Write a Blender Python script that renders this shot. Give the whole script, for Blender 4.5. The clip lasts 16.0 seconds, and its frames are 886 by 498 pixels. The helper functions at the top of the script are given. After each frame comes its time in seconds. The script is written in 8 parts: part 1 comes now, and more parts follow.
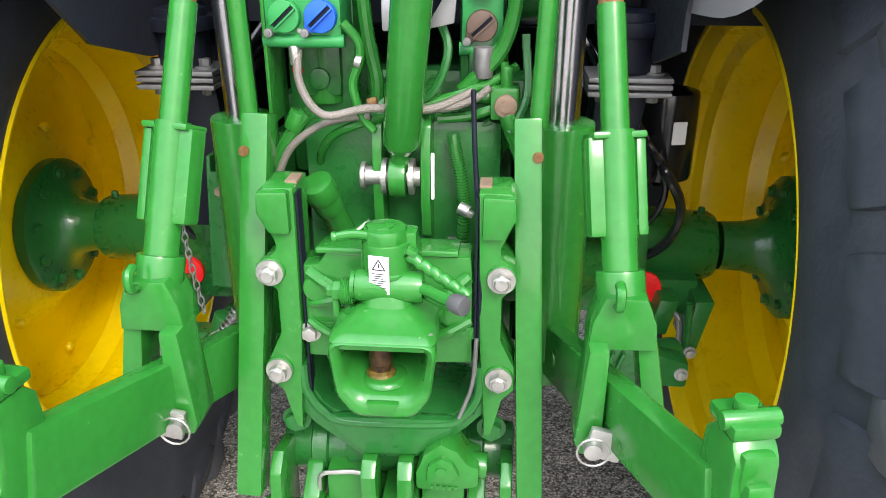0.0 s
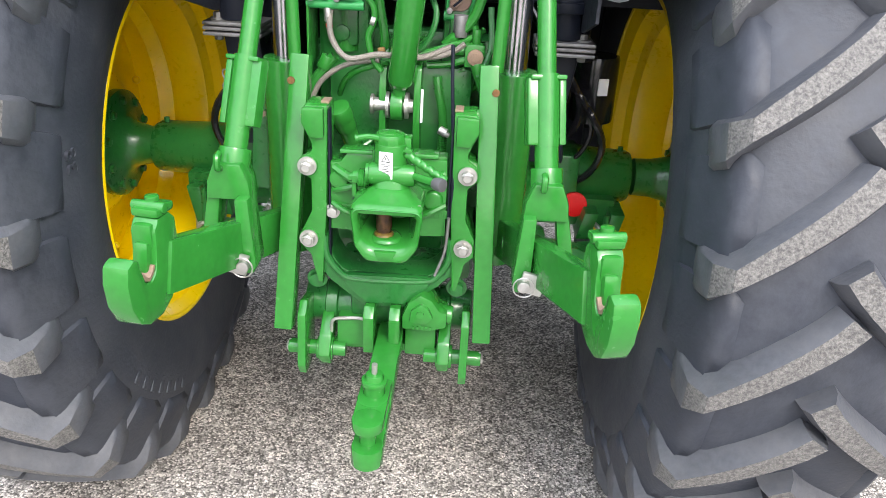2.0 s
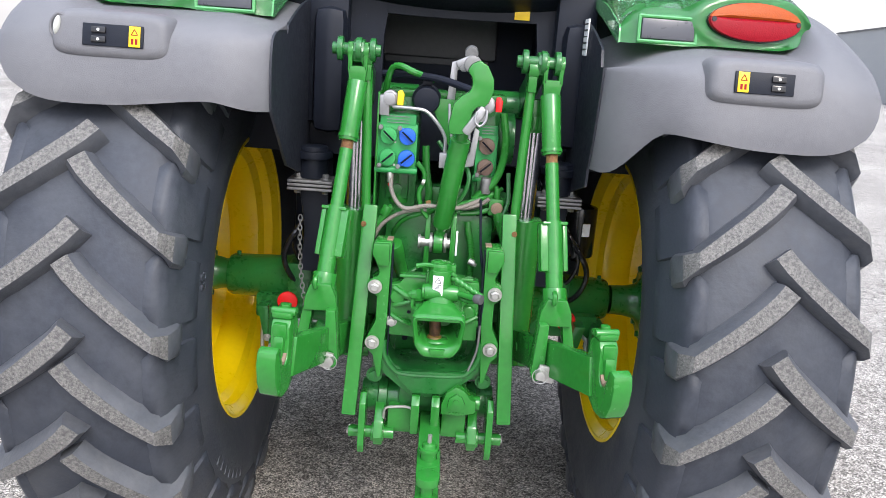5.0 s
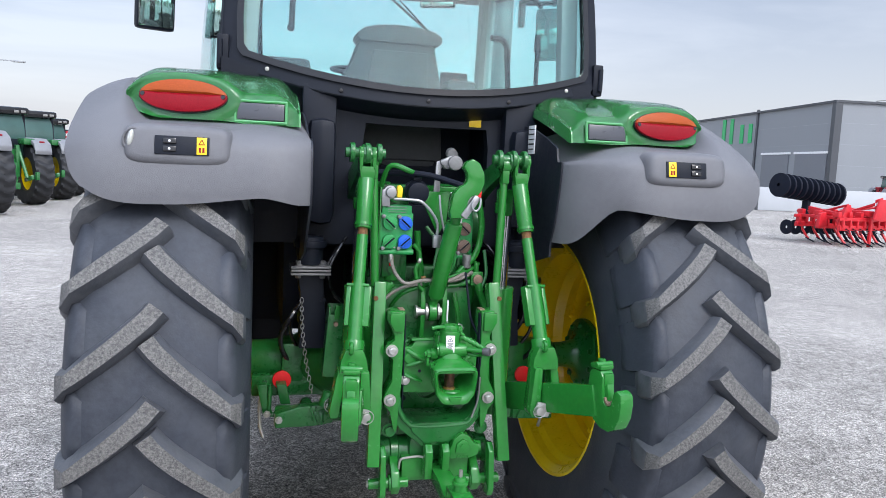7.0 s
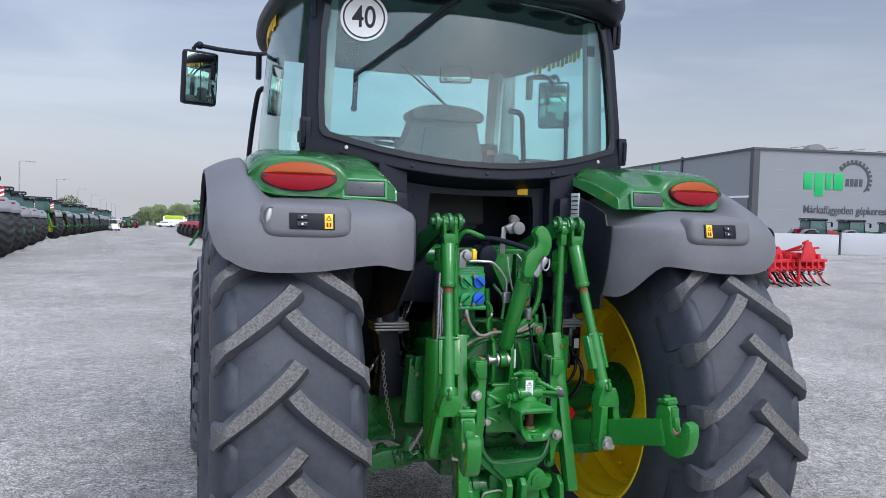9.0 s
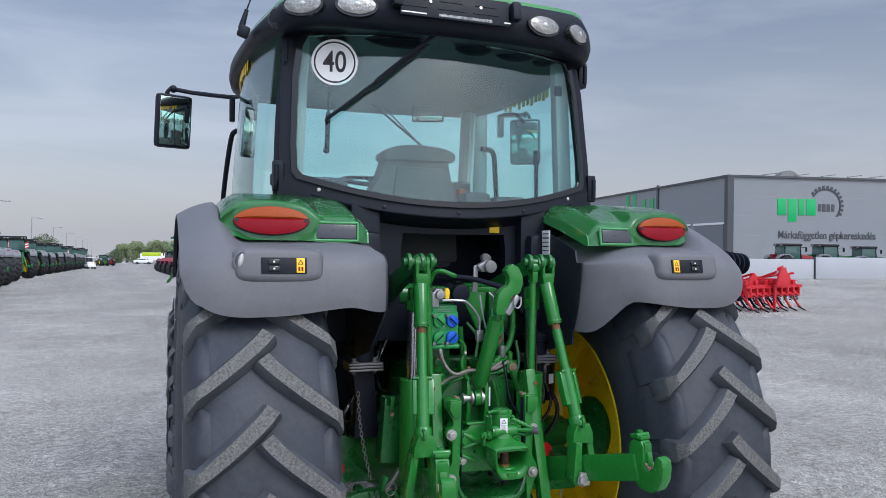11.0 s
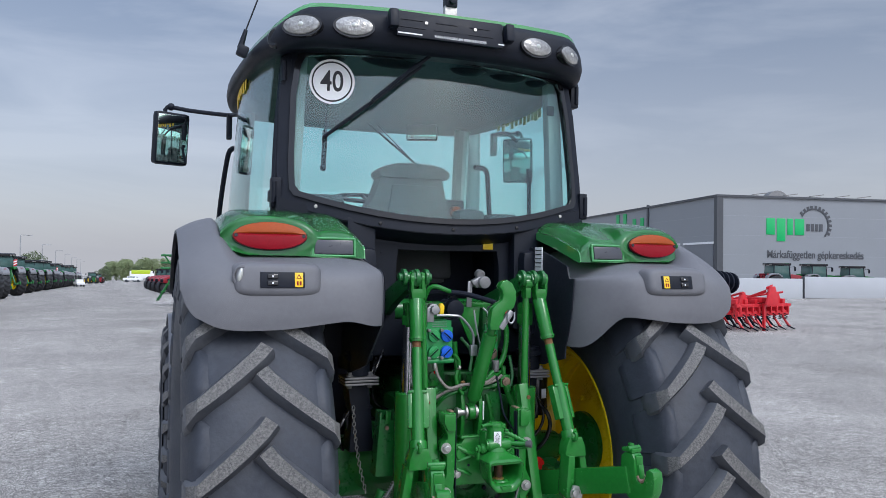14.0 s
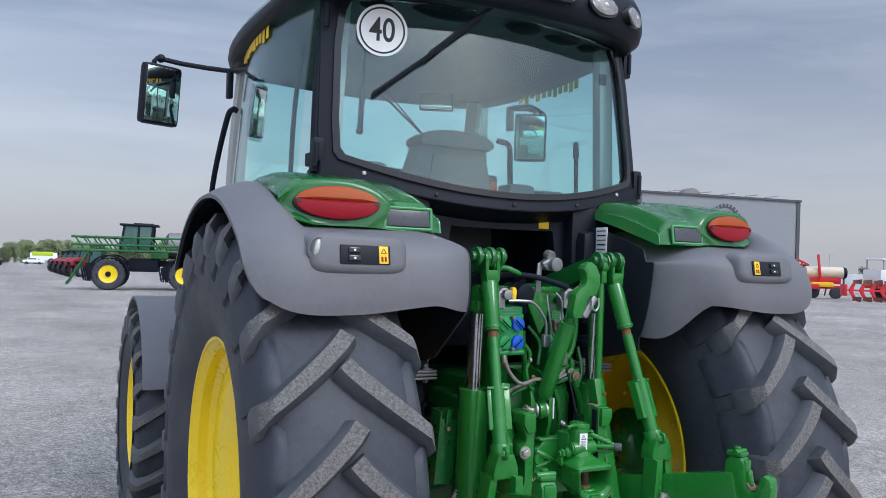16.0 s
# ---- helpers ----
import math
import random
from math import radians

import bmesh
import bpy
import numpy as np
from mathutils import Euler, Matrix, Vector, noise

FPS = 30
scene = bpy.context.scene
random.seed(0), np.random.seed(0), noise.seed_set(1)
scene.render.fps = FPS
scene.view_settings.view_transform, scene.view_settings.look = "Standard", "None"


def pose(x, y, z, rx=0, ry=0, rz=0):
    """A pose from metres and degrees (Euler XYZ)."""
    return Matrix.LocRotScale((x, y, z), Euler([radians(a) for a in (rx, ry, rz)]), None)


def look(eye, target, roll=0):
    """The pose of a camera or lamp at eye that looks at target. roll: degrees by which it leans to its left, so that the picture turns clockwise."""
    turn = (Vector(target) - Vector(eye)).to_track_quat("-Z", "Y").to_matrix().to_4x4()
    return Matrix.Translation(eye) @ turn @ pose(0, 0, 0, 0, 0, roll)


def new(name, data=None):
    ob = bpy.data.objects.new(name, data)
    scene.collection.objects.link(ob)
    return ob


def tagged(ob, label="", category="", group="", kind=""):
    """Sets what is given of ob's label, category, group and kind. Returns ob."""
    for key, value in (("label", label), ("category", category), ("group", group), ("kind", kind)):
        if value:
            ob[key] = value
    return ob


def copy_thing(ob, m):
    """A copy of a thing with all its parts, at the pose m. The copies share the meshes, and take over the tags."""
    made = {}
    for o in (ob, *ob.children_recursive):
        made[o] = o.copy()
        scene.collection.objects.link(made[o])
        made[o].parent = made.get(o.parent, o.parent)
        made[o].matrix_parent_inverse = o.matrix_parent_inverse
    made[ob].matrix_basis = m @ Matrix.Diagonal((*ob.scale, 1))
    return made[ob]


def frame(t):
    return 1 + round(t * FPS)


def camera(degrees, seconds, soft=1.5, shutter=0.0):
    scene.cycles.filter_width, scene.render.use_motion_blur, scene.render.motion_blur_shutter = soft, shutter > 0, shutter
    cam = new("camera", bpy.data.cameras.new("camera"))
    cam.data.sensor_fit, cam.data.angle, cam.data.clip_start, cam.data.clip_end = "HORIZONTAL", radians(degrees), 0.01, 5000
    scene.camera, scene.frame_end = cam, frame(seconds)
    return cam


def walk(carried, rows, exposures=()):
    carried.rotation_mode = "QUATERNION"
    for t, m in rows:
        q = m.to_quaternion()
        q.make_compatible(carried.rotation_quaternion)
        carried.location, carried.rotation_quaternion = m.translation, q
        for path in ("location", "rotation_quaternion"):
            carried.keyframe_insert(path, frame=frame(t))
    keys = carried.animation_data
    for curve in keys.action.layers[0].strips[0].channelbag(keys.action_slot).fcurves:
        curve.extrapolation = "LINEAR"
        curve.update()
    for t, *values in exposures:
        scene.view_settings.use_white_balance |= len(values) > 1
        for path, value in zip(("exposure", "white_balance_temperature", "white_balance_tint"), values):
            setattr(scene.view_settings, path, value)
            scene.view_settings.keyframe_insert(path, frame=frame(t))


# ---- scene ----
cam = camera(60.1, 16.0, soft=0.8)
PATH = [
    (0, (0.171, -1.597, 1.585), (0.021, 0.233, 0.794), 0.0),
    (0.5, (0.178, -1.721, 1.6), (0.052, 0.099, 0.78), -0.2),
    (1, (0.145, -1.905, 1.623), (0.046, -0.099, 0.769), 0.7),
    (1.5, (0.148, -2.026, 1.618), (0.077, -0.225, 0.752), 1.8),
    (2, (0.182, -2.135, 1.651), (0.121, -0.325, 0.803), 3.2),
    (2.5, (0.213, -2.234, 1.68), (0.145, -0.407, 0.87), 4.4),
    (3, (0.198, -2.304, 1.697), (0.117, -0.452, 0.947), 5.2),
    (3.5, (0.141, -2.408, 1.709), (0.058, -0.534, 1.016), 5.6),
    (4, (0.08, -2.545, 1.732), (0.01, -0.649, 1.101), 5.5),
    (4.5, (0.052, -2.634, 1.768), (0.013, -0.718, 1.196), 4.8),
    (4.7, (0.034, -2.656, 1.776), (0.015, -0.732, 1.229), 4.5),
    (6.8, (-0.591, -3.021, 1.726), (-0.129, -1.09, 1.491), 3.1),
    (7, (-0.643, -3.065, 1.728), (-0.155, -1.138, 1.509), 2.7),
    (7.5, (-0.806, -3.1, 1.74), (-0.269, -1.182, 1.558), 1.8),
    (8, (-0.979, -3.095, 1.758), (-0.398, -1.186, 1.612), 1.2),
    (8.5, (-1.124, -3.169, 1.762), (-0.507, -1.27, 1.645), 1.2),
    (9, (-1.251, -3.261, 1.778), (-0.6, -1.372, 1.691), 1.7),
    (9.5, (-1.263, -3.285, 1.8), (-0.586, -1.404, 1.742), 2.2),
    (12, (-1.214, -3.314, 1.817), (-0.509, -1.442, 1.843), -0.2),
    (12.5, (-1.212, -3.318, 1.824), (-0.509, -1.446, 1.867), -0.3),
    (13, (-1.207, -3.315, 1.832), (-0.501, -1.445, 1.89), -0.1),
    (13.5, (-1.207, -3.318, 1.822), (-0.497, -1.449, 1.879), 0.3),
    (14, (-1.268, -3.349, 1.801), (-0.548, -1.484, 1.846), 0.8),
    (14.5, (-1.345, -3.33, 1.775), (-0.606, -1.472, 1.803), 1.2),
    (15, (-1.416, -3.148, 1.761), (-0.638, -1.306, 1.777), 1.6),
    (15.5, (-1.468, -2.965, 1.764), (-0.632, -1.148, 1.778), 1.9),
    (16, (-1.632, -2.749, 1.747), (-0.716, -0.972, 1.769), 2.0),
]
EXPOSURES = [(0.0, 1.12, 7050, 11), (2.0, 1.10, 7000, 11), (3.0, 1.05, 6950, 11), (4.5, 0.84, 6850, 11), (6.8, 0.38, 6350, 10), (8.0, 0.05, 6280, 10), (9.0, -0.08, 6220, 10), (12.0, -0.30, 6150, 10), (16.0, -0.21, 6150, 10)]
walk(cam, [(t, look(eye, target, roll)) for t, eye, target, roll in PATH], EXPOSURES)

# ---- daylight: overcast sky, soft high sun ----
SUN_ELEV, SUN_TURN = 41.3, 159.0
world = bpy.data.worlds.new("sky")
scene.world = world
world.use_nodes = True
wn, wl = world.node_tree.nodes, world.node_tree.links
wn.clear()


def wnode(kind, **props):
    n = wn.new(kind)
    for k, v in props.items():
        n.inputs[k].default_value = v
    return n


sky = wn.new("ShaderNodeTexSky")
sky.sky_type = "NISHITA"
sky.sun_disc = False
sky.sun_elevation = radians(SUN_ELEV)
sky.sun_rotation = radians(SUN_TURN)
sky.air_density, sky.dust_density, sky.ozone_density = 1.0, 3.0, 1.0
coord = wn.new("ShaderNodeTexCoord")
stretch = wn.new("ShaderNodeMapping")
stretch.inputs["Scale"].default_value = (1.0, 1.0, 5.5)
wl.new(coord.outputs["Generated"], stretch.inputs["Vector"])
cloud = wnode("ShaderNodeTexNoise", Scale=2.2, Detail=7.0, Roughness=0.55, Distortion=0.6)
wl.new(stretch.outputs["Vector"], cloud.inputs["Vector"])
ramp = wn.new("ShaderNodeValToRGB")
ramp.color_ramp.elements[0].position, ramp.color_ramp.elements[0].color = 0.40, (0.36, 0.415, 0.53, 1)
ramp.color_ramp.elements[1].position, ramp.color_ramp.elements[1].color = 0.62, (0.60, 0.64, 0.735, 1)
wl.new(cloud.outputs["Fac"], ramp.inputs["Fac"])
# paler, slightly warm band low over the horizon
sep = wn.new("ShaderNodeSeparateXYZ")
wl.new(coord.outputs["Generated"], sep.inputs["Vector"])
low = wn.new("ShaderNodeMapRange")
low.inputs["From Min"].default_value, low.inputs["From Max"].default_value = 0.02, 0.30
low.inputs["To Min"].default_value, low.inputs["To Max"].default_value = 0.76, 0.0
wl.new(sep.outputs["Z"], low.inputs["Value"])
band = wn.new("ShaderNodeMixRGB")
band.inputs["Color2"].default_value = (0.80, 0.775, 0.80, 1)
wl.new(low.outputs["Result"], band.inputs["Fac"])
# thicker cloud towards the right-hand side of the yard
thick = wn.new("ShaderNodeMapRange")
thick.inputs["From Min"].default_value, thick.inputs["From Max"].default_value = -0.1, 0.8
thick.inputs["To Min"].default_value, thick.inputs["To Max"].default_value = 1.0, 0.80
wl.new(sep.outputs["X"], thick.inputs["Value"])
shade_ = wn.new("ShaderNodeMixRGB")
shade_.blend_type, shade_.inputs["Fac"].default_value = "MULTIPLY", 1.0
wl.new(ramp.outputs["Color"], shade_.inputs["Color1"])
wl.new(thick.outputs["Result"], shade_.inputs["Color2"])
wl.new(shade_.outputs["Color"], band.inputs["Color1"])
# an overcast sky is brightest overhead
high = wn.new("ShaderNodeMapRange")
high.interpolation_type = "SMOOTHSTEP"
high.inputs["From Min"].default_value, high.inputs["From Max"].default_value = 0.30, 0.85
high.inputs["To Min"].default_value, high.inputs["To Max"].default_value = 0.74, 1.75
wl.new(sep.outputs["Z"], high.inputs["Value"])
bg_cloud = wnode("ShaderNodeBackground", Strength=1.0)
# broad cloud glow added low behind the camera to light the tractor's rear
toward = wn.new("ShaderNodeVectorMath")
toward.operation = "DOT_PRODUCT"
toward.inputs[1].default_value = (0.05, -0.86, 0.51)
wl.new(coord.outputs["Generated"], toward.inputs[0])
glow = wn.new("ShaderNodeMapRange")
glow.interpolation_type = "SMOOTHSTEP"
glow.inputs["From Min"].default_value, glow.inputs["From Max"].default_value = 0.0, 1.0
glow.inputs["To Min"].default_value, glow.inputs["To Max"].default_value = 1.0, 2.7
wl.new(toward.outputs["Value"], glow.inputs["Value"])
lit = wn.new("ShaderNodeMath")
lit.operation = "MULTIPLY"
wl.new(high.outputs["Result"], lit.inputs[0])
wl.new(glow.outputs["Result"], lit.inputs[1])
wl.new(lit.outputs[0], bg_cloud.inputs["Strength"])
wl.new(band.outputs["Color"], bg_cloud.inputs["Color"])
bg_sky = wnode("ShaderNodeBackground", Strength=0.05)
wl.new(sky.outputs["Color"], bg_sky.inputs["Color"])
both = wn.new("ShaderNodeAddShader")
wl.new(bg_cloud.outputs[0], both.inputs[0])
wl.new(bg_sky.outputs[0], both.inputs[1])
wout = wn.new("ShaderNodeOutputWorld")
wl.new(both.outputs[0], wout.inputs["Surface"])

sun_data = bpy.data.lights.new("sun", "SUN")
sun_data.energy, sun_data.angle, sun_data.color = 1.4, radians(20), (1.0, 0.97, 0.92)
sun = new("sun", sun_data)
# the sun stands behind the camera
sun.matrix_world = look((0, 0, 0), (-0.31, 0.67, -0.67))


# ---- materials ----
def mat(name, col, rough=0.5, metal=0.0, var=0.12, scale=6.0, fine=60.0, bump=0.0, bscale=120.0, coat=0.0, dirt=None, dirt_amt=0.0, dirt_scale=3.0, spec=0.5):
    """Principled surface with two scales of variation in colour and roughness, a fine bump and an optional dust layer."""
    m = bpy.data.materials.new(name)
    m.use_nodes = True
    n, l = m.node_tree.nodes, m.node_tree.links
    p = n["Principled BSDF"]
    p.inputs["Metallic"].default_value = metal
    p.inputs["Specular IOR Level"].default_value = spec
    p.inputs["Coat Weight"].default_value = coat
    p.inputs["Coat Roughness"].default_value = 0.08
    tc = n.new("ShaderNodeTexCoord")
    big, small = n.new("ShaderNodeTexNoise"), n.new("ShaderNodeTexNoise")
    for t, s in ((big, scale), (small, fine)):
        t.inputs["Scale"].default_value, t.inputs["Detail"].default_value = s, 5.0
        l.new(tc.outputs["Object"], t.inputs["Vector"])
    mix = n.new("ShaderNodeMath")
    mix.operation = "ADD"
    l.new(big.outputs["Fac"], mix.inputs[0])
    l.new(small.outputs["Fac"], mix.inputs[1])
    r = n.new("ShaderNodeMapRange")
    r.inputs["From Min"].default_value, r.inputs["From Max"].default_value = 0.6, 1.4
    r.inputs["To Min"].default_value, r.inputs["To Max"].default_value = 1 - var, 1 + var
    l.new(mix.outputs[0], r.inputs["Value"])
    mul = n.new("ShaderNodeMixRGB")
    mul.blend_type = "MULTIPLY"
    mul.inputs["Fac"].default_value = 1.0
    mul.inputs["Color1"].default_value = (*col, 1)
    l.new(r.outputs["Result"], mul.inputs["Color2"])
    out = mul.outputs["Color"]
    if dirt:
        d = n.new("ShaderNodeTexNoise")
        d.inputs["Scale"].default_value, d.inputs["Detail"].default_value, d.inputs["Roughness"].default_value = dirt_scale, 9.0, 0.7
        l.new(tc.outputs["Object"], d.inputs["Vector"])
        dr = n.new("ShaderNodeMapRange")
        dr.inputs["From Min"].default_value, dr.inputs["From Max"].default_value = 0.42, 0.72
        dr.inputs["To Max"].default_value = dirt_amt
        l.new(d.outputs["Fac"], dr.inputs["Value"])
        dm = n.new("ShaderNodeMixRGB")
        dm.inputs["Color2"].default_value = (*dirt, 1)
        l.new(dr.outputs["Result"], dm.inputs["Fac"])
        l.new(out, dm.inputs["Color1"])
        out = dm.outputs["Color"]
    l.new(out, p.inputs["Base Color"])
    rr = n.new("ShaderNodeMapRange")
    rr.inputs["From Min"].default_value, rr.inputs["From Max"].default_value = 0.6, 1.4
    rr.inputs["To Min"].default_value, rr.inputs["To Max"].default_value = max(0.02, rough * 0.8), min(1.0, rough * 1.2)
    l.new(mix.outputs[0], rr.inputs["Value"])
    l.new(rr.outputs["Result"], p.inputs["Roughness"])
    if bump:
        b = n.new("ShaderNodeTexNoise")
        b.inputs["Scale"].default_value, b.inputs["Detail"].default_value = bscale, 4.0
        l.new(tc.outputs["Object"], b.inputs["Vector"])
        bp = n.new("ShaderNodeBump")
        bp.inputs["Strength"].default_value, bp.inputs["Distance"].default_value = bump, 0.004
        l.new(b.outputs["Fac"], bp.inputs["Height"])
        l.new(bp.outputs["Normal"], p.inputs["Normal"])
    return m


def glass(name, tint, gloss=1.0):
    m = bpy.data.materials.new(name)
    m.use_nodes = True
    n, l = m.node_tree.nodes, m.node_tree.links
    n.clear()
    tr, gl, fr, mx, out, pw, mr = (n.new(k) for k in ("ShaderNodeBsdfTransparent", "ShaderNodeBsdfGlossy", "ShaderNodeLayerWeight", "ShaderNodeMixShader", "ShaderNodeOutputMaterial", "ShaderNodeMath", "ShaderNodeMapRange"))
    tr.inputs["Color"].default_value = (*tint, 1)
    gl.inputs["Roughness"].default_value = 0.01
    gl.inputs["Color"].default_value = (gloss, gloss, gloss, 1)
    pw.operation, pw.inputs[1].default_value = "POWER", 4.5
    mr.inputs["To Min"].default_value, mr.inputs["To Max"].default_value = 0.05, 0.75
    l.new(fr.outputs["Facing"], pw.inputs[0])
    l.new(pw.outputs[0], mr.inputs["Value"])
    l.new(mr.outputs["Result"], mx.inputs[0])
    l.new(tr.outputs[0], mx.inputs[1])
    l.new(gl.outputs[0], mx.inputs[2])
    l.new(mx.outputs[0], out.inputs["Surface"])
    return m


GREEN = mat("green_paint", (0.017, 0.175, 0.024), 0.24, var=0.12, spec=0.4, coat=0.3, bump=0.10, bscale=45, dirt=(0.06, 0.10, 0.05), dirt_amt=0.08)
# green of the castings; its dark tone also serves for parts in shade
GREEN_DK = mat("green_cast_shaded_paint", (0.011, 0.130, 0.024), 0.30, var=0.16, spec=0.4, coat=0.3, bump=0.30, bscale=70, dirt=(0.04, 0.06, 0.035), dirt_amt=0.2)
GREEN_HOOD = mat("green_body_paint", (0.048, 0.275, 0.072), 0.16, var=0.04, coat=1.0)
YELLOW = mat("yellow_wheel_paint", (0.92, 0.66, 0.005), 0.30, var=0.05, coat=0.3, dirt=(0.55, 0.36, 0.03), dirt_amt=0.07, dirt_scale=2.0)
RUBBER = mat("tyre_rubber", (0.030, 0.035, 0.047), 0.56, var=0.25, scale=4, fine=40, spec=0.40, bump=0.25, bscale=90, dirt=(0.085, 0.09, 0.10), dirt_amt=0.5, dirt_scale=5.0)
LUG = mat("dusty_lug_rubber", (0.058, 0.063, 0.074), 0.55, var=0.3, scale=5, fine=60, bump=0.3, bscale=90, dirt=(0.12, 0.12, 0.125), dirt_amt=0.6, dirt_scale=6.0)
WORN = mat("worn_lug_rubber", (0.105, 0.103, 0.100), 0.85, var=0.45, scale=130, fine=260, bump=0.9, bscale=190, dirt=(0.28, 0.265, 0.245), dirt_amt=0.5, dirt_scale=130.0)
GREY_PL = mat("grey_fender_plastic", (0.125, 0.126, 0.138), 0.55, var=0.10, bump=0.2, bscale=420, dirt=(0.2, 0.2, 0.2), dirt_amt=0.2)
# fender grey darkened to hold the shade on the inner walls
WALL_SHADE = mat("shaded_grey_plastic", (0.014, 0.017, 0.026), 0.5, var=0.12, bump=0.2, bscale=400)
BLACK_PL = mat("black_cab_plastic", (0.008, 0.0105, 0.018), 0.46, var=0.15, spec=0.22, bump=0.15, bscale=350, dirt=(0.022, 0.026, 0.036), dirt_amt=0.15)
BLACK_GL = mat("black_gloss", (0.012, 0.012, 0.014), 0.16, var=0.1)
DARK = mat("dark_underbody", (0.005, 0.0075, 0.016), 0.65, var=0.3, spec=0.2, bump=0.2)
CHROME = mat("chrome_rod", (0.60, 0.60, 0.62), 0.20, metal=1.0, var=0.03)
ZINC = mat("dull_zinc", (0.36, 0.36, 0.37), 0.38, metal=0.8, var=0.12)
STEEL = mat("zinc_bolt", (0.47, 0.46, 0.44), 0.42, metal=0.85, var=0.2, bump=0.3, bscale=200, dirt=(0.5, 0.49, 0.45), dirt_amt=0.3, dirt_scale=40.0)
GREY_MET = mat("cast_grey_metal", (0.22, 0.22, 0.22), 0.5, metal=0.6, var=0.3)
RUST = mat("rusty_pin", (0.16, 0.07, 0.03), 0.75, metal=0.3, var=0.5, scale=40, fine=200, bump=0.6, dirt=(0.30, 0.22, 0.06), dirt_amt=0.6, dirt_scale=50)
BLUE = mat("blue_cap", (0.005, 0.10, 0.55), 0.35, var=0.08)
BROWN = mat("brown_cap", (0.13, 0.085, 0.065), 0.5, var=0.15)
GREEN_CAP = mat("green_cap", (0.02, 0.27, 0.07), 0.4, var=0.1)
RED = mat("red_reflector", (0.85, 0.012, 0.015), 0.25, var=0.05, fine=200, bump=0.3, bscale=400)
RED_LENS = mat("red_lens", (0.25, 0.0035, 0.012), 0.34, var=0.15, fine=120, spec=0.2, bump=0.3, bscale=260)
AMBER_LENS = mat("amber_lens", (0.34, 0.062, 0.009), 0.34, var=0.15, fine=120, spec=0.2, bump=0.3, bscale=260)
YEL_ST = mat("yellow_sticker", (0.85, 0.55, 0.01), 0.4, var=0.05)
WHITE = mat("white_paint", (0.80, 0.80, 0.80), 0.45, var=0.05)
LAMP_GL = mat("lamp_reflector", (0.40, 0.39, 0.37), 0.16, metal=0.5, var=0.6, fine=70, bump=1.0, bscale=60, dirt=(0.12, 0.12, 0.12), dirt_amt=0.6, dirt_scale=30.0)
HOSE = mat("braided_hose", (0.24, 0.215, 0.19), 0.5, metal=0.3, var=0.5, fine=500, bump=0.6, bscale=500)
LINER = mat("cab_lining", (0.46, 0.465, 0.45), 0.85, var=0.1)
SEAT = mat("seat_fabric", (0.075, 0.077, 0.082), 0.9, var=0.2, bump=0.3, bscale=300)
MIRROR = mat("mirror_glass", (0.72, 0.78, 0.75), 0.01, metal=1.0, var=0.01)
GLASS = glass("tinted_glass", (0.82, 0.965, 0.955))
WORN_MET = mat("worn_bare_metal", (0.25, 0.17, 0.12), 0.6, metal=0.3, var=0.3, scale=40, fine=200)
PANEL_GR = mat("smoked_panel", (0.055, 0.058, 0.07), 0.30, var=0.08)
BULB = mat("clear_bulb_cover", (0.55, 0.56, 0.52), 0.12, metal=0.3, var=0.2)
INK = mat("black_ink", (0.01, 0.01, 0.012), 0.5, var=0.05)


# ---- mesh helpers ----
def sharp(me, deg=35):
    for p in me.polygons:
        p.use_smooth = True
    me.set_sharp_from_angle(angle=radians(deg))


def part(name, bm, material, parent=None, label="", at=None, smooth=35):
    me = bpy.data.meshes.new(name)
    bmesh.ops.recalc_face_normals(bm, faces=bm.faces)
    if bm in RISE:
        bmesh.ops.translate(bm, vec=(0, 0, RISE.pop(bm)), verts=bm.verts)
    bm.to_mesh(me)
    bm.free()
    for m in material if isinstance(material, (tuple, list)) else (material,):
        me.materials.append(m)
    sharp(me, smooth)
    ob = new(name, me)
    if parent:
        ob.parent = parent
    if at is not None:
        ob.matrix_basis = at
    return tagged(ob, label)


def same_part(ob, parent, m):
    o = new(ob.name.split(".")[0], ob.data)
    o.parent = parent
    o.matrix_basis = m
    return o


def thing(name, label, category, m=None, group="", kind=""):
    ob = new(name)
    ob.empty_display_size = 0.2
    if m is not None:
        ob.matrix_basis = m
    return tagged(ob, label, category, group, kind)


def bevel(bm, geom_faces, w, seg=2, deg=25):
    edges = {e for f in geom_faces for e in f.edges if len(e.link_faces) == 2 and e.calc_face_angle(0) > radians(deg)}
    if edges and w > 0:
        bmesh.ops.bevel(bm, geom=list(edges), offset=w, segments=seg, affect="EDGES", profile=0.6, clamp_overlap=True)


def box(bm, c, s, r=(0, 0, 0), bev=0.004, mi=0):
    m = pose(*c, *r) @ Matrix.Diagonal((*s, 1))
    vs = bmesh.ops.create_cube(bm, size=1, matrix=m)["verts"]
    fs = list({f for v in vs for f in v.link_faces})
    for f in fs:
        f.material_index = mi
    bevel(bm, fs, min(bev, min(s) * 0.4))
    return bm


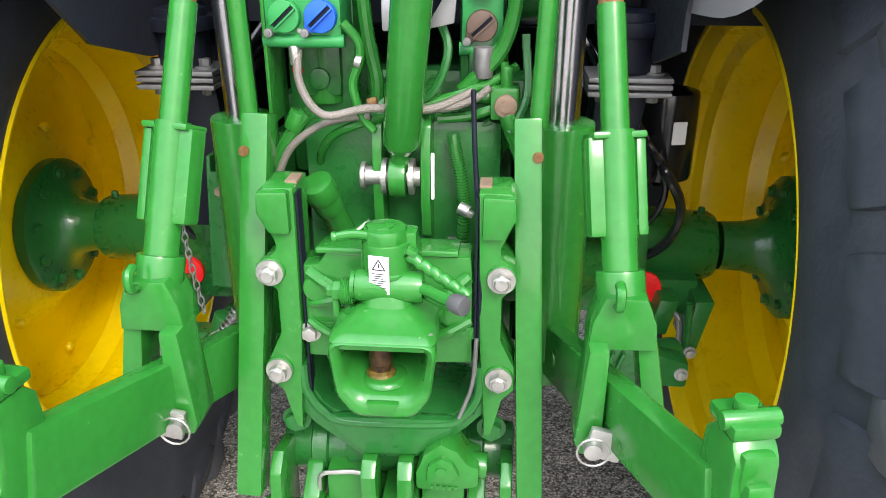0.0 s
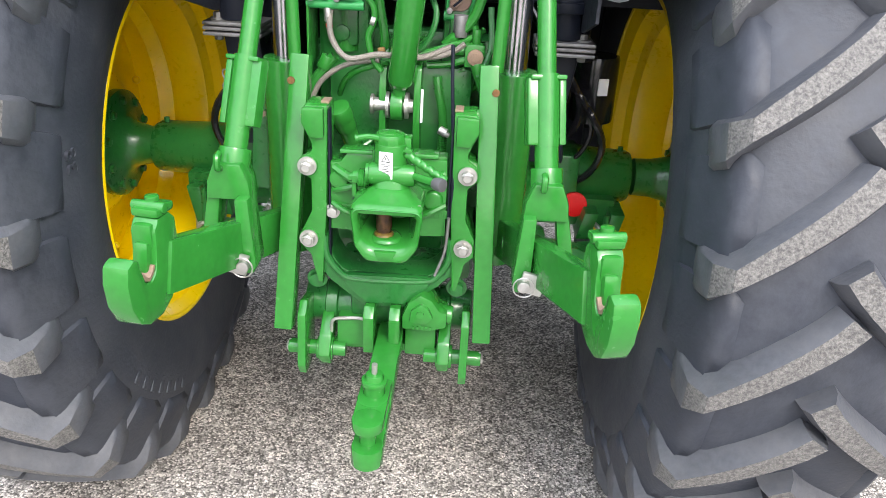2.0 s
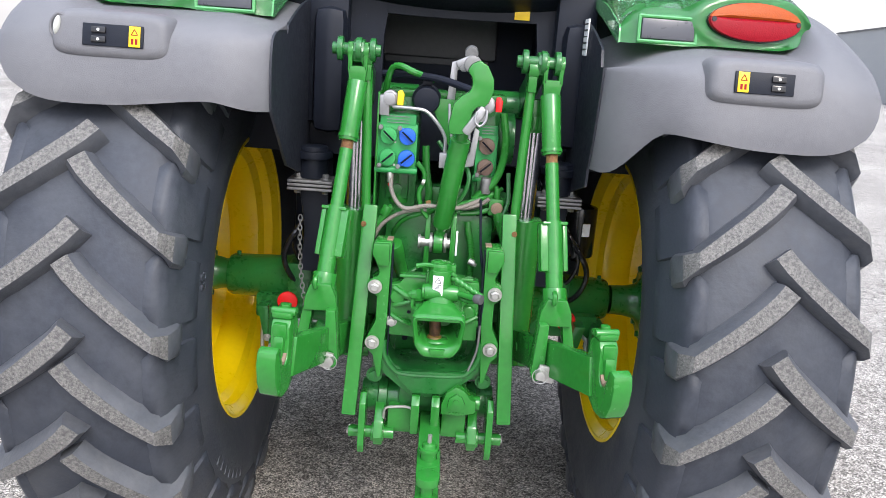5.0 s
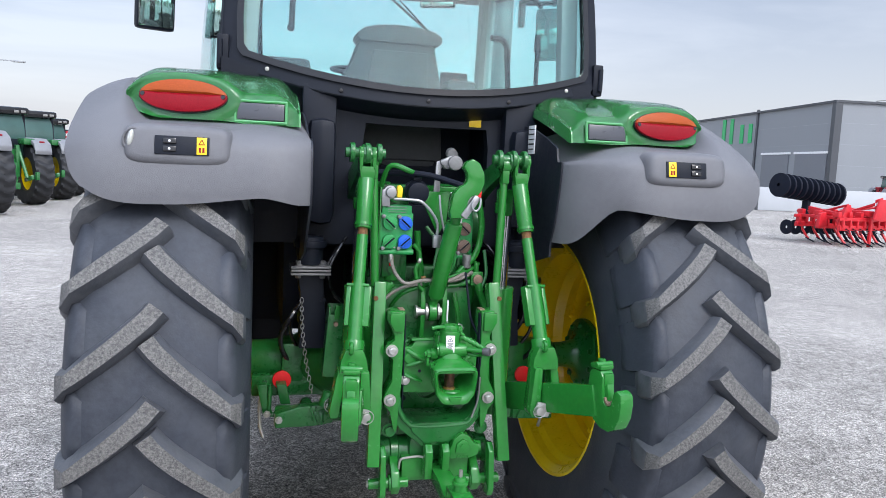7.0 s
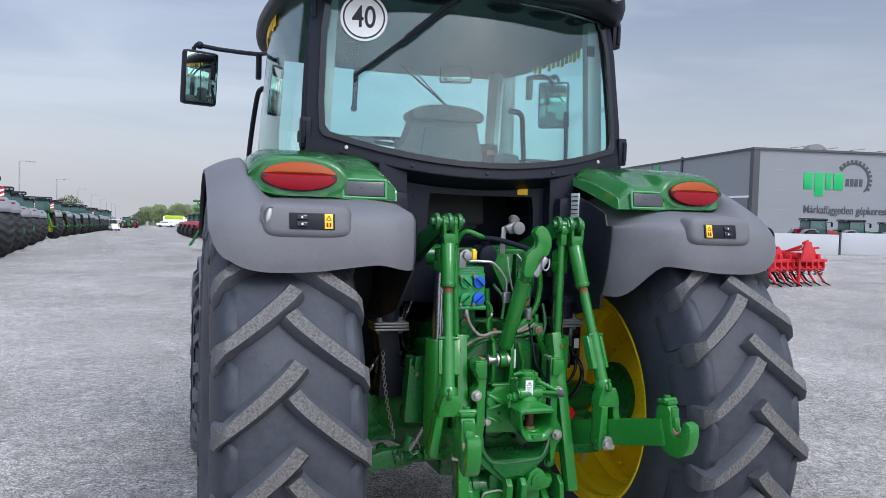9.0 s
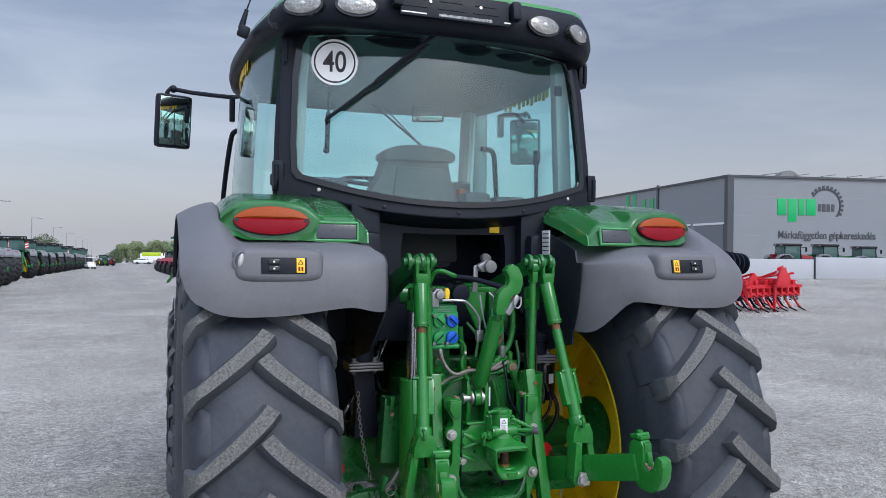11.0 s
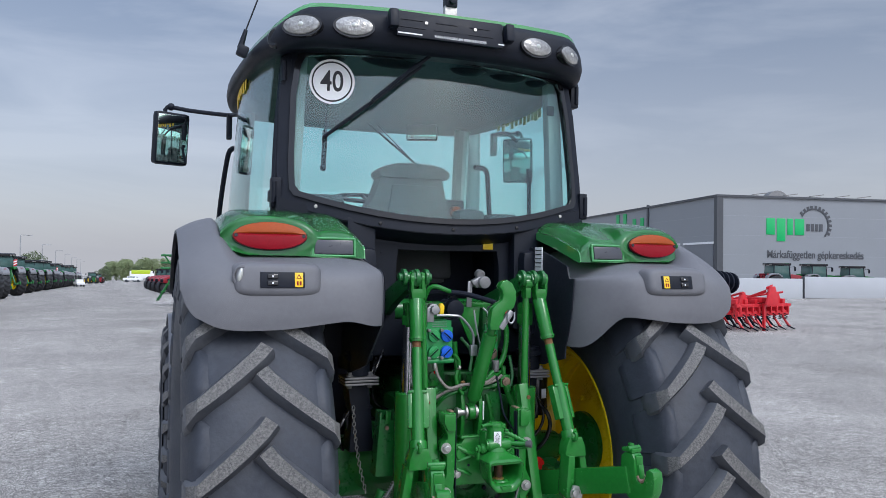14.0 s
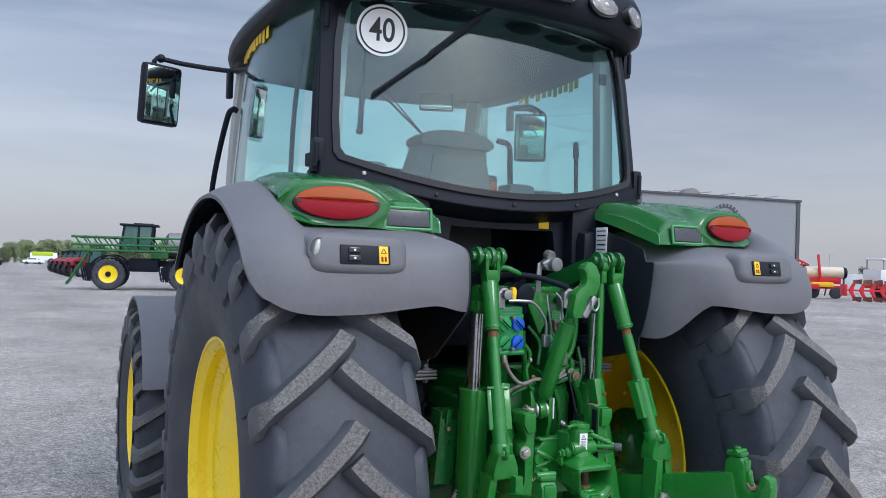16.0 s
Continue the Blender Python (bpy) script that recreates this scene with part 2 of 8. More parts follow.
def cyl(bm, a, b, r, r2=None, n=18, bev=0.0, mi=0):
    a, b = Vector(a), Vector(b)
    d = b - a
    m = Matrix.Translation((a + b) / 2) @ d.to_track_quat("Z", "Y").to_matrix().to_4x4()
    vs = bmesh.ops.create_cone(bm, cap_ends=True, segments=n, radius1=r, radius2=r if r2 is None else r2, depth=d.length, matrix=m)["verts"]
    fs = list({f for v in vs for f in v.link_faces})
    for f in fs:
        f.material_index = mi
    if bev:
        bevel(bm, fs, bev, 2, 50)
    return bm


def ball(bm, c, r, n=14, s=(1, 1, 1)):
    bmesh.ops.create_uvsphere(bm, u_segments=n, v_segments=max(6, n // 2 + 1), radius=r, matrix=Matrix.Translation(c) @ Matrix.Diagonal((*s, 1)))
    return bm


def smooth_path(pts, k=5):
    p = [Vector(q) for q in pts]
    p = [2 * p[0] - p[1]] + p + [2 * p[-1] - p[-2]]
    out = []
    for i in range(1, len(p) - 2):
        for j in range(k):
            t = j / k
            out.append(0.5 * (2 * p[i] + (p[i + 1] - p[i - 1]) * t + (2 * p[i - 1] - 5 * p[i] + 4 * p[i + 1] - p[i + 2]) * t * t + (3 * p[i] - p[i - 1] - 3 * p[i + 1] + p[i + 2]) * t ** 3))
    return out + [p[-2]]


def tube(bm, pts, r, n=8, k=5, mi=0):
    path = smooth_path(pts, k) if k > 1 else [Vector(q) for q in pts]
    rings, up = [], None
    for i, q in enumerate(path):
        d = (path[min(i + 1, len(path) - 1)] - path[max(i - 1, 0)]).normalized()
        if up is None:
            up = d.orthogonal().normalized()
        up = (up - d * up.dot(d)).normalized()
        side = d.cross(up)
        rings.append([bm.verts.new(q + r * (math.cos(a) * up + math.sin(a) * side)) for a in (2 * math.pi * j / n for j in range(n))])
    for a, b in zip(rings, rings[1:]):
        for j in range(n):
            bm.faces.new((a[j], a[(j + 1) % n], b[(j + 1) % n], b[j])).material_index = mi
    for ring in (rings[0], rings[-1]):
        bm.faces.new(ring).material_index = mi
    return bm


def prism(bm, pts, axis, lo, hi, bev=0.003, mi=0):
    """Extrudes a polygon along an axis: x (points are y, z), y (x, z) or z (x, y)."""
    def at(u, v, w):
        return {"x": (w, u, v), "y": (u, w, v), "z": (u, v, w)}[axis]
    a = [bm.verts.new(at(u, v, lo)) for u, v in pts]
    b = [bm.verts.new(at(u, v, hi)) for u, v in pts]
    fs = [bm.faces.new(a), bm.faces.new(b[::-1])]
    n = len(pts)
    for i in range(n):
        fs.append(bm.faces.new((a[i], b[i], b[(i + 1) % n], a[(i + 1) % n])))
    for f in fs:
        f.material_index = mi
    bmesh.ops.recalc_face_normals(bm, faces=fs)
    if bev:
        bevel(bm, fs, bev)
    return bm


def lathe(bm, prof, c=(0, 0, 0), axis="x", n=48, mi=0, close=False):
    """Turns a profile of (along the axis, radius) round the axis through c."""
    c = Vector(c)
    rings = []
    for a, r in prof:
        ring = []
        for j in range(n):
            t = 2 * math.pi * j / n
            u, v = r * math.cos(t), r * math.sin(t)
            ring.append(bm.verts.new(c + Vector({"x": (a, u, v), "y": (u, a, v), "z": (u, v, a)}[axis])))
        rings.append(ring)
    if close:
        rings.append(rings[0])
    for a, b in zip(rings, rings[1:]):
        for j in range(n):
            bm.faces.new((a[j], a[(j + 1) % n], b[(j + 1) % n], b[j])).material_index = mi
    return bm


def bolt(bm, c, r=0.018, h=0.014, axis=(0, -1, 0), washer=True):
    c, d = Vector(c), Vector(axis).normalized()
    if washer:
        cyl(bm, c, c + d * 0.004, r * 1.35, n=20)
    cyl(bm, c + d * 0.004, c + d * (0.004 + h), r, n=6, bev=0.002)
    return bm


RISE = {}


def B(rise=0.0):
    """A new bmesh; rise lifts it by as many metres when it becomes a part."""
    bm = bmesh.new()
    if rise:
        RISE[bm] = rise
    return bm


# ---- ground ----
def ground_z(x, y):
    """The yard is level round the tractor and falls away gently ahead of it."""
    r = math.hypot(x, y)
    near = max(0.0, 1 - r / 9.0)
    k = min(1.0, max(0.0, (r - 6.0) / 38.0))
    k = k * k * (3 - 2 * k)
    return 0.034 * near * near * (3 - 2 * near) + (k * (0.0101 * max(x, 0.0) - 0.0172 * y) if y > -5 else 0.0)


def gravel():
    m = bpy.data.materials.new("grey_gravel_asphalt")
    m.use_nodes = True
    n, l = m.node_tree.nodes, m.node_tree.links
    p = n["Principled BSDF"]
    p.inputs["Roughness"].default_value = 0.95
    p.inputs["Specular IOR Level"].default_value = 0.15
    tc = n.new("ShaderNodeTexCoord")
    chips = n.new("ShaderNodeTexVoronoi")
    chips.inputs["Scale"].default_value = 165.0
    l.new(tc.outputs["Object"], chips.inputs["Vector"])
    tone = n.new("ShaderNodeValToRGB")
    e = tone.color_ramp.elements
    e[0].position, e[0].color = 0.0, (0.102, 0.096, 0.089, 1)
    e[1].position, e[1].color = 1.0, (0.79, 0.738, 0.677, 1)
    mid = e.new(0.45)
    mid.color = (0.340, 0.318, 0.294, 1)
    sepc = n.new("ShaderNodeSeparateColor")
    l.new(chips.outputs["Color"], sepc.inputs["Color"])
    l.new(sepc.outputs["Red"], tone.inputs["Fac"])
    gap = n.new("ShaderNodeMapRange")
    gap.inputs["From Min"].default_value, gap.inputs["From Max"].default_value = 0.35, 0.75
    gap.inputs["To Min"].default_value, gap.inputs["To Max"].default_value = 1.0, 0.6
    l.new(chips.outputs["Distance"], gap.inputs["Value"])
    dark = n.new("ShaderNodeMixRGB")
    dark.blend_type, dark.inputs["Fac"].default_value = "MULTIPLY", 1.0
    l.new(tone.outputs["Color"], dark.inputs["Color1"])
    l.new(gap.outputs["Result"], dark.inputs["Color2"])
    out = dark.outputs["Color"]
    for scale, lo, hi, st in ((0.35, 0.80, 1.14, (1, 1, 1)), (2.6, 0.88, 1.10, (1, 1, 1)), (0.22, 0.84, 1.12, (1, 0.15, 1)), (14.0, 0.74, 1.22, (1, 1, 1)), (45.0, 0.66, 1.32, (1, 1, 1))):
        mp = n.new("ShaderNodeMapping")
        mp.inputs["Scale"].default_value = st
        l.new(tc.outputs["Object"], mp.inputs["Vector"])
        no = n.new("ShaderNodeTexNoise")
        no.inputs["Scale"].default_value, no.inputs["Detail"].default_value = scale, 8.0
        l.new(mp.outputs["Vector"], no.inputs["Vector"])
        mr = n.new("ShaderNodeMapRange")
        mr.inputs["From Min"].default_value, mr.inputs["From Max"].default_value = 0.3, 0.7
        mr.inputs["To Min"].default_value, mr.inputs["To Max"].default_value = lo, hi
        l.new(no.outputs["Fac"], mr.inputs["Value"])
        mm = n.new("ShaderNodeMixRGB")
        mm.blend_type, mm.inputs["Fac"].default_value = "MULTIPLY", 1.0
        l.new(out, mm.inputs["Color1"])
        l.new(mr.outputs["Result"], mm.inputs["Color2"])
        out = mm.outputs["Color"]
    l.new(out, p.inputs["Base Color"])
    bp = n.new("ShaderNodeBump")
    bp.inputs["Strength"].default_value, bp.inputs["Distance"].default_value = 0.8, 0.0035
    bp.invert = True
    l.new(chips.outputs["Distance"], bp.inputs["Height"])
    l.new(bp.outputs["Normal"], p.inputs["Normal"])
    return m


GRAVEL = gravel()
bm = B()
radii = [0.0, 1, 2, 3, 4, 5, 6, 8, 10, 12, 14, 16, 18, 20, 23, 27, 32, 40, 50, 65, 85, 110, 150, 220, 400, 900, 2500, 4800]
rings = []
for r in radii:
    rings.append([bm.verts.new((r * math.cos(a), r * math.sin(a), ground_z(r * math.cos(a), r * math.sin(a)))) for a in (2 * math.pi * j / 96 for j in range(96))] if r else [bm.verts.new((0, 0, 0))])
for j in range(96):
    bm.faces.new((rings[0][0], rings[1][j], rings[1][(j + 1) % 96]))
for a, b in zip(rings[1:], rings[2:]):
    for j in range(96):
        bm.faces.new((a[j], b[j], b[(j + 1) % 96], a[(j + 1) % 96]))
ground = part("ground", bm, GRAVEL, smooth=60)
tagged(ground, "light grey compacted gravel yard with pale wheel marks", "ground", kind="structure")

# ---- the tractor ----
CX = -0.02          # centre line of the wheels and cab
HUB_Z, TRACK = 0.925, 0.880
tractor = thing("tractor", "green and yellow farm tractor with grey fenders and black cab", "tractor")


def lug_mesh(name, R, base_r, half, col, wtop, wbase, sweep, n=9, skew=0.85, pull=1.0):
    """One bar of the tread, from the middle of the tyre to the shoulder; col is the side, +1 or -1."""
    bm = B()
    rows = []

    def section(lat, drop, px, pc, base, heights, nx, nr, w0, w1):
        """Six points across the bar; (nx, nr) is the outward direction of the carcass under it."""
        sec = []
        for off, h in ((-w0, heights[0]), (-w1 - 0.009, heights[1]), (-w1 + 0.003, heights[2]), (w1 - 0.003, heights[2]), (w1 + 0.009, heights[1]), (w0, heights[0])):
            la = col * (lat + px * off + nx * h)
            th = (-drop + pc * off) / R
            r = base + nr * h
            sec.append(bm.verts.new((la, -r * math.cos(th), r * math.sin(th))))
        return sec

    for i in range(n + 1):
        s = i / n
        lat = -0.05 * half + 0.98 * half * s
        q = (lat / half + 0.05) / 1.05
        drop = sweep * (q ** skew)
        ds = sweep * skew * max(q, 0.02) ** (skew - 1)
        ln = math.hypot(1.05 * half, ds)
        px, pc = ds / ln, 1.05 * half / ln
        k = s ** 4
        top_r = R - 0.016 * s * s
        base = base_r - 0.004 - 0.026 * s ** 3
        h = top_r - base
        w1, w0 = wtop * (1.05 - 0.08 * s), wbase * (1.0 + 0.10 * s)
        rows.append(section(lat, drop, px * (1 - k), pc + (1.0 - pc) * k, base, (0.0, 0.55 * h, h), 0.0, 1.0, w0, w1))
    # the rounded foot that runs down over the shoulder
    for lat, low_, nx, nr, h, dd, g in ((0.950, 0.052, 0.5, 0.87, 0.046, 0.020, 1.10), (0.99, 0.085, 0.85, 0.5, 0.025, 0.024, 1.26), (1.015, 0.115, 1.0, 0.15, 0.010, 0.026, 1.30), (1.020, 0.135, 1.0, 0.0, -0.004, 0.024, 1.15)):
        rows.append(section(lat * pull * half, sweep * 0.955 + dd - 0.030 * (g - 0.9), 0.0, 1.0, base_r - low_, (-0.006, 0.6 * h, h), nx, nr, wbase * 1.22 * g, (0.6 * wtop + 0.4 * wbase) * 1.15 * g))
    for k, (a, b) in enumerate(zip(rows, rows[1:])):
        for j in range(5):
            f = bm.faces.new((a[j], a[j + 1], b[j + 1], b[j]))
            f.material_index = 1 if j == 2 and k < n + 1 else 0
    bm.faces.new(rows[0])
    bm.faces.new(rows[-1][::-1])
    me = bpy.data.meshes.new(name)
    bmesh.ops.recalc_face_normals(bm, faces=bm.faces)
    bm.to_mesh(me)
    bm.free()
    me.materials.append(LUG)
    me.materials.append(WORN)
    sharp(me, 40)
    return me


def pad_mesh(R, base_r, half, col, reach, bulge):
    """A low rounded pad on the shoulder between two bars."""
    bm = B()
    prof = [(0.74, 0.008), (0.84, 0.016), (0.915, 0.028), (0.965, 0.052), (1.0, 0.078), (1.0 + 0.45 * bulge, 0.108), (1.0 + 0.8 * bulge, 0.135), (1.0 + 1.12 * bulge, 0.165), (1.0 + 1.3 * bulge, 0.190)]
    rows = []
    for i, (lat, low_) in enumerate(prof):
        e = abs(2 * i / (len(prof) - 1) - 1)
        w = reach * (1 - 0.30 * max(0.0, (e - 0.55) / 0.45) ** 2.5)
        up = 0.010 if 0 < i < len(prof) - 1 else -0.005
        nx = min(1.0, i / 4.5)
        nr = math.sqrt(max(0.0, 1 - nx * nx))
        row = []
        for off, h in ((-w - 0.006, -0.004), (-w, up), (-0.33 * w, up), (0.33 * w, up), (w, up), (w + 0.006, -0.004)):
            r = base_r - low_ + nr * h
            row.append(bm.verts.new((col * (lat * half + nx * h), -r * math.cos(off / R), r * math.sin(off / R))))
        rows.append(row)
    for a, b in zip(rows, rows[1:]):
        for j in range(5):
            bm.faces.new((a[j], a[j + 1], b[j + 1], b[j]))
    me = bpy.data.meshes.new("shoulder_pad")
    bmesh.ops.recalc_face_normals(bm, faces=bm.faces)
    bm.to_mesh(me)
    bm.free()
    me.materials.append(RUBBER)
    sharp(me, 60)
    return me


def tyre_profile(R, rim, half, base_r, out):
    def flank(bead, bulge):
        return [(bead * half, rim - 0.008), ((bead + 0.08) * half, rim + 0.03), ((bead + bulge + 0.1) / 2 * half, rim + 0.085), (bulge * half, rim + 0.17), ((bulge + 1.04) / 2 * half, base_r - 0.15), (1.0 * half, base_r - 0.075), (0.90 * half, base_r - 0.025), (0.7 * half, base_r - 0.006), (0.35 * half, base_r), (0.0, base_r + 0.001)]
    a_in, a_out = ((0.97, 1.16) if R > 0.9 else (0.80, 1.07)), (0.79, 1.07)
    neg, pos = flank(*(a_out if out < 0 else a_in)), flank(*(a_out if out > 0 else a_in))
    return [(-a, r) for a, r in neg] + pos[::-1][1:]


def big_wheel(name, c, side, R, rim, half, base_r, lugs, phase, sweep, label):
    """Wheel with a yellow rim as its base, a tyre, and the bars of the tread; side is +1 where the outside faces +x."""
    o = -side
    bm = B()
    k = half / 0.265
    hw, ho = (0.97 if R > 0.9 else 0.80) * half, 0.79 * half
    sink = (-0.020 if side < 0 else 0.010) if R > 0.9 else 0.0
    inner = [(-hw - 0.004, rim - 0.006), (-hw + 0.02, rim - 0.032), (-hw + 0.055, rim - 0.036), (-hw + 0.075, rim - 0.060), (-0.085 * k, rim - 0.080), (-0.035 * k, rim - 0.066), (0.015 * k, rim - 0.086), (0.07 * k, rim - 0.072), (ho - 0.075, rim - 0.062), (ho - 0.055, rim - 0.036), (ho - 0.02, rim - 0.032), (ho + 0.004, rim - 0.006)]
    outer = [(a, r + 0.016) for a, r in inner[::-1]]
    lathe(bm, [(side * a, r) for a, r in inner + outer], n=72, close=True)
    d = [(0.075 * k, rim - 0.060), (0.09 * k, rim - 0.10), (0.07 * k, rim * 0.66), (0.035 * k, rim * 0.50), (-0.015, rim * 0.40), (-0.035, rim * 0.33), (-0.035, 0.03)]
    back = [(a + 0.016, r) for a, r in d[::-1]]
    lathe(bm, [(side * (a - sink), r) for a, r in d + back], n=72, close=True)
    # rolled outer lips
    for s in (-1, 1):
        lathe(bm, [(side * s * ((hw if s < 0 else ho) + 0.004) + 0.007 * math.cos(t), rim + 0.003 + 0.009 * math.sin(t)) for t in (2 * math.pi * j / 8 for j in range(8))], n=72, close=True)
    wheel = part(name, bm, YELLOW, tractor, label, at=Matrix.Translation(c))
    bm = B()
    lathe(bm, tyre_profile(R, rim, half, base_r, side), n=96)
    part("tyre", bm, RUBBER, wheel, "black ribbed tractor tyre with dusty sidewalls", smooth=50)
    step = 2 * math.pi / lugs
    for col in (-1, 1):
        me = lug_mesh("tread_lug", R, base_r, half, col, 0.0265 * k ** 0.5, 0.041 * k ** 0.5, sweep, pull=1.012 if col == side else 1.0)
        for j in range(lugs):
            ob = new("tread_lug", me)
            ob.parent = wheel
            ob.matrix_basis = Matrix.Rotation(-(phase + step * (j + (0.5 if col > 0 else 0.0))) + (0.021 * col * side if R > 0.9 else 0.0), 4, "X")
    if R > 0.9:
        for col in (-1, 1):
            me = pad_mesh(R, base_r, half, col, 0.098, 0.055 if col == side else 0.10)
            for j in range(lugs):
                ob = new("shoulder_pad", me)
                ob.parent = wheel
                ob.matrix_basis = Matrix.Rotation(-(phase + step * (j + (0.5 if col > 0 else 0.0))) + 0.021 * col * side + (sweep * 0.955 / R - step / 2), 4, "X")
    return wheel


wheel_r = big_wheel("rear_wheel", (CX + TRACK, 0, HUB_Z), 1, 0.965, 0.505, 0.230, 0.918, 23, radians(3.6), 0.212, "yellow steel rear wheel with a deep lugged tyre")
wheel_l = big_wheel("rear_wheel", (CX - TRACK, 0, HUB_Z), -1, 0.965, 0.505, 0.230, 0.918, 23, radians(8.7), 0.212, "yellow steel rear wheel with a deep lugged tyre")
wheel_fl = big_wheel("front_wheel", (CX - 0.90, 2.65, 0.665), -1, 0.69, 0.375, 0.215, 0.655, 20, 0.0, 0.16, "smaller yellow front wheel with a lugged tyre")
wheel_fr = big_wheel("front_wheel", (CX + 0.90, 2.65, 0.665), 1, 0.69, 0.375, 0.215, 0.655, 20, 0.0, 0.16, "smaller yellow front wheel with a lugged tyre")

# hubs and axle
for s in (-1, 1):
    x0 = CX + s * TRACK
    bm = B()
    prof = [(-0.036, 0.0), (-0.036, 0.150), (-0.042, 0.156), (-0.066, 0.156), (-0.072, 0.148), (-0.076, 0.115), (-0.088, 0.085), (-0.11, 0.064), (-0.15, 0.055), (-0.20, 0.053)]
    sit = 0.045 if s < 0 else 0.015
    lathe(bm, [(s * (a - 0.028 + sit), r) for a, r in prof], n=40)
    hub = part("wheel_hub", bm, GREEN_DK, wheel_r if s > 0 else wheel_l, "green cast axle flange")
    for j in range(10):
        a = 2 * math.pi * (j + 0.5) / 10
        bm2 = B()
        bolt(bm2, (s * (sit - 0.100), 0.127 * math.cos(a), 0.127 * math.sin(a)), 0.012, 0.010, (-s, 0, 0))
        part("wheel_bolt", bm2, GREEN_DK, wheel_r if s > 0 else wheel_l)
    wh_ = wheel_r if s > 0 else wheel_l
    for j in range(8):
        a = 2 * math.pi * (j + 0.3) / 8
        r_ = 0.235 if j % 2 else 0.40
        bm = B()
        ball(bm, (s * (0.012 if j % 2 else 0.052) + s * (0.018 if s < 0 else -0.012), r_ * math.cos(a), r_ * math.sin(a)), 0.013, s=(1.0, 1, 1))
        part("weld_nub", bm, YELLOW, wh_)
    bm = B()
    end_ = 0.725 if s < 0 else 0.652
    prof = [(end_, 0.0), (end_, 0.068), (end_ - 0.013, 0.075), (0.53, 0.080), (0.46, 0.092), (0.40, 0.118), (0.34, 0.150), (0.28, 0.178), (0.18, 0.20)]
    lathe(bm, [(CX + s * a, r) for a, r in prof], (0, 0, HUB_Z), n=40)
    box(bm, (CX + s * 0.455, -0.025, HUB_Z + 0.010), (0.085, 0.165, 0.15), bev=0.010)
    box(bm, (CX + s * 0.455, -0.02, HUB_Z - 0.080), (0.31, 0.17, 0.085), bev=0.012)
    cyl(bm, (CX + s * 0.40, -0.10, HUB_Z - 0.150), (CX + s * 0.40, -0.13, HUB_Z - 0.150), 0.022, n=18, bev=0.003)
    bolt(bm, (CX + s * (end_ - 0.03), 0, HUB_Z + 0.07), 0.008, 0.014, (0, 0, 1))
    axle = part("axle_housing", bm, GREEN_DK, tractor, "dark green cast rear axle tube")
    bm = B()
    cyl(bm, (CX + s * 0.495, -0.105, HUB_Z - 0.055), (CX + s * 0.495, -0.118, HUB_Z - 0.055), 0.036, n=32, bev=0.003)
    part("reflector", bm, RED, tractor, "round red rear reflector")
    bm = B()
    tube(bm, [(CX + s * 0.56, -0.11, HUB_Z - 0.11), (CX + s * 0.575, -0.13, HUB_Z - 0.13), (CX + s * 0.575, -0.14, HUB_Z - 0.22), (CX + s * 0.56, -0.15, HUB_Z - 0.27)], 0.007)
    part("retaining_hook", bm, STEEL, tractor)

# transmission and rear casting
for nm, c_, s_, b_ in (("gearbox_housing", (0, 0.25, 0.98), (0.40, 1.0, 0.62), 0.03), ("rear_casting", (0, -0.25, 1.05), (0.34, 0.2, 0.46), 0.02), ("engine_block", (0, 1.6, 0.85), (0.42, 2.2, 0.45), 0.04), ("lift_housing", (-0.21, -0.12, 1.06), (0.09, 0.26, 0.34), 0.02), ("lift_housing", (0.21, -0.12, 1.06), (0.09, 0.26, 0.34), 0.02)):
    part(nm, box(B(), c_, s_, bev=b_), GREEN_DK, tractor, "dark green cast transmission housing")
# the last entry is a dark panel added to block light through a gap
for nm, c_, s_, b_, lab in (("cab_base", (CX, 0.75, 1.42), (1.0, 1.3, 0.10), 0.02, "black cab underside"), ("engine_bay", (CX, 2.7, 1.45), (0.62, 2.0, 0.75), 0.08, "black engine bay"), ("tank", (CX - 0.43, 0.45, 1.25), (0.14, 0.9, 0.42), 0.03, "black side tank"), ("tank", (CX + 0.43, 0.45, 1.25), (0.14, 0.9, 0.42), 0.03, "black side tank"), ("gap_panel", (CX, 0.66, 1.28), (1.24, 0.04, 0.66), 0.01, "added dark panel closing the gap under the cab")):
    part(nm, box(B(), c_, s_, bev=b_), DARK, tractor, lab)


def loft(bm, loops, cap_lo=True, cap_hi=True, mi=0):
    rows = [[bm.verts.new(p) for p in lp] for lp in loops]
    n = len(rows[0])
    for a, b in zip(rows, rows[1:]):
        for j in range(n):
            bm.faces.new((a[j], a[(j + 1) % n], b[(j + 1) % n], b[j])).material_index = mi
    if cap_lo:
        bm.faces.new(rows[0]).material_index = mi
    if cap_hi:
        bm.faces.new(rows[-1]).material_index = mi
    return bm


# ---- fenders ----
# profiles (y, z) of the painted cap: the inner half, and the half that carries the light
CAP_IN = [(-0.540, 1.826), (-0.533, 1.850), (-0.527, 1.875), (-0.520, 1.900), (-0.500, 1.922), (-0.455, 1.942), (-0.38, 1.966), (-0.27, 1.996), (-0.14, 2.016), (0.0, 2.020), (0.15, 2.006), (0.29, 1.963), (0.42, 1.90)]
CAP_OUT = [(-0.536, 1.832), (-0.531, 1.865), (-0.525, 1.900), (-0.515, 1.935), (-0.496, 1.962), (-0.455, 1.983), (-0.38, 1.998), (-0.27, 2.012), (-0.14, 2.022), (0.0, 2.022), (0.15, 2.006), (0.29, 1.963), (0.42, 1.90)]
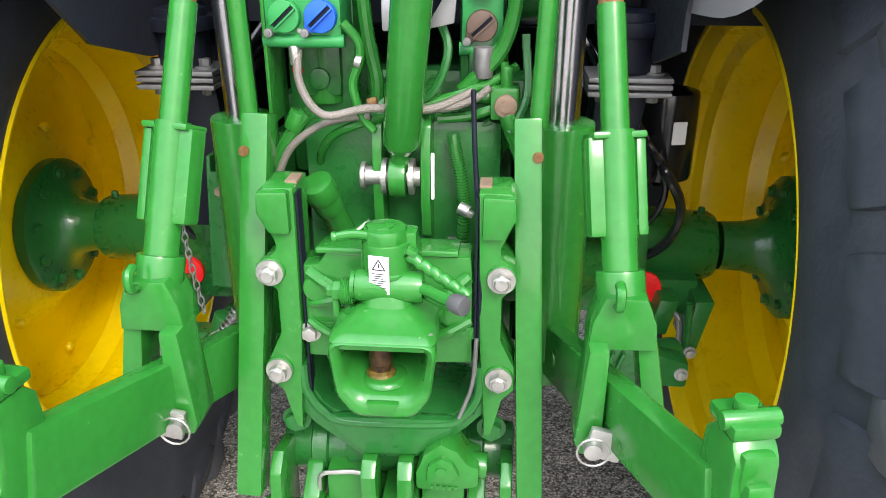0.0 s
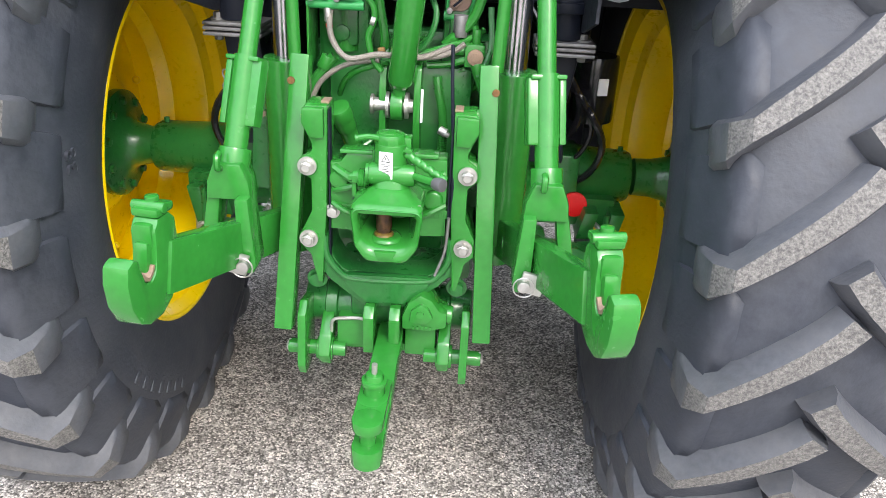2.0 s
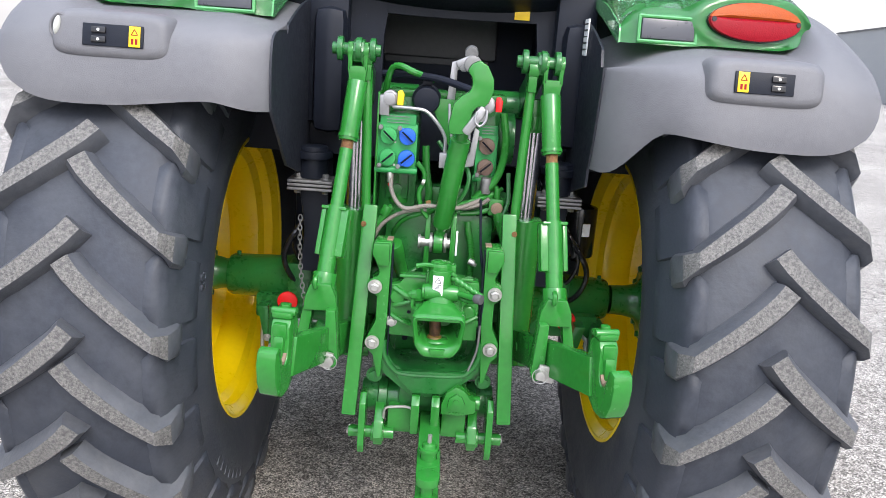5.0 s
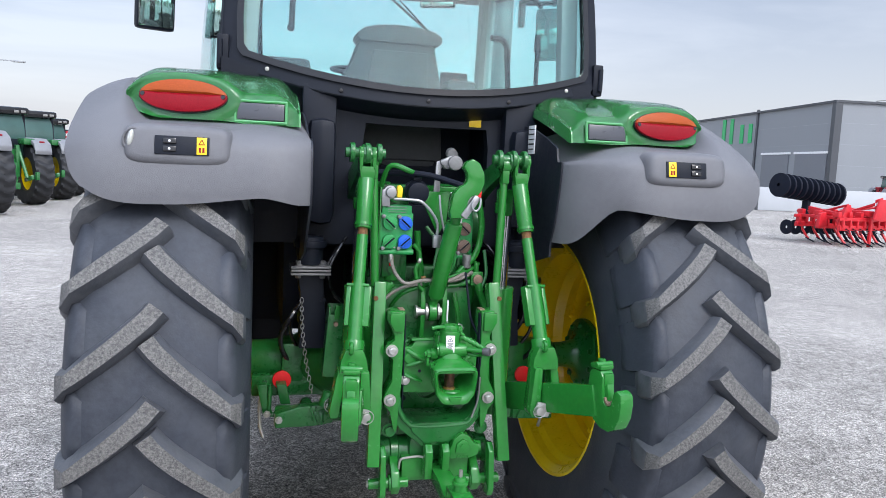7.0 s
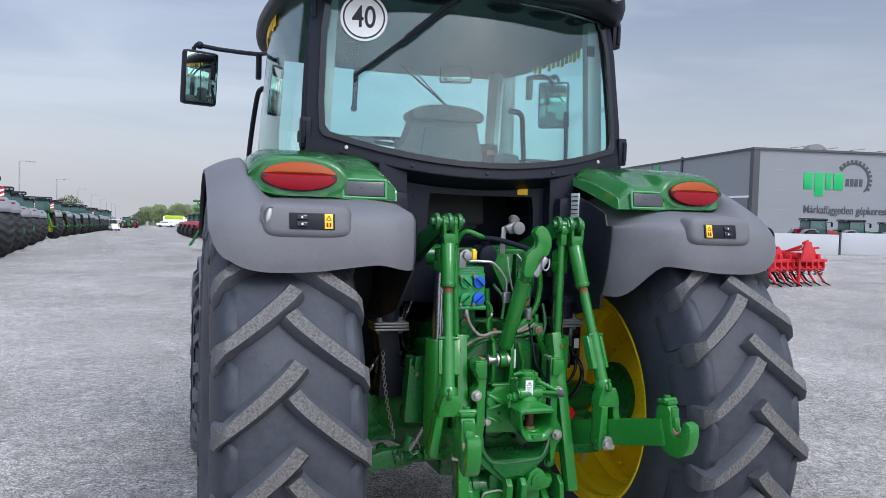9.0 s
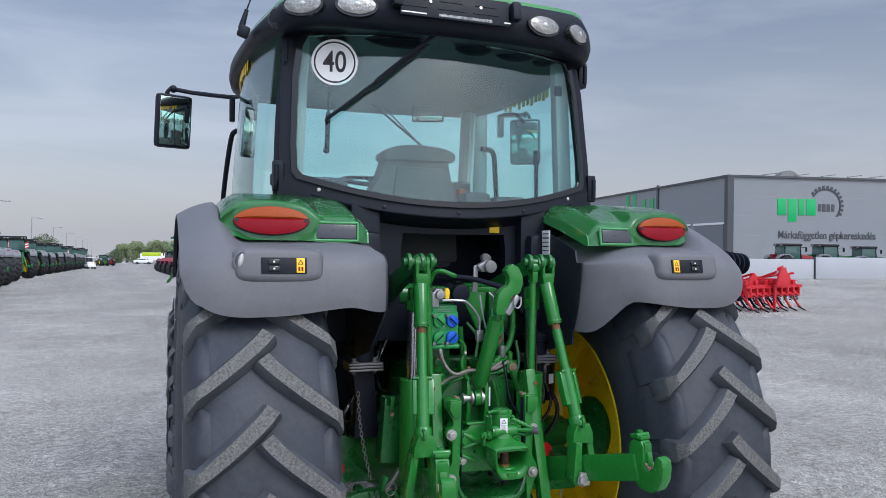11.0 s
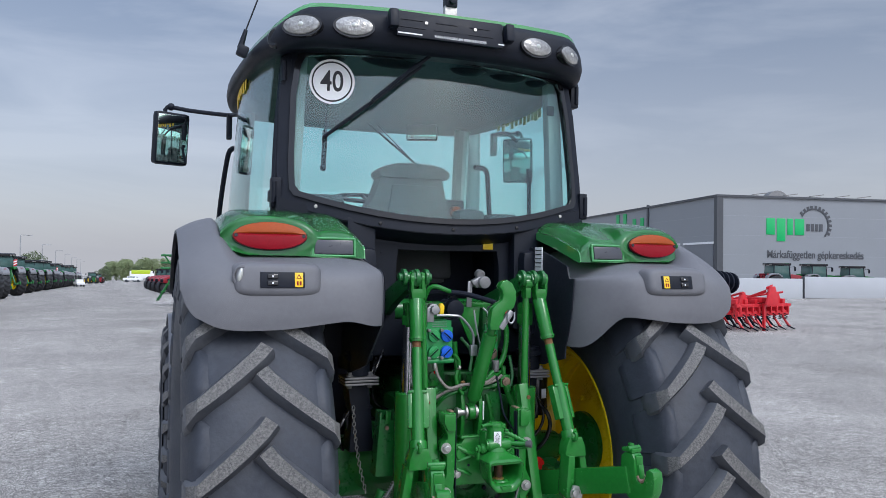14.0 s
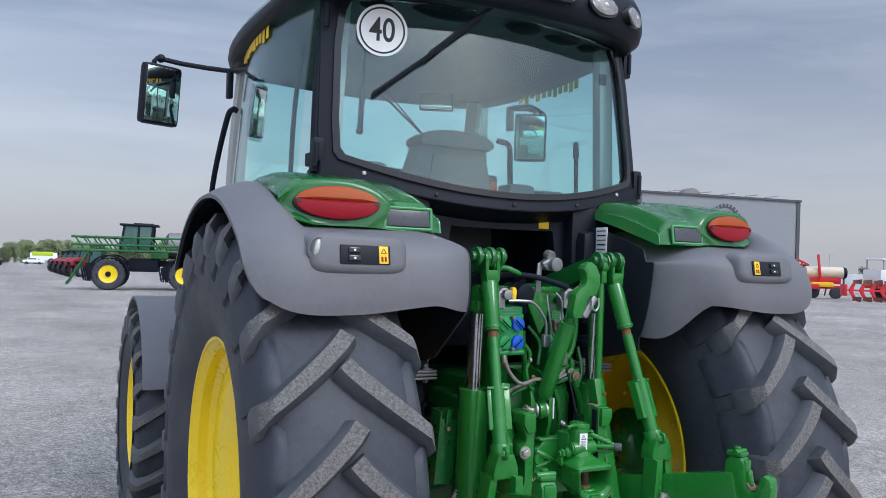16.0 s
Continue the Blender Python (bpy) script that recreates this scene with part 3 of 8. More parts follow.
FPROF = [(-0.735, 1.582), (-0.737, 1.63), (-0.728, 1.70), (-0.700, 1.77), (-0.625, 1.840), (-0.50, 1.905), (-0.34, 1.965), (-0.15, 1.995), (0.06, 1.99), (0.26, 1.945), (0.45, 1.855), (0.60, 1.73), (0.71, 1.58), (0.77, 1.40)]
# lower shelf under the painted cap
FIN = [(-0.735, 1.582), (-0.737, 1.63), (-0.728, 1.70), (-0.705, 1.765), (-0.645, 1.803), (-0.53, 1.828), (-0.36, 1.855), (-0.15, 1.89), (0.06, 1.89), (0.26, 1.86), (0.45, 1.80), (0.60, 1.70), (0.71, 1.58), (0.77, 1.40)]
WALL_X = 0.446      # inner wall of the fender
FOLD = {-1: (0.14, 0.075), 1: (0.285, 0.290)}      # width and depth of the bend into it, by side


def ease(v):
    v = min(1.0, max(0.0, v))
    return v * v * (3 - 2 * v)


def fender_point(u, x, lift=0.0, s=1):
    """A point of the fender: u runs along its bend from the lower rear edge, x is measured from the centre line (0.446 to 1.145)."""
    i = min(int(u), len(FPROF) - 2)
    f = u - i
    w = ease((x - 0.93) / 0.09)

    def p(k):
        k = max(0, min(len(FPROF) - 1, k))
        return Vector(FIN[k]).lerp(Vector(FPROF[k]), w)

    a, b, c, d = p(i - 1), p(i), p(i + 1), p(i + 2)
    q = 0.5 * (2 * b + (c - a) * f + (2 * a - 5 * b + 4 * c - d) * f * f + (3 * b - a - 3 * c + d) * f ** 3)
    g = (p(i + 1) - p(i)).normalized()
    nrm = Vector((-g.y, g.x))
    edge = max(0.0, (x - 0.95) / 0.195)
    fold_r, fold_y = FOLD[s]
    fold = min(0.999, max(0.0, (WALL_X + fold_r - x) / fold_r))
    bend = fold_y * (0.6 * fold ** 2 + 0.4 * (1 - math.sqrt(1 - fold * fold)))
    q = q + nrm * (lift - 0.055 * edge ** 2.4)
    q.x += bend * max(0.0, 1 - u / 9.0)
    q.y -= 0.35 * bend * ease((u - 2.5) / 2.5)
    if u < 3.0:       # the lower edge rises a little to the inside, then the inner corner sweeps down
        q.y += 0.022 * ease((0.85 - x) / 0.30) * (1 - u / 3.0)
        q.y -= (0.140 if s > 0 else 0.022) * ease((0.60 - x) / 0.135) * (1 - u / 3.0)
    # the top slopes down a little to the outside
    return q.x, q.y - 0.02 * max(0.0, x - 0.6)


def fender_sheet(s, us, xs, thick, lift=0.0, corner=None):
    bm = B()
    top, bot = [], []
    for u in us:
        ra, rb = [], []
        for x in xs:
            xx, uu = x, u
            if corner:
                xx, uu = corner(u, x)
            y, z = fender_point(uu, xx, lift, s)
            y2, z2 = fender_point(uu, xx, lift - thick, s)
            ra.append(bm.verts.new((CX + s * xx, y, z)))
            rb.append(bm.verts.new((CX + s * xx, y2, z2)))
        top.append(ra)
        bot.append(rb)
    nu, nx = len(us), len(xs)
    for i in range(nu - 1):
        for j in range(nx - 1):
            bm.faces.new((top[i][j], top[i][j + 1], top[i + 1][j + 1], top[i + 1][j]))
            bm.faces.new((bot[i][j], bot[i + 1][j], bot[i + 1][j + 1], bot[i][j + 1]))
    for i in range(nu - 1):
        for j in (0, nx - 1):
            bm.faces.new((top[i][j], top[i + 1][j], bot[i + 1][j], bot[i][j]))
    for j in range(nx - 1):
        for i in (0, nu - 1):
            bm.faces.new((top[i][j], top[i][j + 1], bot[i][j + 1], bot[i][j]))
    return bm


def spread(a, b, n):
    return [a + (b - a) * i / n for i in range(n + 1)]


def fender_corner(u, x):
    # the lower outer corner is cut round
    if u < 2.7 and x > 0.90:
        k = (x - 0.90) / 0.245
        lift_u = 2.7 * (1 - math.sqrt(max(0.0, 1 - k * k)))
        u = lift_u + (u / 2.7) * (2.7 - lift_u)
    return x, u


CAP_LO, CAP_HI = 0.476, 1.005


def cap_point(u, x):
    """A point of the painted cap, u along its bend, x from the centre line."""
    i = u * (len(CAP_IN) - 1)
    k = min(int(i), len(CAP_IN) - 2)
    w = ease((x - 0.64) / 0.08)
    a, b = Vector(CAP_IN[k]).lerp(Vector(CAP_IN[k + 1]), i - k), Vector(CAP_OUT[k]).lerp(Vector(CAP_OUT[k + 1]), i - k)
    y, z = a.lerp(b, w)
    # round pod that holds the oval light
    r = math.hypot((x - 0.832) / 0.150, (z - 1.902) / 0.066)
    pod = 1 - ease((r - 1.0) / 0.35)
    y += pod * (-0.519 + 0.16 * (z - 1.90) + 0.10 * (x - 0.832) - y) if y < -0.30 else 0.0
    outer = max(0.0, (x - 0.90) / 0.105)
    inner = max(0.0, (0.56 - x) / 0.084)
    rear = max(0.0, 1 - u * 2.0)
    z -= (0.062 * outer ** 2.3 + 0.055 * inner ** 2.2) * min(1.0, u * 2.6)
    z += 0.022 * ease(outer) * rear
    y += 0.055 * rear * outer ** 2.0 + 0.022 * rear * inner ** 2
    return y, z


fenders = {}
for s in (-1, 1):
    bm = fender_sheet(s, spread(0, 11.2, 48), [WALL_X + FOLD[s][0] * (1 - math.cos(radians(a))) for a in spread(0, 90, 18)] + spread(WALL_X + FOLD[s][0], 1.145, 34)[1:], 0.012, corner=fender_corner)
    # inner wall; its dark grey holds the shade beside the cab
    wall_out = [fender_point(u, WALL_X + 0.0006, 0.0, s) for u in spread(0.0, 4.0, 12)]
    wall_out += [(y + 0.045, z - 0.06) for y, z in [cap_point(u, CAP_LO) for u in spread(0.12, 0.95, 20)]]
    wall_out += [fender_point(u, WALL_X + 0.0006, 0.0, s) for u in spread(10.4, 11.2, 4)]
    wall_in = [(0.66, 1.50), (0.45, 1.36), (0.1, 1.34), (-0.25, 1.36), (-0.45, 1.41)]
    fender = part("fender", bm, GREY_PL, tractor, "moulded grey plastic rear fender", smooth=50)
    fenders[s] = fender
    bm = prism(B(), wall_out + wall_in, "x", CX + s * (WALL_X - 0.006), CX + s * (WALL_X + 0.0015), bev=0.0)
    part("fender_liner", bm, WALL_SHADE, fender, "inner fender wall with shade in its dark grey")
    # return strip, coloured with the same shade as the wall
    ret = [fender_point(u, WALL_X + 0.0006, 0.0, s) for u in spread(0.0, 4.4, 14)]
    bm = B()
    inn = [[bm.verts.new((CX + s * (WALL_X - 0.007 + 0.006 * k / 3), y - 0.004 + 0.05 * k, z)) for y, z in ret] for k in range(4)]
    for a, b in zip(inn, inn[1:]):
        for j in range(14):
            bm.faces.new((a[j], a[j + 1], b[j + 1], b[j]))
    part("fender_return", bm, WALL_SHADE, fender)
    # dark sheet added inside the arch to deepen the shade there
    part("underside_shade", fender_sheet(s, spread(0.15, 11.1, 40), spread(0.49, 1.13, 20), 0.006, lift=-0.016, corner=fender_corner), DARK, fender, "added dark sheet for the shade under the fender")
    # painted cap with a steep rear face and a pod round the light
    bm = B()
    top, us_, xs_ = [], spread(0, 1, 48), spread(CAP_LO, CAP_HI, 56)
    for x in xs_:
        row = []
        for u in us_:
            y, z = cap_point(u, x)
            row.append(bm.verts.new((CX + s * x, y, z)))
        top.append(row)
    for a, b in zip(top, top[1:]):
        for j in range(len(us_) - 1):
            bm.faces.new((a[j], a[j + 1], b[j + 1], b[j]))
    bmesh.ops.solidify(bm, geom=bm.faces[:], thickness=0.012)
    cap = part("fender_cap", bm, GREEN_HOOD, fender, "glossy green painted fender cap", smooth=70)
    edge_ = [cap_point(u, CAP_LO + 0.001) for u in spread(0.0, 0.96, 30)]
    low_ = [(-0.505, 1.824), (-0.277, 1.893), (-0.117, 1.934), (0.05, 1.93), (0.3, 1.88)]
    part("cap_skirt", prism(B(), edge_ + low_[::-1], "x", CX + s * (CAP_LO - 0.004), CX + s * (CAP_LO + 0.004), bev=0.0), GREEN_HOOD, fender)


# oval tail lights, switches and stickers
def frame_on_fender(s, u, x):
    y, z = fender_point(u, x, 0.016)
    y2, z2 = fender_point(u + 0.25, x, 0.016)
    g = Vector((0, y2 - y, z2 - z)).normalized()
    ex = Vector((1, 0, 0))
    nrm = ex.cross(g)
    m = Matrix((ex, g, nrm)).transposed().to_4x4()
    return Matrix.Translation((CX + s * x, y, z)) @ m


def oval(bm, a, b, z0, z1, n=40, y0=None, y1=None, dome=0.0):
    """An oval slab, clipped to y0..y1, standing on its local plane."""
    pts = []
    for j in range(n):
        t = 2 * math.pi * j / n
        x, y = a * math.cos(t), b * math.sin(t)
        if y0 is not None:
            y = max(y, y0)
        if y1 is not None:
            y = min(y, y1)
        pts.append((x, y))
    lo = [bm.verts.new((x, y, z0)) for x, y in pts]
    hi = [bm.verts.new((x * 0.97, y * 0.97 if y0 is None and y1 is None else y, z1)) for x, y in pts]
    cx = sum(p[0] for p in pts) / n
    cy = sum(p[1] for p in pts) / n
    mid = [bm.verts.new((cx + (x - cx) * 0.6, cy + (y - cy) * 0.6, z1 + dome)) for x, y in pts]
    bm.faces.new(lo)
    for j in range(n):
        k = (j + 1) % n
        bm.faces.new((lo[j], lo[k], hi[k], hi[j]))
        bm.faces.new((hi[j], hi[k], mid[k], mid[j]))
    bm.faces.new(mid)
    bmesh.ops.remove_doubles(bm, verts=bm.verts, dist=1e-5)
    return bm


for s in (-1, 1):
    m = Matrix.Translation((CX + s * 0.832, -0.5235, 1.901)) @ pose(0, 0, 0, 80, 0, s * 6)
    body = part("tail_light", oval(B(), 0.137, 0.0545, -0.03, 0.004), BLACK_GL, fenders[s], "oval red and amber tail light", at=m)
    part("amber_lens", oval(B(), 0.133, 0.0505, 0.002, 0.012, y0=0.007, dome=0.006), AMBER_LENS, fenders[s], "amber upper lens", at=m)
    part("red_lens", oval(B(), 0.133, 0.0505, 0.002, 0.012, y1=0.0062, dome=0.006), RED_LENS, fenders[s], "red lower lens", at=m)
    for k in (-1, 1):
        bm = B()
        cyl(bm, (k * 0.120, 0, 0.008), (k * 0.120, 0, 0.0155), 0.0065)
        part("lens_screw", bm, BLACK_GL, fenders[s], at=m)
    m = Matrix.Translation((CX + s * 0.598, -0.530, 1.866)) @ pose(0, 0, 0, 82, 0, s * 3)
    bm = B()
    box(bm, (0, 0.0, 0), (0.146, 0.054, 0.018), bev=0.005)
    part("dark_reflector", bm, PANEL_GR, fenders[s], "dark recessed reflector panel", at=m)
    bm = B()
    rim_ = [(0.079, 0.033), (-0.079, 0.033), (-0.079, -0.033), (0.079, -0.033)]
    for (ax_, az_), (cx_, cz_) in zip(rim_, rim_[1:] + rim_[:1]):
        cyl(bm, (ax_, az_, 0.003), (cx_, cz_, 0.003), 0.0055, n=8)
        ball(bm, (ax_, az_, 0.003), 0.0055, 8)
    part("reflector_rim", bm, GREEN_HOOD, fenders[s], at=m)
    # switch housing: a smooth raised pad
    m = Matrix.Translation((CX + (0.783 if s > 0 else -0.80), -0.722 if s > 0 else -0.718, 1.744)) @ pose(0, 0, 0, 90 - 10)
    bm = B()

    def pad(hw, hh, z_, cy_=0.004):
        return [(s * 0.030 + hw * math.copysign(abs(math.cos(t)) ** 0.35, math.cos(t)), cy_ + hh * math.copysign(abs(math.sin(t)) ** 0.45, math.sin(t)), z_) for t in spread(0, 2 * math.pi, 56)[:-1]]

    loft(bm, [pad(0.158, 0.070, -0.045), pad(0.150, 0.062, -0.012), pad(0.143, 0.055, 0.004), pad(0.134, 0.046, 0.012), pad(0.122, 0.036, 0.0145)])
    part("switch_housing", bm, GREY_PL, fenders[s], at=m, smooth=70)
    bm = B()
    box(bm, (s * 0.018, 0, 0.0165), (0.150, 0.054, 0.006), bev=0.003)
    panel = part("switch_panel", bm, BLACK_PL, fenders[s], "black outside lift switch panel", at=m)
    bm = B()
    box(bm, (s * -0.036, 0, 0.0200), (0.028, 0.050, 0.003), bev=0.001)
    part("warning_sticker", bm, YEL_ST, fenders[s], "yellow warning sticker", at=m)
    for k in (-1, 1):
        bm = B()
        box(bm, (s * 0.052, k * 0.0115, 0.0215), (0.036, 0.016, 0.007), bev=0.003)
        part("rocker_switch", bm, BLACK_GL, fenders[s], at=m)
        bm = B()
        cyl(bm, (s * 0.052, k * 0.0115, 0.0245), (s * 0.052, k * 0.0115, 0.0256), 0.0035, n=10)
        part("switch_mark", bm, WHITE, fenders[s], at=m)
    bm = B()
    for a_, b_ in (((-0.008, 0.004), (0.0, 0.018)), ((0.0, 0.018), (0.008, 0.004)), ((0.008, 0.004), (-0.008, 0.004))):
        cyl(bm, (s * -0.036 + a_[0], a_[1], 0.0217), (s * -0.036 + b_[0], b_[1], 0.0217), 0.0012, n=5)
    for k in (-1, 1):
        box(bm, (s * -0.036 + 0.005 * k, -0.012, 0.0218), (0.006, 0.014, 0.001), bev=0)
    part("sticker_print", bm, RED_LENS, fenders[s], at=m)


# small clear bulb cover let into the outer side of the rear fender
bm = B()
ball(bm, (0, 0, 0), 0.016, s=(0.55, 0.6, 1.5))
part("marker_bulb", bm, BULB, fenders[-1], "small clear oval bulb cover", at=pose(-0.978, -0.728, 1.763, 0, 12, 0))
bm = B()
lathe(bm, [(0.006 * math.cos(t), 0.026 + 0.006 * math.sin(t)) for t in spread(0, 2 * math.pi, 8)[:-1]], axis="y", n=28, close=True)
part("bulb_recess", bm, GREY_PL, fenders[-1], at=pose(-0.978, -0.718, 1.763, 0, 20, 0) @ Matrix.Diagonal((0.75, 1, 1.1, 1)))


# ---- cab ----
def back_y(x, z):
    """The bowed rear of the cab."""
    return -0.155 + 0.13 * (x / 0.72) ** 2 + 0.15 * (z - 2.1)


WCX = 0.005
WIN = []
for j in range(13):            # lower edge, sagging in the middle
    t = -1 + 2 * j / 12
    WIN.append((0.680 * t, 2.0 + 0.108 * abs(t) ** 2.0))
WIN += [(0.698, 2.135), (0.701, 2.25), (0.688, 2.55), (0.668, 2.69), (0.645, 2.737)]
for j in range(1, 8):
    WIN.append((0.645 - 1.29 * j / 8, 2.745 + 0.012 * math.sin(math.pi * j / 8)))
WIN += [(-0.645, 2.737), (-0.668, 2.69), (-0.688, 2.55), (-0.701, 2.25), (-0.698, 2.135)]


def bowed(bm, pts, y_off, thick, hole=None, grow=1.0):
    """A sheet on the bowed rear of the cab; hole, of as many points, cuts an opening through it."""
    front = [bm.verts.new((WCX + x, back_y(x, z) + y_off, z)) for x, z in pts]
    back = [bm.verts.new((WCX + x, back_y(x, z) + y_off + thick, z)) for x, z in pts]
    n = len(pts)
    if hole:
        hf = [bm.verts.new((WCX + x, back_y(x, z) + y_off, z)) for x, z in hole]
        hb = [bm.verts.new((WCX + x, back_y(x, z) + y_off + thick, z)) for x, z in hole]
        for j in range(n):
            k = (j + 1) % n
            bm.faces.new((front[j], front[k], hf[k], hf[j]))
            bm.faces.new((back[j], hb[j], hb[k], back[k]))
            bm.faces.new((hf[j], hf[k], hb[k], hb[j]))
            bm.faces.new((front[j], back[j], back[k], front[k]))
    else:
        fs = [bm.faces.new(front), bm.faces.new(back[::-1])]
        for j in range(n):
            k = (j + 1) % n
            bm.faces.new((front[j], back[j], back[k], front[k]))
        bmesh.ops.triangulate(bm, faces=fs)
    return bm


def grown(pts, dx, dz_low, dz_up):
    out = []
    for x, z in pts:
        f = (z - 2.4) / 0.38
        out.append((x * (1 + dx / 0.68), z + (dz_up if f > 0 else dz_low) * min(1.0, abs(f))))
    return out


cab = part("cab_frame", bowed(B(), grown(WIN, 0.055, -0.055, 0.05), 0.0, 0.05, hole=WIN), BLACK_PL, tractor, "black cab frame round the rear window")
seal = part("window_seal", bowed(B(), grown(WIN, 0.012, -0.012, 0.01), -0.012, 0.02, hole=grown(WIN, -0.012, 0.012, -0.012)), BLACK_GL, cab)
pane = part("rear_window", bowed(B(), WIN, 0.004, 0.005), GLASS, cab, "tinted rear window with a round speed sticker")
pane.visible_shadow = False

# lower rear panel with a dark opening
bm = B()
PZ, PY = 1.40, -0.062
LOW = [(-0.74, PZ), (0.74, PZ), (0.74, 2.09), (0.45, 2.012), (0.2, 1.985), (-0.2, 1.985), (-0.45, 2.012), (-0.74, 2.09)]
HOLE = [(-0.225, 1.56), (0.285, 1.56), (0.285, 1.80), (0.275, 1.875), (0.1, 1.872), (-0.1, 1.872), (-0.215, 1.875), (-0.225, 1.80)]
front, back = [], []
vo = [bm.verts.new((CX + x, PY, z)) for x, z in LOW]
vi = [bm.verts.new((x, PY, z)) for x, z in HOLE]
wo = [bm.verts.new((CX + x, PY + 0.05, z)) for x, z in LOW]
wi = [bm.verts.new((x, PY + 0.05, z)) for x, z in HOLE]
for j in range(8):
    k = (j + 1) % 8
    bm.faces.new((vo[j], vo[k], vi[k], vi[j]))
    bm.faces.new((wo[j], wi[j], wi[k], wo[k]))
    bm.faces.new((vi[j], vi[k], wi[k], wi[j]))
    bm.faces.new((vo[j], wo[j], wo[k], vo[k]))
for x in (-0.29, 0.34):
    for z in (1.62, 1.74, 1.86):
        cyl(bm, (x, PY, z), (x, PY - 0.004, z), 0.007, n=10)
rear_panel = part("rear_panel", bm, BLACK_PL, tractor, "black lower rear cab panel with a dark opening")
bm = B()
strip = []
for t in spread(-1, 1, 16):
    x, z = 0.73 * t, 1.947 + 0.112 * t * t
    y = back_y(x, z)
    strip.append([bm.verts.new(p) for p in ((WCX + x, y + 0.004, z + 0.012), (WCX + x, y + 0.004, z - 0.006), (WCX + x, min(y + 0.05, PY - 0.004), z - 0.022), (WCX + x, PY - 0.004, z - 0.05), (WCX + x, PY + 0.03, z - 0.05), (WCX + x, 0.03, z + 0.012))])
for a, b in zip(strip, strip[1:]):
    for k in range(5):
        bm.faces.new((a[k], b[k], b[k + 1], a[k + 1]))
part("panel_lip", bm, BLACK_PL, rear_panel, smooth=50)
for x, z in ((-0.60, 2.052), (-0.33, 1.985), (0.0, 1.965), (0.33, 1.985), (0.60, 2.052)):
    bm = B()
    y = back_y(x, z)
    cyl(bm, (WCX + x, y + 0.002, z), (WCX + x, y - 0.006, z), 0.008, n=12, bev=0.002)
    part("panel_screw", bm, STEEL if abs(x) > 0.5 else BLACK_GL, rear_panel)
# closed dark box added behind the opening, standing in for its shade
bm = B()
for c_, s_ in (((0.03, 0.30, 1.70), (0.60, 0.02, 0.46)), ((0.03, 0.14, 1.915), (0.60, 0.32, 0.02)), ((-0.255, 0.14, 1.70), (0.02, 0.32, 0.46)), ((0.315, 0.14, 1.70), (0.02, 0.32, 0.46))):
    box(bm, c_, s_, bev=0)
part("shade_recess", bm, DARK, tractor)
bm = B()
box(bm, (0.225, PY - 0.004, 1.905), (0.05, 0.006, 0.045), bev=0.001)
part("yellow_label", bm, YEL_ST, tractor, "square yellow sticker")
for s, x in ((-1, -0.40), (1, 0.40)):
    bm = B()
    box(bm, (x, -0.075, 1.76), (0.13, 0.09, 0.50), bev=0.015)
    box(bm, (x + 0.01, -0.115, 1.68), (0.105, 0.12, 0.40), bev=0.05)
    part("air_duct", bm, BLACK_PL, tractor, "moulded rear cab duct")
# label plate on the inner fender wall
bm = B()
box(bm, (CX + WALL_X - 0.010, -0.215, 1.84), (0.004, 0.07, 0.11), bev=0.001)
part("rating_plate", bm, WHITE, tractor, "small white printed plate")
bm = B()
for j in range(5):
    box(bm, (CX + WALL_X - 0.0125, -0.215, 1.88 - 0.019 * j), (0.002, 0.055, 0.004 + 0.002 * (j % 2)), bev=0)
part("plate_print", bm, INK, tractor)

# side pillars, side glass, windscreen, floor, lining
for s in (-1, 1):
    bm = B()
    tube(bm, [(WCX + s * 0.752, 0.02, 1.98), (WCX + s * 0.735, 0.065, 2.4), (WCX + s * 0.695, 0.12, 2.80)], 0.030, n=10)
    part("rear_pillar", bm, BLACK_PL, cab)
    bm = B()
    tube(bm, [(CX + s * 0.72, 1.50, 1.5), (CX + s * 0.72, 1.47, 2.2), (CX + s * 0.70, 1.36, 2.82)], 0.05, n=10)
    part("front_pillar", bm, LINER, cab, "grey lined front pillar")
    bm = B()
    prism(bm, [(WCX + s * 0.640, 2.06), (WCX + s * 0.72, 2.03), (WCX + s * 0.68, 2.79), (WCX + s * 0.61, 2.79)], "y", 0.09, 0.15, bev=0.01)
    part("pillar_trim", bm, LINER, cab)
    bm = B()
    tube(bm, [(CX + s * 0.80, 0.10, 1.93), (CX + s * 0.84, 0.5, 1.55), (CX + s * 0.80, 1.0, 1.30), (CX + s * 0.74, 1.48, 1.35)], 0.03, n=8)
    part("door_sill", bm, BLACK_PL, cab)
    # bowed side glass
    bm = B()
    g = []
    for i in range(9):
        t = i / 8
        y = 0.08 + 1.36 * t
        bow = 0.10 * math.sin(math.pi * t)
        row = []
        for j in range(5):
            v = j / 4
            zlo = 1.96 - 0.60 * min(1, t * 1.6)
            z = zlo + (2.80 - zlo) * v
            x = (0.79 - 0.06 * t + bow) - 0.055 * max(0.0, (z - 2.1) / 0.7)
            row.append((CX + s * x, y, z))
        g.append(row)
    vs = [[bm.verts.new(p) for p in row] for row in g]
    ws = [[bm.verts.new((p[0] - s * 0.006, p[1], p[2])) for p in row] for row in g]
    for i in range(8):
        for j in range(4):
            bm.faces.new((vs[i][j], vs[i + 1][j], vs[i + 1][j + 1], vs[i][j + 1]))
            bm.faces.new((ws[i][j], ws[i][j + 1], ws[i + 1][j + 1], ws[i + 1][j]))
    sg = part("side_window", bm, GLASS, cab, "curved tinted side window")
    sg.visible_shadow = False
bm = B()
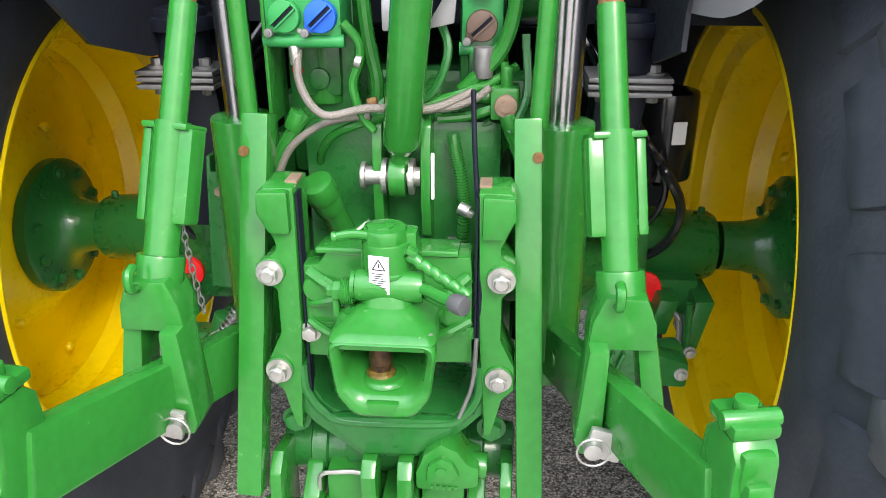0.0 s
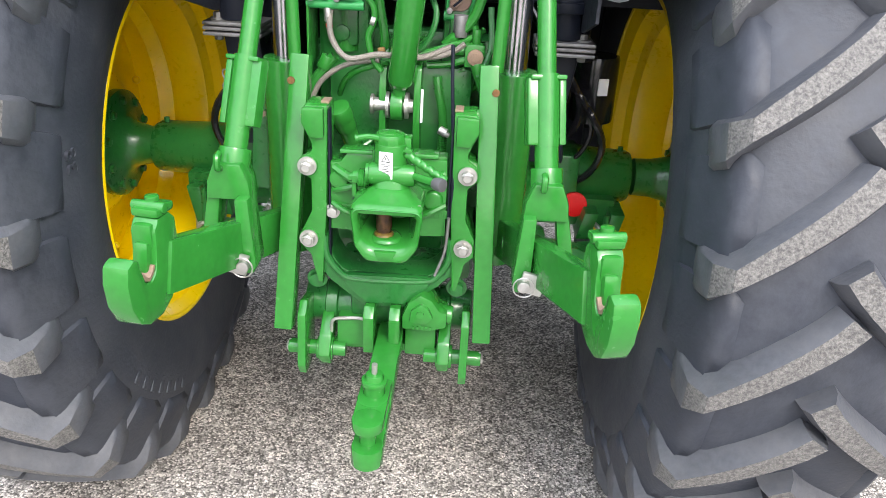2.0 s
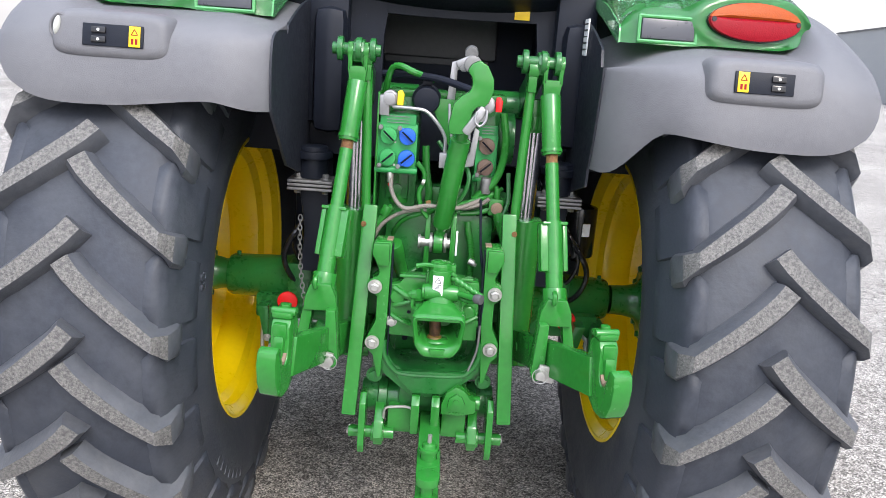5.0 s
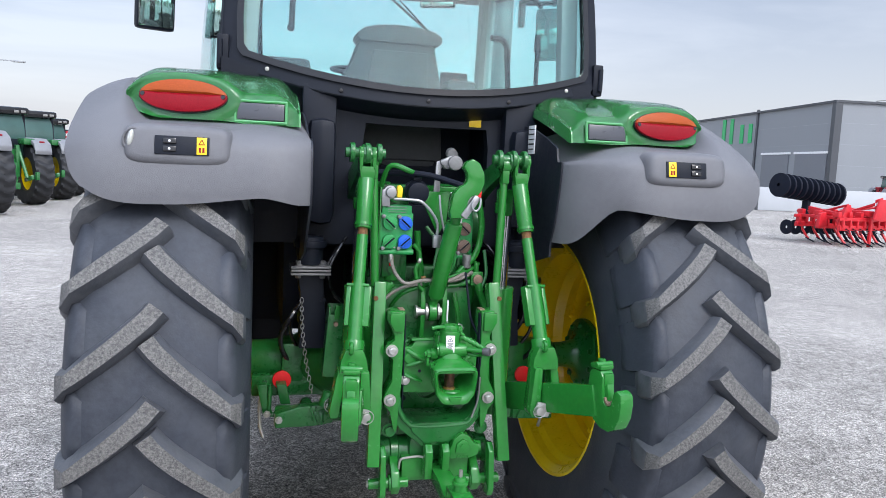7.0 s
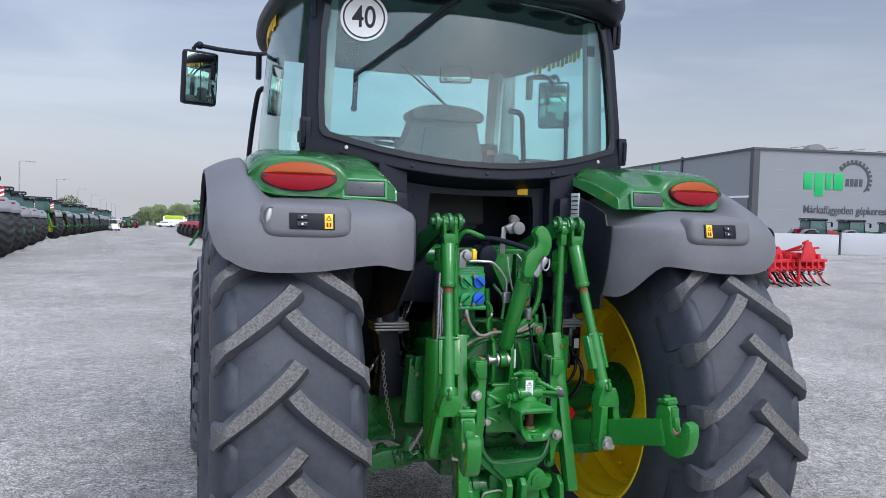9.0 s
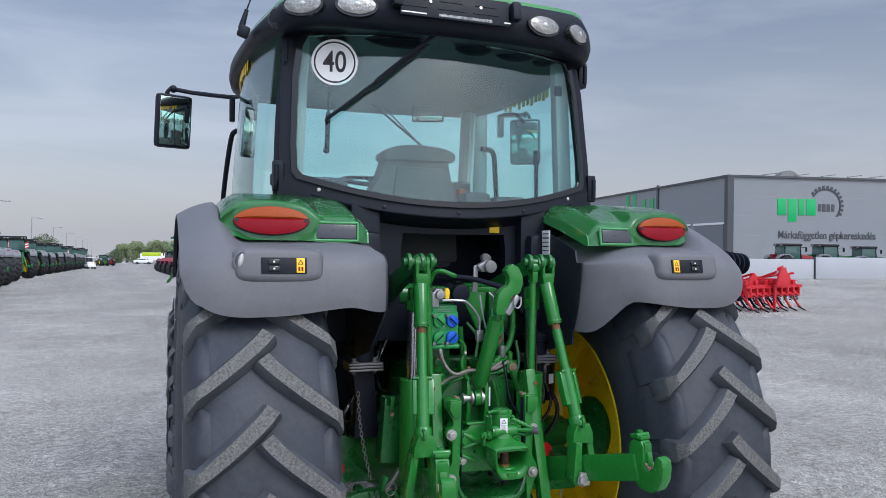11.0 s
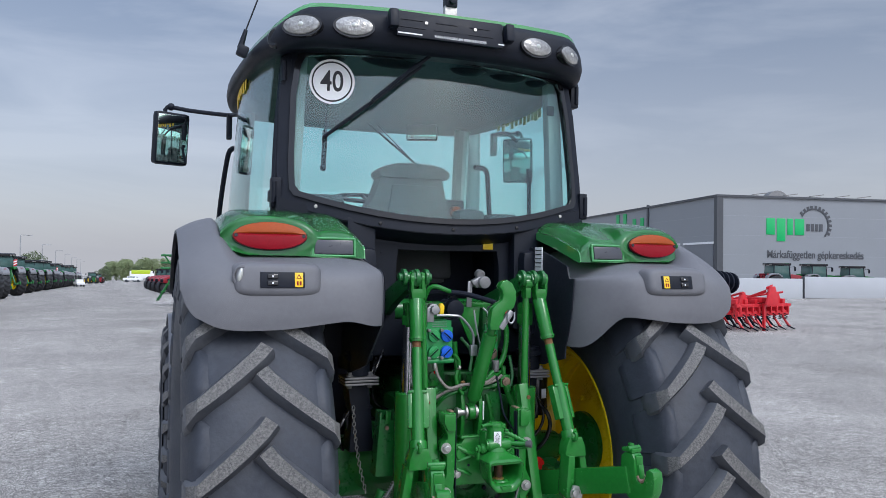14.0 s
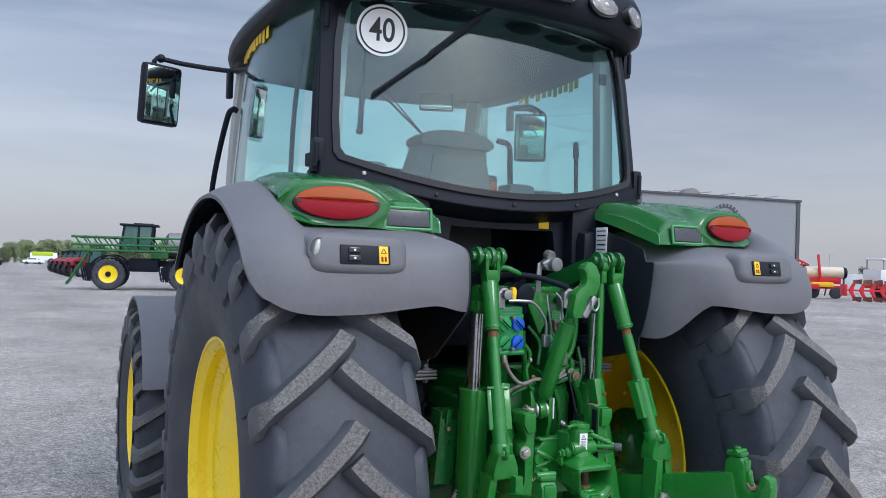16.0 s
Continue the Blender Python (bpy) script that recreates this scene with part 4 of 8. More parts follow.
box(bm, (CX, 1.47, 2.10), (1.42, 0.006, 1.36), r=(-5, 0, 0), bev=0)
ws_ = part("windscreen", bm, GLASS, cab, "tinted front windscreen")
ws_.visible_shadow = False
bm = B()
box(bm, (CX, 0.75, 1.50), (1.35, 1.35, 0.08), bev=0.02)
part("cab_floor", bm, SEAT, cab)


# roof: rounded shell with a black visor band and a thin green top
ROOF = [(-0.60, -0.17), (-0.30, -0.215), (0.0, -0.225), (0.30, -0.215), (0.60, -0.17), (0.72, -0.10), (0.785, 0.03), (0.84, 0.3), (0.865, 0.9), (0.79, 1.40), (0.60, 1.58), (0.0, 1.66), (-0.60, 1.58), (-0.79, 1.40), (-0.865, 0.9), (-0.84, 0.3), (-0.785, 0.03), (-0.72, -0.10)]


def roof_loop(k, v, up=0.0):
    """A ring of the roof: k its growth, v 0 at the lower and 1 at the upper edge of the band."""
    pts, n = [], len(ROOF)
    for i in range(n):
        a, b, c, d = (Vector(ROOF[(i + q) % n]) for q in (-1, 0, 1, 2))
        for j in range(4):
            f = j / 4
            p = 0.5 * (2 * b + (c - a) * f + (2 * a - 5 * b + 4 * c - d) * f * f + (3 * b - a - 3 * c + d) * f ** 3)
            x, y = p.x * k, 0.72 + (p.y - 0.72) * k
            low = 2.730 - 0.015 * ease((abs(x) - 0.55) / 0.25) - 0.035 * ease((y - 0.1) / 1.0)
            high = 2.904 + 0.012 * x - 0.115 * ease((abs(x) - 0.60) / 0.27)
            pts.append((CX + x, y, low + (high - low) * v + up))
    return pts


bm = loft(B(), [roof_loop(0.88, 0.10), roof_loop(0.955, 0.0), roof_loop(0.99, 0.18), roof_loop(1.0, 0.5), roof_loop(0.995, 0.82), roof_loop(0.982, 0.97), roof_loop(0.966, 1.0, 0.004)])
roof = part("roof", bm, BLACK_PL, tractor, "black cab roof shell with work lights", smooth=60)
bm = loft(B(), [roof_loop(0.974, 0.97), roof_loop(0.972, 1.0, 0.016), roof_loop(0.955, 1.0, 0.022), roof_loop(0.88, 1.0, 0.032), roof_loop(0.6, 0.95, 0.050)])
part("roof_top", bm, GREEN_HOOD, roof, "green painted roof panel", smooth=60)
bm = B()
box(bm, (CX, 0.70, 2.765), (1.30, 1.35, 0.03), bev=0.01)
part("headliner", bm, LINER, roof)
for x, y, z, a in ((-0.681, -0.142, 2.807, -32), (-0.470, -0.200, 2.812, -10), (0.397, -0.204, 2.822, 10), (0.601, -0.155, 2.818, 32)):
    m = Matrix.Translation((x, y, z)) @ pose(0, 0, 0, 84, 0, a)
    wl_ = part("work_light", oval(B(), 0.092, 0.051, -0.05, 0.004), BLACK_GL, roof, "oval rear work light", at=m)
    part("lamp_lens", oval(B(), 0.081, 0.041, 0.002, 0.010, dome=0.008), LAMP_GL, wl_, "clear ribbed lens", at=Matrix())
    bm = B()
    ball(bm, (0, 0, 0.014), 0.013, 12, (1.2, 1, 0.6))
    part("bulb", bm, BULB, wl_, "small clear bulb")
    bm = B()
    for q in range(7):
        box(bm, (-0.054 + 0.018 * q, 0, 0.0172 - 0.0010 * abs(q - 3) ** 1.6), (0.0016, 0.052 - 0.005 * abs(q - 3), 0.0016), bev=0)
    part("lens_rib", bm, LAMP_GL, wl_)
bm = B()
lathe(bm, [(-0.004, 0.0), (-0.008, 0.035), (-0.002, 0.045), (0.02, 0.047)], axis="y", n=28)
part("lamp_blank", bm, BLACK_GL, roof, "round black blanking cap", at=Matrix.Translation((CX - 0.755, -0.022, 2.776)) @ pose(0, 0, 0, 0, 0, -58))
# number plate holder, its plate blank
m = Matrix.Translation((-0.048, -0.240, 2.837)) @ pose(0, 0, 0, 82)
bm = B()
box(bm, (0, 0, 0), (0.50, 0.114, 0.02), bev=0.004)
holder = part("plate_holder", bm, BLACK_PL, roof, "empty black number plate holder", at=m)
for x, w, y in ((-0.19, 0.11, -0.044), (0.24, 0.03, -0.042)):
    bm = B()
    box(bm, (x, y, 0.0105), (w, 0.0055, 0.002), bev=0)
    part("holder_print", bm, WHITE, roof, at=m)
HOLDER_M = m
bm = B()
for x in (-0.115, 0.115):
    cyl(bm, (x, 0.012, 0.009), (x, 0.012, 0.014), 0.007, n=12)
part("holder_screw", bm, STEEL, roof, at=m)
bm = B()
for x in (-0.18, -0.02, 0.14):
    box(bm, (x, 0.02, 0.011), (0.10, 0.005, 0.004), bev=0)
    box(bm, (x, -0.015, 0.011), (0.12, 0.004, 0.004), bev=0)
part("holder_rib", bm, BLACK_PL, roof, at=m)
for k in (-1, 1):
    bm = B()
    box(bm, (k * 0.272 + 0.008, 0.012, 0.012), (0.042, 0.082, 0.05), bev=0.012)
    part("plate_lamp", bm, BLACK_PL, roof, at=m)


# ---- rear hitch ----
def hitch(name, bm, m=None, label="", parent=None, smooth=35):
    return part(name, bm, m or GREEN, parent or tractor, label, smooth=smooth)


for s in (-1, 1):
    # upright box posts that guide the pick-up hitch
    bm = B()
    box(bm, (s * 0.218, -0.531, 1.008), (0.042, 0.052, 0.625), r=(-13, s * -2.4, 0), bev=0.005)
    hitch("guide_post", bm, label="upright green box-section post")
    bm = B()
    cyl(bm, (s * 0.222, -0.494, 1.262), (s * 0.222, -0.503, 1.262), 0.008)
    hitch("post_pin", bm, RUST)
    bm = B()
    cyl(bm, (s * 0.222, -0.46, 1.30), (s * 0.236, -0.44, 1.70), 0.0145, n=14)
    cyl(bm, (s * 0.222, -0.44, 1.735), (s * 0.252, -0.44, 1.735), 0.030, n=20, bev=0.003)
    box(bm, (s * 0.236, -0.44, 1.70), (0.026, 0.045, 0.06), bev=0.006)
    hitch("pull_rod", bm)
    # lift cylinder
    bm = B()
    cyl(bm, (s * 0.262, -0.36, 0.86), (s * 0.262, -0.37, 1.285), 0.055, n=28, bev=0.004)
    cyl(bm, (s * 0.252, -0.36, 0.80), (s * 0.252, -0.36, 0.87), 0.04, n=20, bev=0.004)
    cyl(bm, (s * 0.20, -0.35, 0.815), (s * 0.31, -0.35, 0.815), 0.03, n=20, bev=0.003)
    lc = hitch("lift_cylinder", bm, label="green hydraulic lift cylinder with chrome rod")
    bm = B()
    cyl(bm, (s * 0.264, -0.37, 1.28), (s * 0.264, -0.38, 1.57), 0.0275, n=28)
    part("piston_rod", bm, CHROME, lc, "polished chrome piston rod")
    bm = B()
    cyl(bm, (s * 0.262, -0.38, 1.56), (s * 0.262, -0.38, 1.60), 0.034, n=20, bev=0.003)
    box(bm, (s * 0.262, -0.38, 1.60), (0.05, 0.06, 0.10), bev=0.012)
    part("clevis", bm, GREEN, lc)
    # lift arm; its darker green carries the shade it lies in
    bm = B()
    prism(bm, [(0.05, 1.60), (0.03, 1.66), (-0.30, 1.755), (-0.43, 1.785), (-0.465, 1.775), (-0.478, 1.75), (-0.465, 1.722), (-0.35, 1.695), (-0.2, 1.64), (0.0, 1.55)], "x", s * 0.262 - 0.016, s * 0.262 + 0.016, bev=0.005)
    for off in (-0.052, 0.0, 0.040):
        cyl(bm, (s * 0.262 + off - 0.008, -0.45, 1.755), (s * 0.262 + off + 0.008, -0.45, 1.755), 0.034, n=24, bev=0.003)
    cyl(bm, (s * 0.262 - 0.075, -0.45, 1.755), (s * 0.262 + 0.062, -0.45, 1.755), 0.017, n=18, bev=0.002)
    cyl(bm, (s * 0.10, 0.0, 1.60), (s * 0.275, 0.0, 1.60), 0.05, n=24, bev=0.004)
    hitch("lift_arm", bm, GREEN_DK, label="green cast lift arm")
    # lift rod
    rx, lx = (-0.262, -0.312) if s < 0 else (0.292, 0.336)
    bm = B()
    for k in (-1, 1):
        box(bm, (rx + k * 0.022, -0.45, 1.735), (0.013, 0.05, 0.08), bev=0.005)
        cyl(bm, (rx + k * 0.015, -0.45, 1.75), (rx + k * 0.030, -0.45, 1.75), 0.027, n=20, bev=0.002)
    prism(bm, [(rx - 0.022, 1.66), (rx + 0.022, 1.66), (rx + 0.028, 1.71), (rx - 0.028, 1.71)], "y", -0.475, -0.43, bev=0.004)
    top = Vector((rx, -0.452, 1.665))
    low = Vector((lx, -0.645, 1.12))
    def along(t):
        return top.lerp(low, t)
    cyl(bm, along(0.0), along(0.30), 0.030, 0.027, n=20, bev=0.003)
    cyl(bm, along(0.27), along(0.285), 0.031, n=20)
    lr = hitch("lift_rod", bm, label="adjustable green lift rod with forked lower end")
    bm = B()
    cyl(bm, along(0.30), along(0.345), 0.017, n=14)
    part("thread", bm, RUST, lr, "rusty exposed thread")
    bm = B()
    cyl(bm, along(0.34), along(0.66), 0.0195, n=18)
    part("tube", bm, GREEN, lr)
    bm = B()
    d = (low - top).normalized()
    mm = Matrix.Translation(along(0.755)) @ (-d).to_track_quat("Z", "Y").to_matrix().to_4x4()
    box(bm, (s * 0.012, -0.004, 0), (0.062, 0.034, 0.135), bev=0.006)
    part("sleeve_body", bm, GREEN, lr, at=mm)
    bm = B()
    box(bm, (-0.03 * s, 0.0, -0.002), (0.014, 0.030, 0.13), bev=0.003)
    part("sleeve_fin", bm, GREEN, lr, at=mm)
    bm = B()
    box(bm, (0, -0.004, 0.068), (0.075, 0.05, 0.010), bev=0.004)
    part("sleeve_plate", bm, GREEN, lr, at=mm)
    bm = B()
    cyl(bm, (0, 0, -0.07), (0, 0, 0.075), 0.026, n=18)
    part("sleeve", bm, GREEN, lr, at=mm)
    bm = B()
    cyl(bm, along(0.87), along(0.96), 0.025, n=18)
    cyl(bm, along(0.95), along(1.06), 0.034, n=18, bev=0.004)
    part("collar", bm, GREEN, lr)
    bm = B()
    fx, fy = lx + s * 0.003, -0.655
    prism(bm, [(fx - 0.028, 1.128), (fx + 0.028, 1.128), (fx + 0.043, 1.090), (fx + 0.047, 1.050), (fx - 0.047, 1.050), (fx - 0.043, 1.090)], "y", fy - 0.032, fy + 0.03, bev=0.006)
    ix, ox = fx - s * 0.033, fx + s * 0.034
    tube(bm, [(fx - 0.012, fy - 0.034, 1.118), (fx - 0.012, fy - 0.05, 1.125), (fx - 0.012, fy - 0.05, 1.145), (fx - 0.012, fy - 0.034, 1.15)], 0.007, n=8)
    part("yoke", bm, GREEN, lr, "forked cast end of the lift rod")
    bm = B()
    prism(bm, [(ix - 0.014, 1.062), (ix + 0.014, 1.062), (ix + 0.019 - s * 0.006, 0.915), (ix + 0.012 - s * 0.006, 0.895), (ix - 0.012 - s * 0.006, 0.895), (ix - 0.019 - s * 0.006, 0.915)], "y", fy - 0.058, fy + 0.012, bev=0.006)
    part("yoke_leg", bm, GREEN, lr)
    bm = B()
    prism(bm, [(ox - 0.014, 1.062), (ox + 0.014, 1.062), (ox + 0.018 + s * 0.024, 0.92), (ox + 0.012 + s * 0.024, 0.90), (ox - 0.012 + s * 0.024, 0.90), (ox - 0.016 + s * 0.024, 0.92)], "y", fy - 0.02, fy + 0.045, bev=0.006)
    part("yoke_leg", bm, GREEN, lr)
    # lower link
    bm = B()
    end = 0.345 if s < 0 else 0.402
    a, b = Vector((s * 0.175, 0.0, 0.775)), Vector((s * end, -0.965, 1.03))
    d = (b - a).normalized()
    q = Matrix.Translation((a + b) / 2) @ Matrix((Vector((0, 0, 1)).cross(d).normalized() * 1.0, d, d.cross(Vector((0, 0, 1)).cross(d).normalized()) * -1.0)).transposed().to_4x4()
    box(bm, (0, 0, 0), (0.034, (b - a).length, 0.098), bev=0.006)
    for k in (-0.03, -0.09, -0.15):
        cyl(bm, (-0.019, k, 0), (0.019, k, 0), 0.014, n=16, bev=0.002)
    bmesh.ops.transform(bm, matrix=q, verts=bm.verts)
    ll = hitch("lower_link", bm, label="green flat-bar lower link arm with claw end")
    bm = B()
    claw = [(-0.930, 0.995), (-0.918, 1.06), (-0.922, 1.112), (-0.940, 1.128), (-0.975, 1.128), (-0.988, 1.11), (-0.990, 1.07), (-0.997, 1.038), (-1.013, 1.027), (-1.030, 1.034), (-1.038, 1.06), (-1.042, 1.080), (-1.055, 1.088), (-1.076, 1.080), (-1.082, 1.05), (-1.077, 1.005), (-1.058, 0.968), (-1.03, 0.952), (-0.99, 0.952), (-0.955, 0.968)]
    prism(bm, claw, "x", -0.024, 0.024, bev=0.008)
    m_claw = Matrix.Translation((s * (end + 0.012), -0.95, 0)) @ pose(0, 0, 0, 0, 0, s * (12 if s > 0 else 8)) @ Matrix.Translation((0, 0.95, 0))
    bmesh.ops.transform(bm, matrix=m_claw, verts=bm.verts)
    part("claw", bm, GREEN, ll, "quick-coupling claw, paint worn inside")
    bm = B()
    prism(bm, [(-0.9945, 1.050), (-1.000, 1.038), (-1.014, 1.0285), (-1.028, 1.035), (-1.034, 1.048), (-1.030, 1.050), (-1.024, 1.041), (-1.014, 1.035), (-1.004, 1.043), (-0.999, 1.052)], "x", -0.020, 0.020, bev=0)
    bmesh.ops.transform(bm, matrix=m_claw, verts=bm.verts)
    part("worn_seat", bm, WORN_MET, ll, "bare worn bearing face")
    bm = B()
    box(bm, (0, -0.968, 1.098), (0.036, 0.05, 0.045), bev=0.008)
    bmesh.ops.transform(bm, matrix=m_claw, verts=bm.verts)
    part("latch", bm, GREEN, ll)
    bm = box(B(), (0, -0.993, 1.062), (0.026, 0.024, 0.055), r=(-10, 0, 0), bev=0.006)
    bmesh.ops.transform(bm, matrix=m_claw, verts=bm.verts)
    part("latch_tongue", bm, GREEN, ll)
    bm = B()
    box(bm, (0, -0.952, 1.136), (0.05, 0.055, 0.016), bev=0.006)
    cyl(bm, (-0.03, -0.96, 1.142), (0.03, -0.96, 1.142), 0.010, n=12, bev=0.002)
    cyl(bm, (0, -0.95, 1.142), (0, -0.95, 1.158), 0.012, n=12, bev=0.002)
    bmesh.ops.transform(bm, matrix=m_claw, verts=bm.verts)
    part("latch_cap", bm, GREEN, ll)
    # linch pin with ring on the yoke's foot
    bx, by, bz = (-0.285 if s < 0 else 0.312), -0.725, 0.925
    bm = B()
    box(bm, (bx + s * 0.010, by, bz), (0.050, 0.012, 0.046), r=(0, 12, 0), bev=0.004)
    cyl(bm, (bx - s * 0.008, by, bz), (bx - s * 0.008, by - 0.022, bz), 0.013, n=18, bev=0.003)
    part("linch_pin", bm, STEEL, ll, "zinc-plated linch pin with spring ring")
    bm = B()
    tube(bm, [(bx - s * 0.008 + 0.022 * math.cos(t), by - 0.020, bz + 0.022 * math.sin(t)) for t in spread(0, 2 * math.pi, 14)], 0.0016, n=6, k=1)
    part("pin_ring", bm, STEEL, ll)

# ladder plates for the towing hitch
LADDER = [(0.134, 1.230), (0.180, 1.230), (0.188, 1.222), (0.190, 1.192), (0.168, 1.142), (0.170, 1.128), (0.190, 1.114), (0.192, 1.080), (0.172, 1.064), (0.172, 0.990), (0.194, 0.944), (0.196, 0.902), (0.176, 0.882), (0.172, 0.862), (0.160, 0.812), (0.149, 0.812), (0.146, 0.870), (0.138, 0.990)]
for s in (-1, 1):
    bm = B()
    prism(bm, [(0.004 + s * d_, z) for d_, z in LADDER], "y", -0.572, -0.490, bev=0.006)
    prism(bm, [(0.004 + s * d_, z) for d_, z in ((0.140, 1.228), (0.187, 1.226), (0.189, 1.194), (0.172, 1.162), (0.140, 1.162))], "y", -0.586, -0.560, bev=0.006)
    for z in (1.097, 0.925):
        cyl(bm, (s * 0.174, -0.560, z), (s * 0.174, -0.577, z), 0.023, n=24, bev=0.003)
    br = hitch("hitch_ladder", bm, label="green cast ladder plate of the towing hitch")
    bm = B()
    # thin dark strip drawn in for the shade of a narrow gap
    box(bm, (0.004 + s * 0.132, -0.554, 1.035), (0.0035, 0.026, 0.37), bev=0.001)
    part("gap_strip", bm, DARK, br)
    bm = B()
    box(bm, (0.004 + s * 0.143, -0.530, 1.231), (0.018, 0.04, 0.005), bev=0.001)
    part("rail_end", bm, WORN_MET, br, "bare rusty rail end")
    for z in (1.097, 0.925):
        bm = B()
        bolt(bm, (s * 0.174, -0.577, z), 0.0155, 0.013)
        cyl(bm, (s * 0.174, -0.593, z), (s * 0.174, -0.5965, z), 0.0125, 0.009, n=20)
        part("bolt", bm, STEEL, br, "zinc hexagon bolt with washer")
bm = B()
prism(bm, [(-0.130, 1.104), (-0.104, 1.106), (-0.090, 1.127), (0.128, 1.124), (0.130, 1.100), (0.132, 0.944), (0.05, 0.940), (-0.130, 0.946)], "y", -0.562, -0.500, bev=0.005)
box(bm, (0.002, -0.530, 1.126), (0.215, 0.075, 0.010), r=(-8, 0, 0), bev=0.004)
for x0, z0, x1, z1, w in ((-0.118, 1.094, -0.052, 1.060, 0.010), (-0.118, 1.040, -0.052, 1.064, 0.008), (0.125, 1.094, 0.068, 1.050, 0.010), (0.128, 1.020, 0.062, 0.990, 0.008), (-0.122, 1.010, -0.066, 0.985, 0.007)):
    tube(bm, [(x0, -0.562, z0), ((x0 + x1) / 2, -0.574, (z0 + z1) / 2), (x1, -0.570, z1)], w, n=8, k=3)
cyl(bm, (-0.107, -0.560, 1.067), (-0.107, -0.572, 1.067), 0.024, 0.020, n=24, bev=0.004)
cyl(bm, (0.100, -0.560, 1.030), (0.100, -0.570, 1.030), 0.026, 0.020, n=24, bev=0.004)
for x0, n_ in ((-0.117, 3), (0.070, 6)):
    box(bm, (x0 + 0.0055 * n_, -0.5625, 0.998), (0.014 * n_, 0.003, 0.020), bev=0.001)
    for k in range(n_):
        box(bm, (x0 + 0.0115 * k + 0.002, -0.5645, 0.998), (0.007, 0.003, 0.011), bev=0.001)
carrier = hitch("hitch_carrier", bm, label="green cast sliding hitch carrier with raised ribs")
bm = B()
bolt(bm, (-0.122, -0.562, 0.990), 0.0125, 0.012)
part("bolt", bm, STEEL, carrier)
for x, z in ((-0.072, 1.021), (0.112, 1.012)):
    bm = B()
    cyl(bm, (x, -0.561, z), (x, -0.5635, z), 0.0055, n=14)
    part("bored_hole", bm, DARK, carrier)

# automatic towing jaw
jx = 0.0125
bm = B()
cyl(bm, (jx, -0.625, 1.100), (jx, -0.625, 1.178), 0.0345, n=36, bev=0.003)
cyl(bm, (jx - 0.002, -0.625, 1.176), (jx - 0.002, -0.625, 1.197), 0.0335, 0.031, n=10, bev=0.004)
cyl(bm, (jx - 0.008, -0.628, 1.195), (jx - 0.008, -0.628, 1.2005), 0.020, n=8, bev=0.002)
lathe(bm, [(1.128, 0.0345), (1.1295, 0.0368), (1.1345, 0.0368), (1.136, 0.0345)], (jx, -0.625, 0), "z", 36)
box(bm, (jx + 0.030, -0.615, 1.170), (0.026, 0.034, 0.040), bev=0.006)
box(bm, (jx, -0.585, 1.10), (0.085, 0.07, 0.12), bev=0.014)
cyl(bm, (-0.030, -0.640, 1.113), (0.066, -0.640, 1.113), 0.0235, n=30, bev=0.005)
cyl(bm, (-0.036, -0.640, 1.113), (-0.030, -0.640, 1.113), 0.0205, n=30)
cyl(bm, (-0.016, -0.664, 1.080), (0.043, -0.664, 1.080), 0.0085, n=18, bev=0.003)
box(bm, (0.013, -0.650, 1.086), (0.040, 0.03, 0.018), bev=0.006)
jaw_head = hitch("towing_hitch", bm, label="green automatic towing hitch with lever and jaw")
bm = B()
cyl(bm, (-0.066, -0.632, 1.098), (-0.052, -0.632, 1.098), 0.0150, n=6, bev=0.002)
cyl(bm, (-0.074, -0.632, 1.098), (-0.064, -0.632, 1.098), 0.0095, n=6, bev=0.001)
box(bm, (-0.062, -0.628, 1.075), (0.010, 0.02, 0.035), bev=0.004)
part("lock_nut", bm, GREEN, jaw_head)
bm = B()
tube(bm, [(0.0, -0.640, 1.186), (-0.028, -0.648, 1.193), (-0.052, -0.652, 1.190)], 0.0062, n=10)
cyl(bm, (-0.051, -0.652, 1.190), (-0.058, -0.653, 1.189), 0.0078, n=12, bev=0.002)
part("indicator_lever", bm, GREEN, jaw_head)
bm = B()
tube(bm, [(-0.034 - 0.00050 * t, -0.632 + 0.0185 * math.cos(t), 1.098 + 0.0185 * math.sin(t)) for t in spread(0, 37, 150)], 0.0016, n=5, k=1)
cyl(bm, (-0.030, -0.632, 1.098), (-0.054, -0.632, 1.098), 0.0155, n=20)
part("return_spring", bm, GREEN, jaw_head, "painted coil spring")


JAW = [(1.0, 0.80), (0.93, 1.0), (-0.93, 1.0), (-1.0, 0.80), (-0.88, -0.42), (-0.58, -0.95), (-0.40, -1.0), (0.40, -1.0), (0.58, -0.95), (0.88, -0.42)]


def mouth(hw, hh, zc, y, n=64, soft=1):
    """A ring round the jaw: flat above, cut off at the lower corners."""
    ring = []
    for j in range(n):
        t = 2 * math.pi * (j + 0.5) / n
        d = Vector((math.cos(t), math.sin(t)))
        best = 9.0
        for a, b in zip(JAW, JAW[1:] + JAW[:1]):
            e = Vector((b[0] - a[0], b[1] - a[1]))
            k = d.x * e.y - d.y * e.x
            if abs(k) > 1e-9:
                r = (a[0] * e.y - a[1] * e.x) / k
                w = (a[0] * d.y - a[1] * d.x) / k
                if r > 0 and -1e-6 <= w <= 1 + 1e-6:
                    best = min(best, r)
        ring.append(d * best)
    for _ in range(soft):
        ring = [(ring[j - 1] + 2 * ring[j] + ring[(j + 1) % n]) / 4 for j in range(n)]
    return [(jx + 0.004 + hw * p.x, y, zc + hh * p.y) for p in ring]


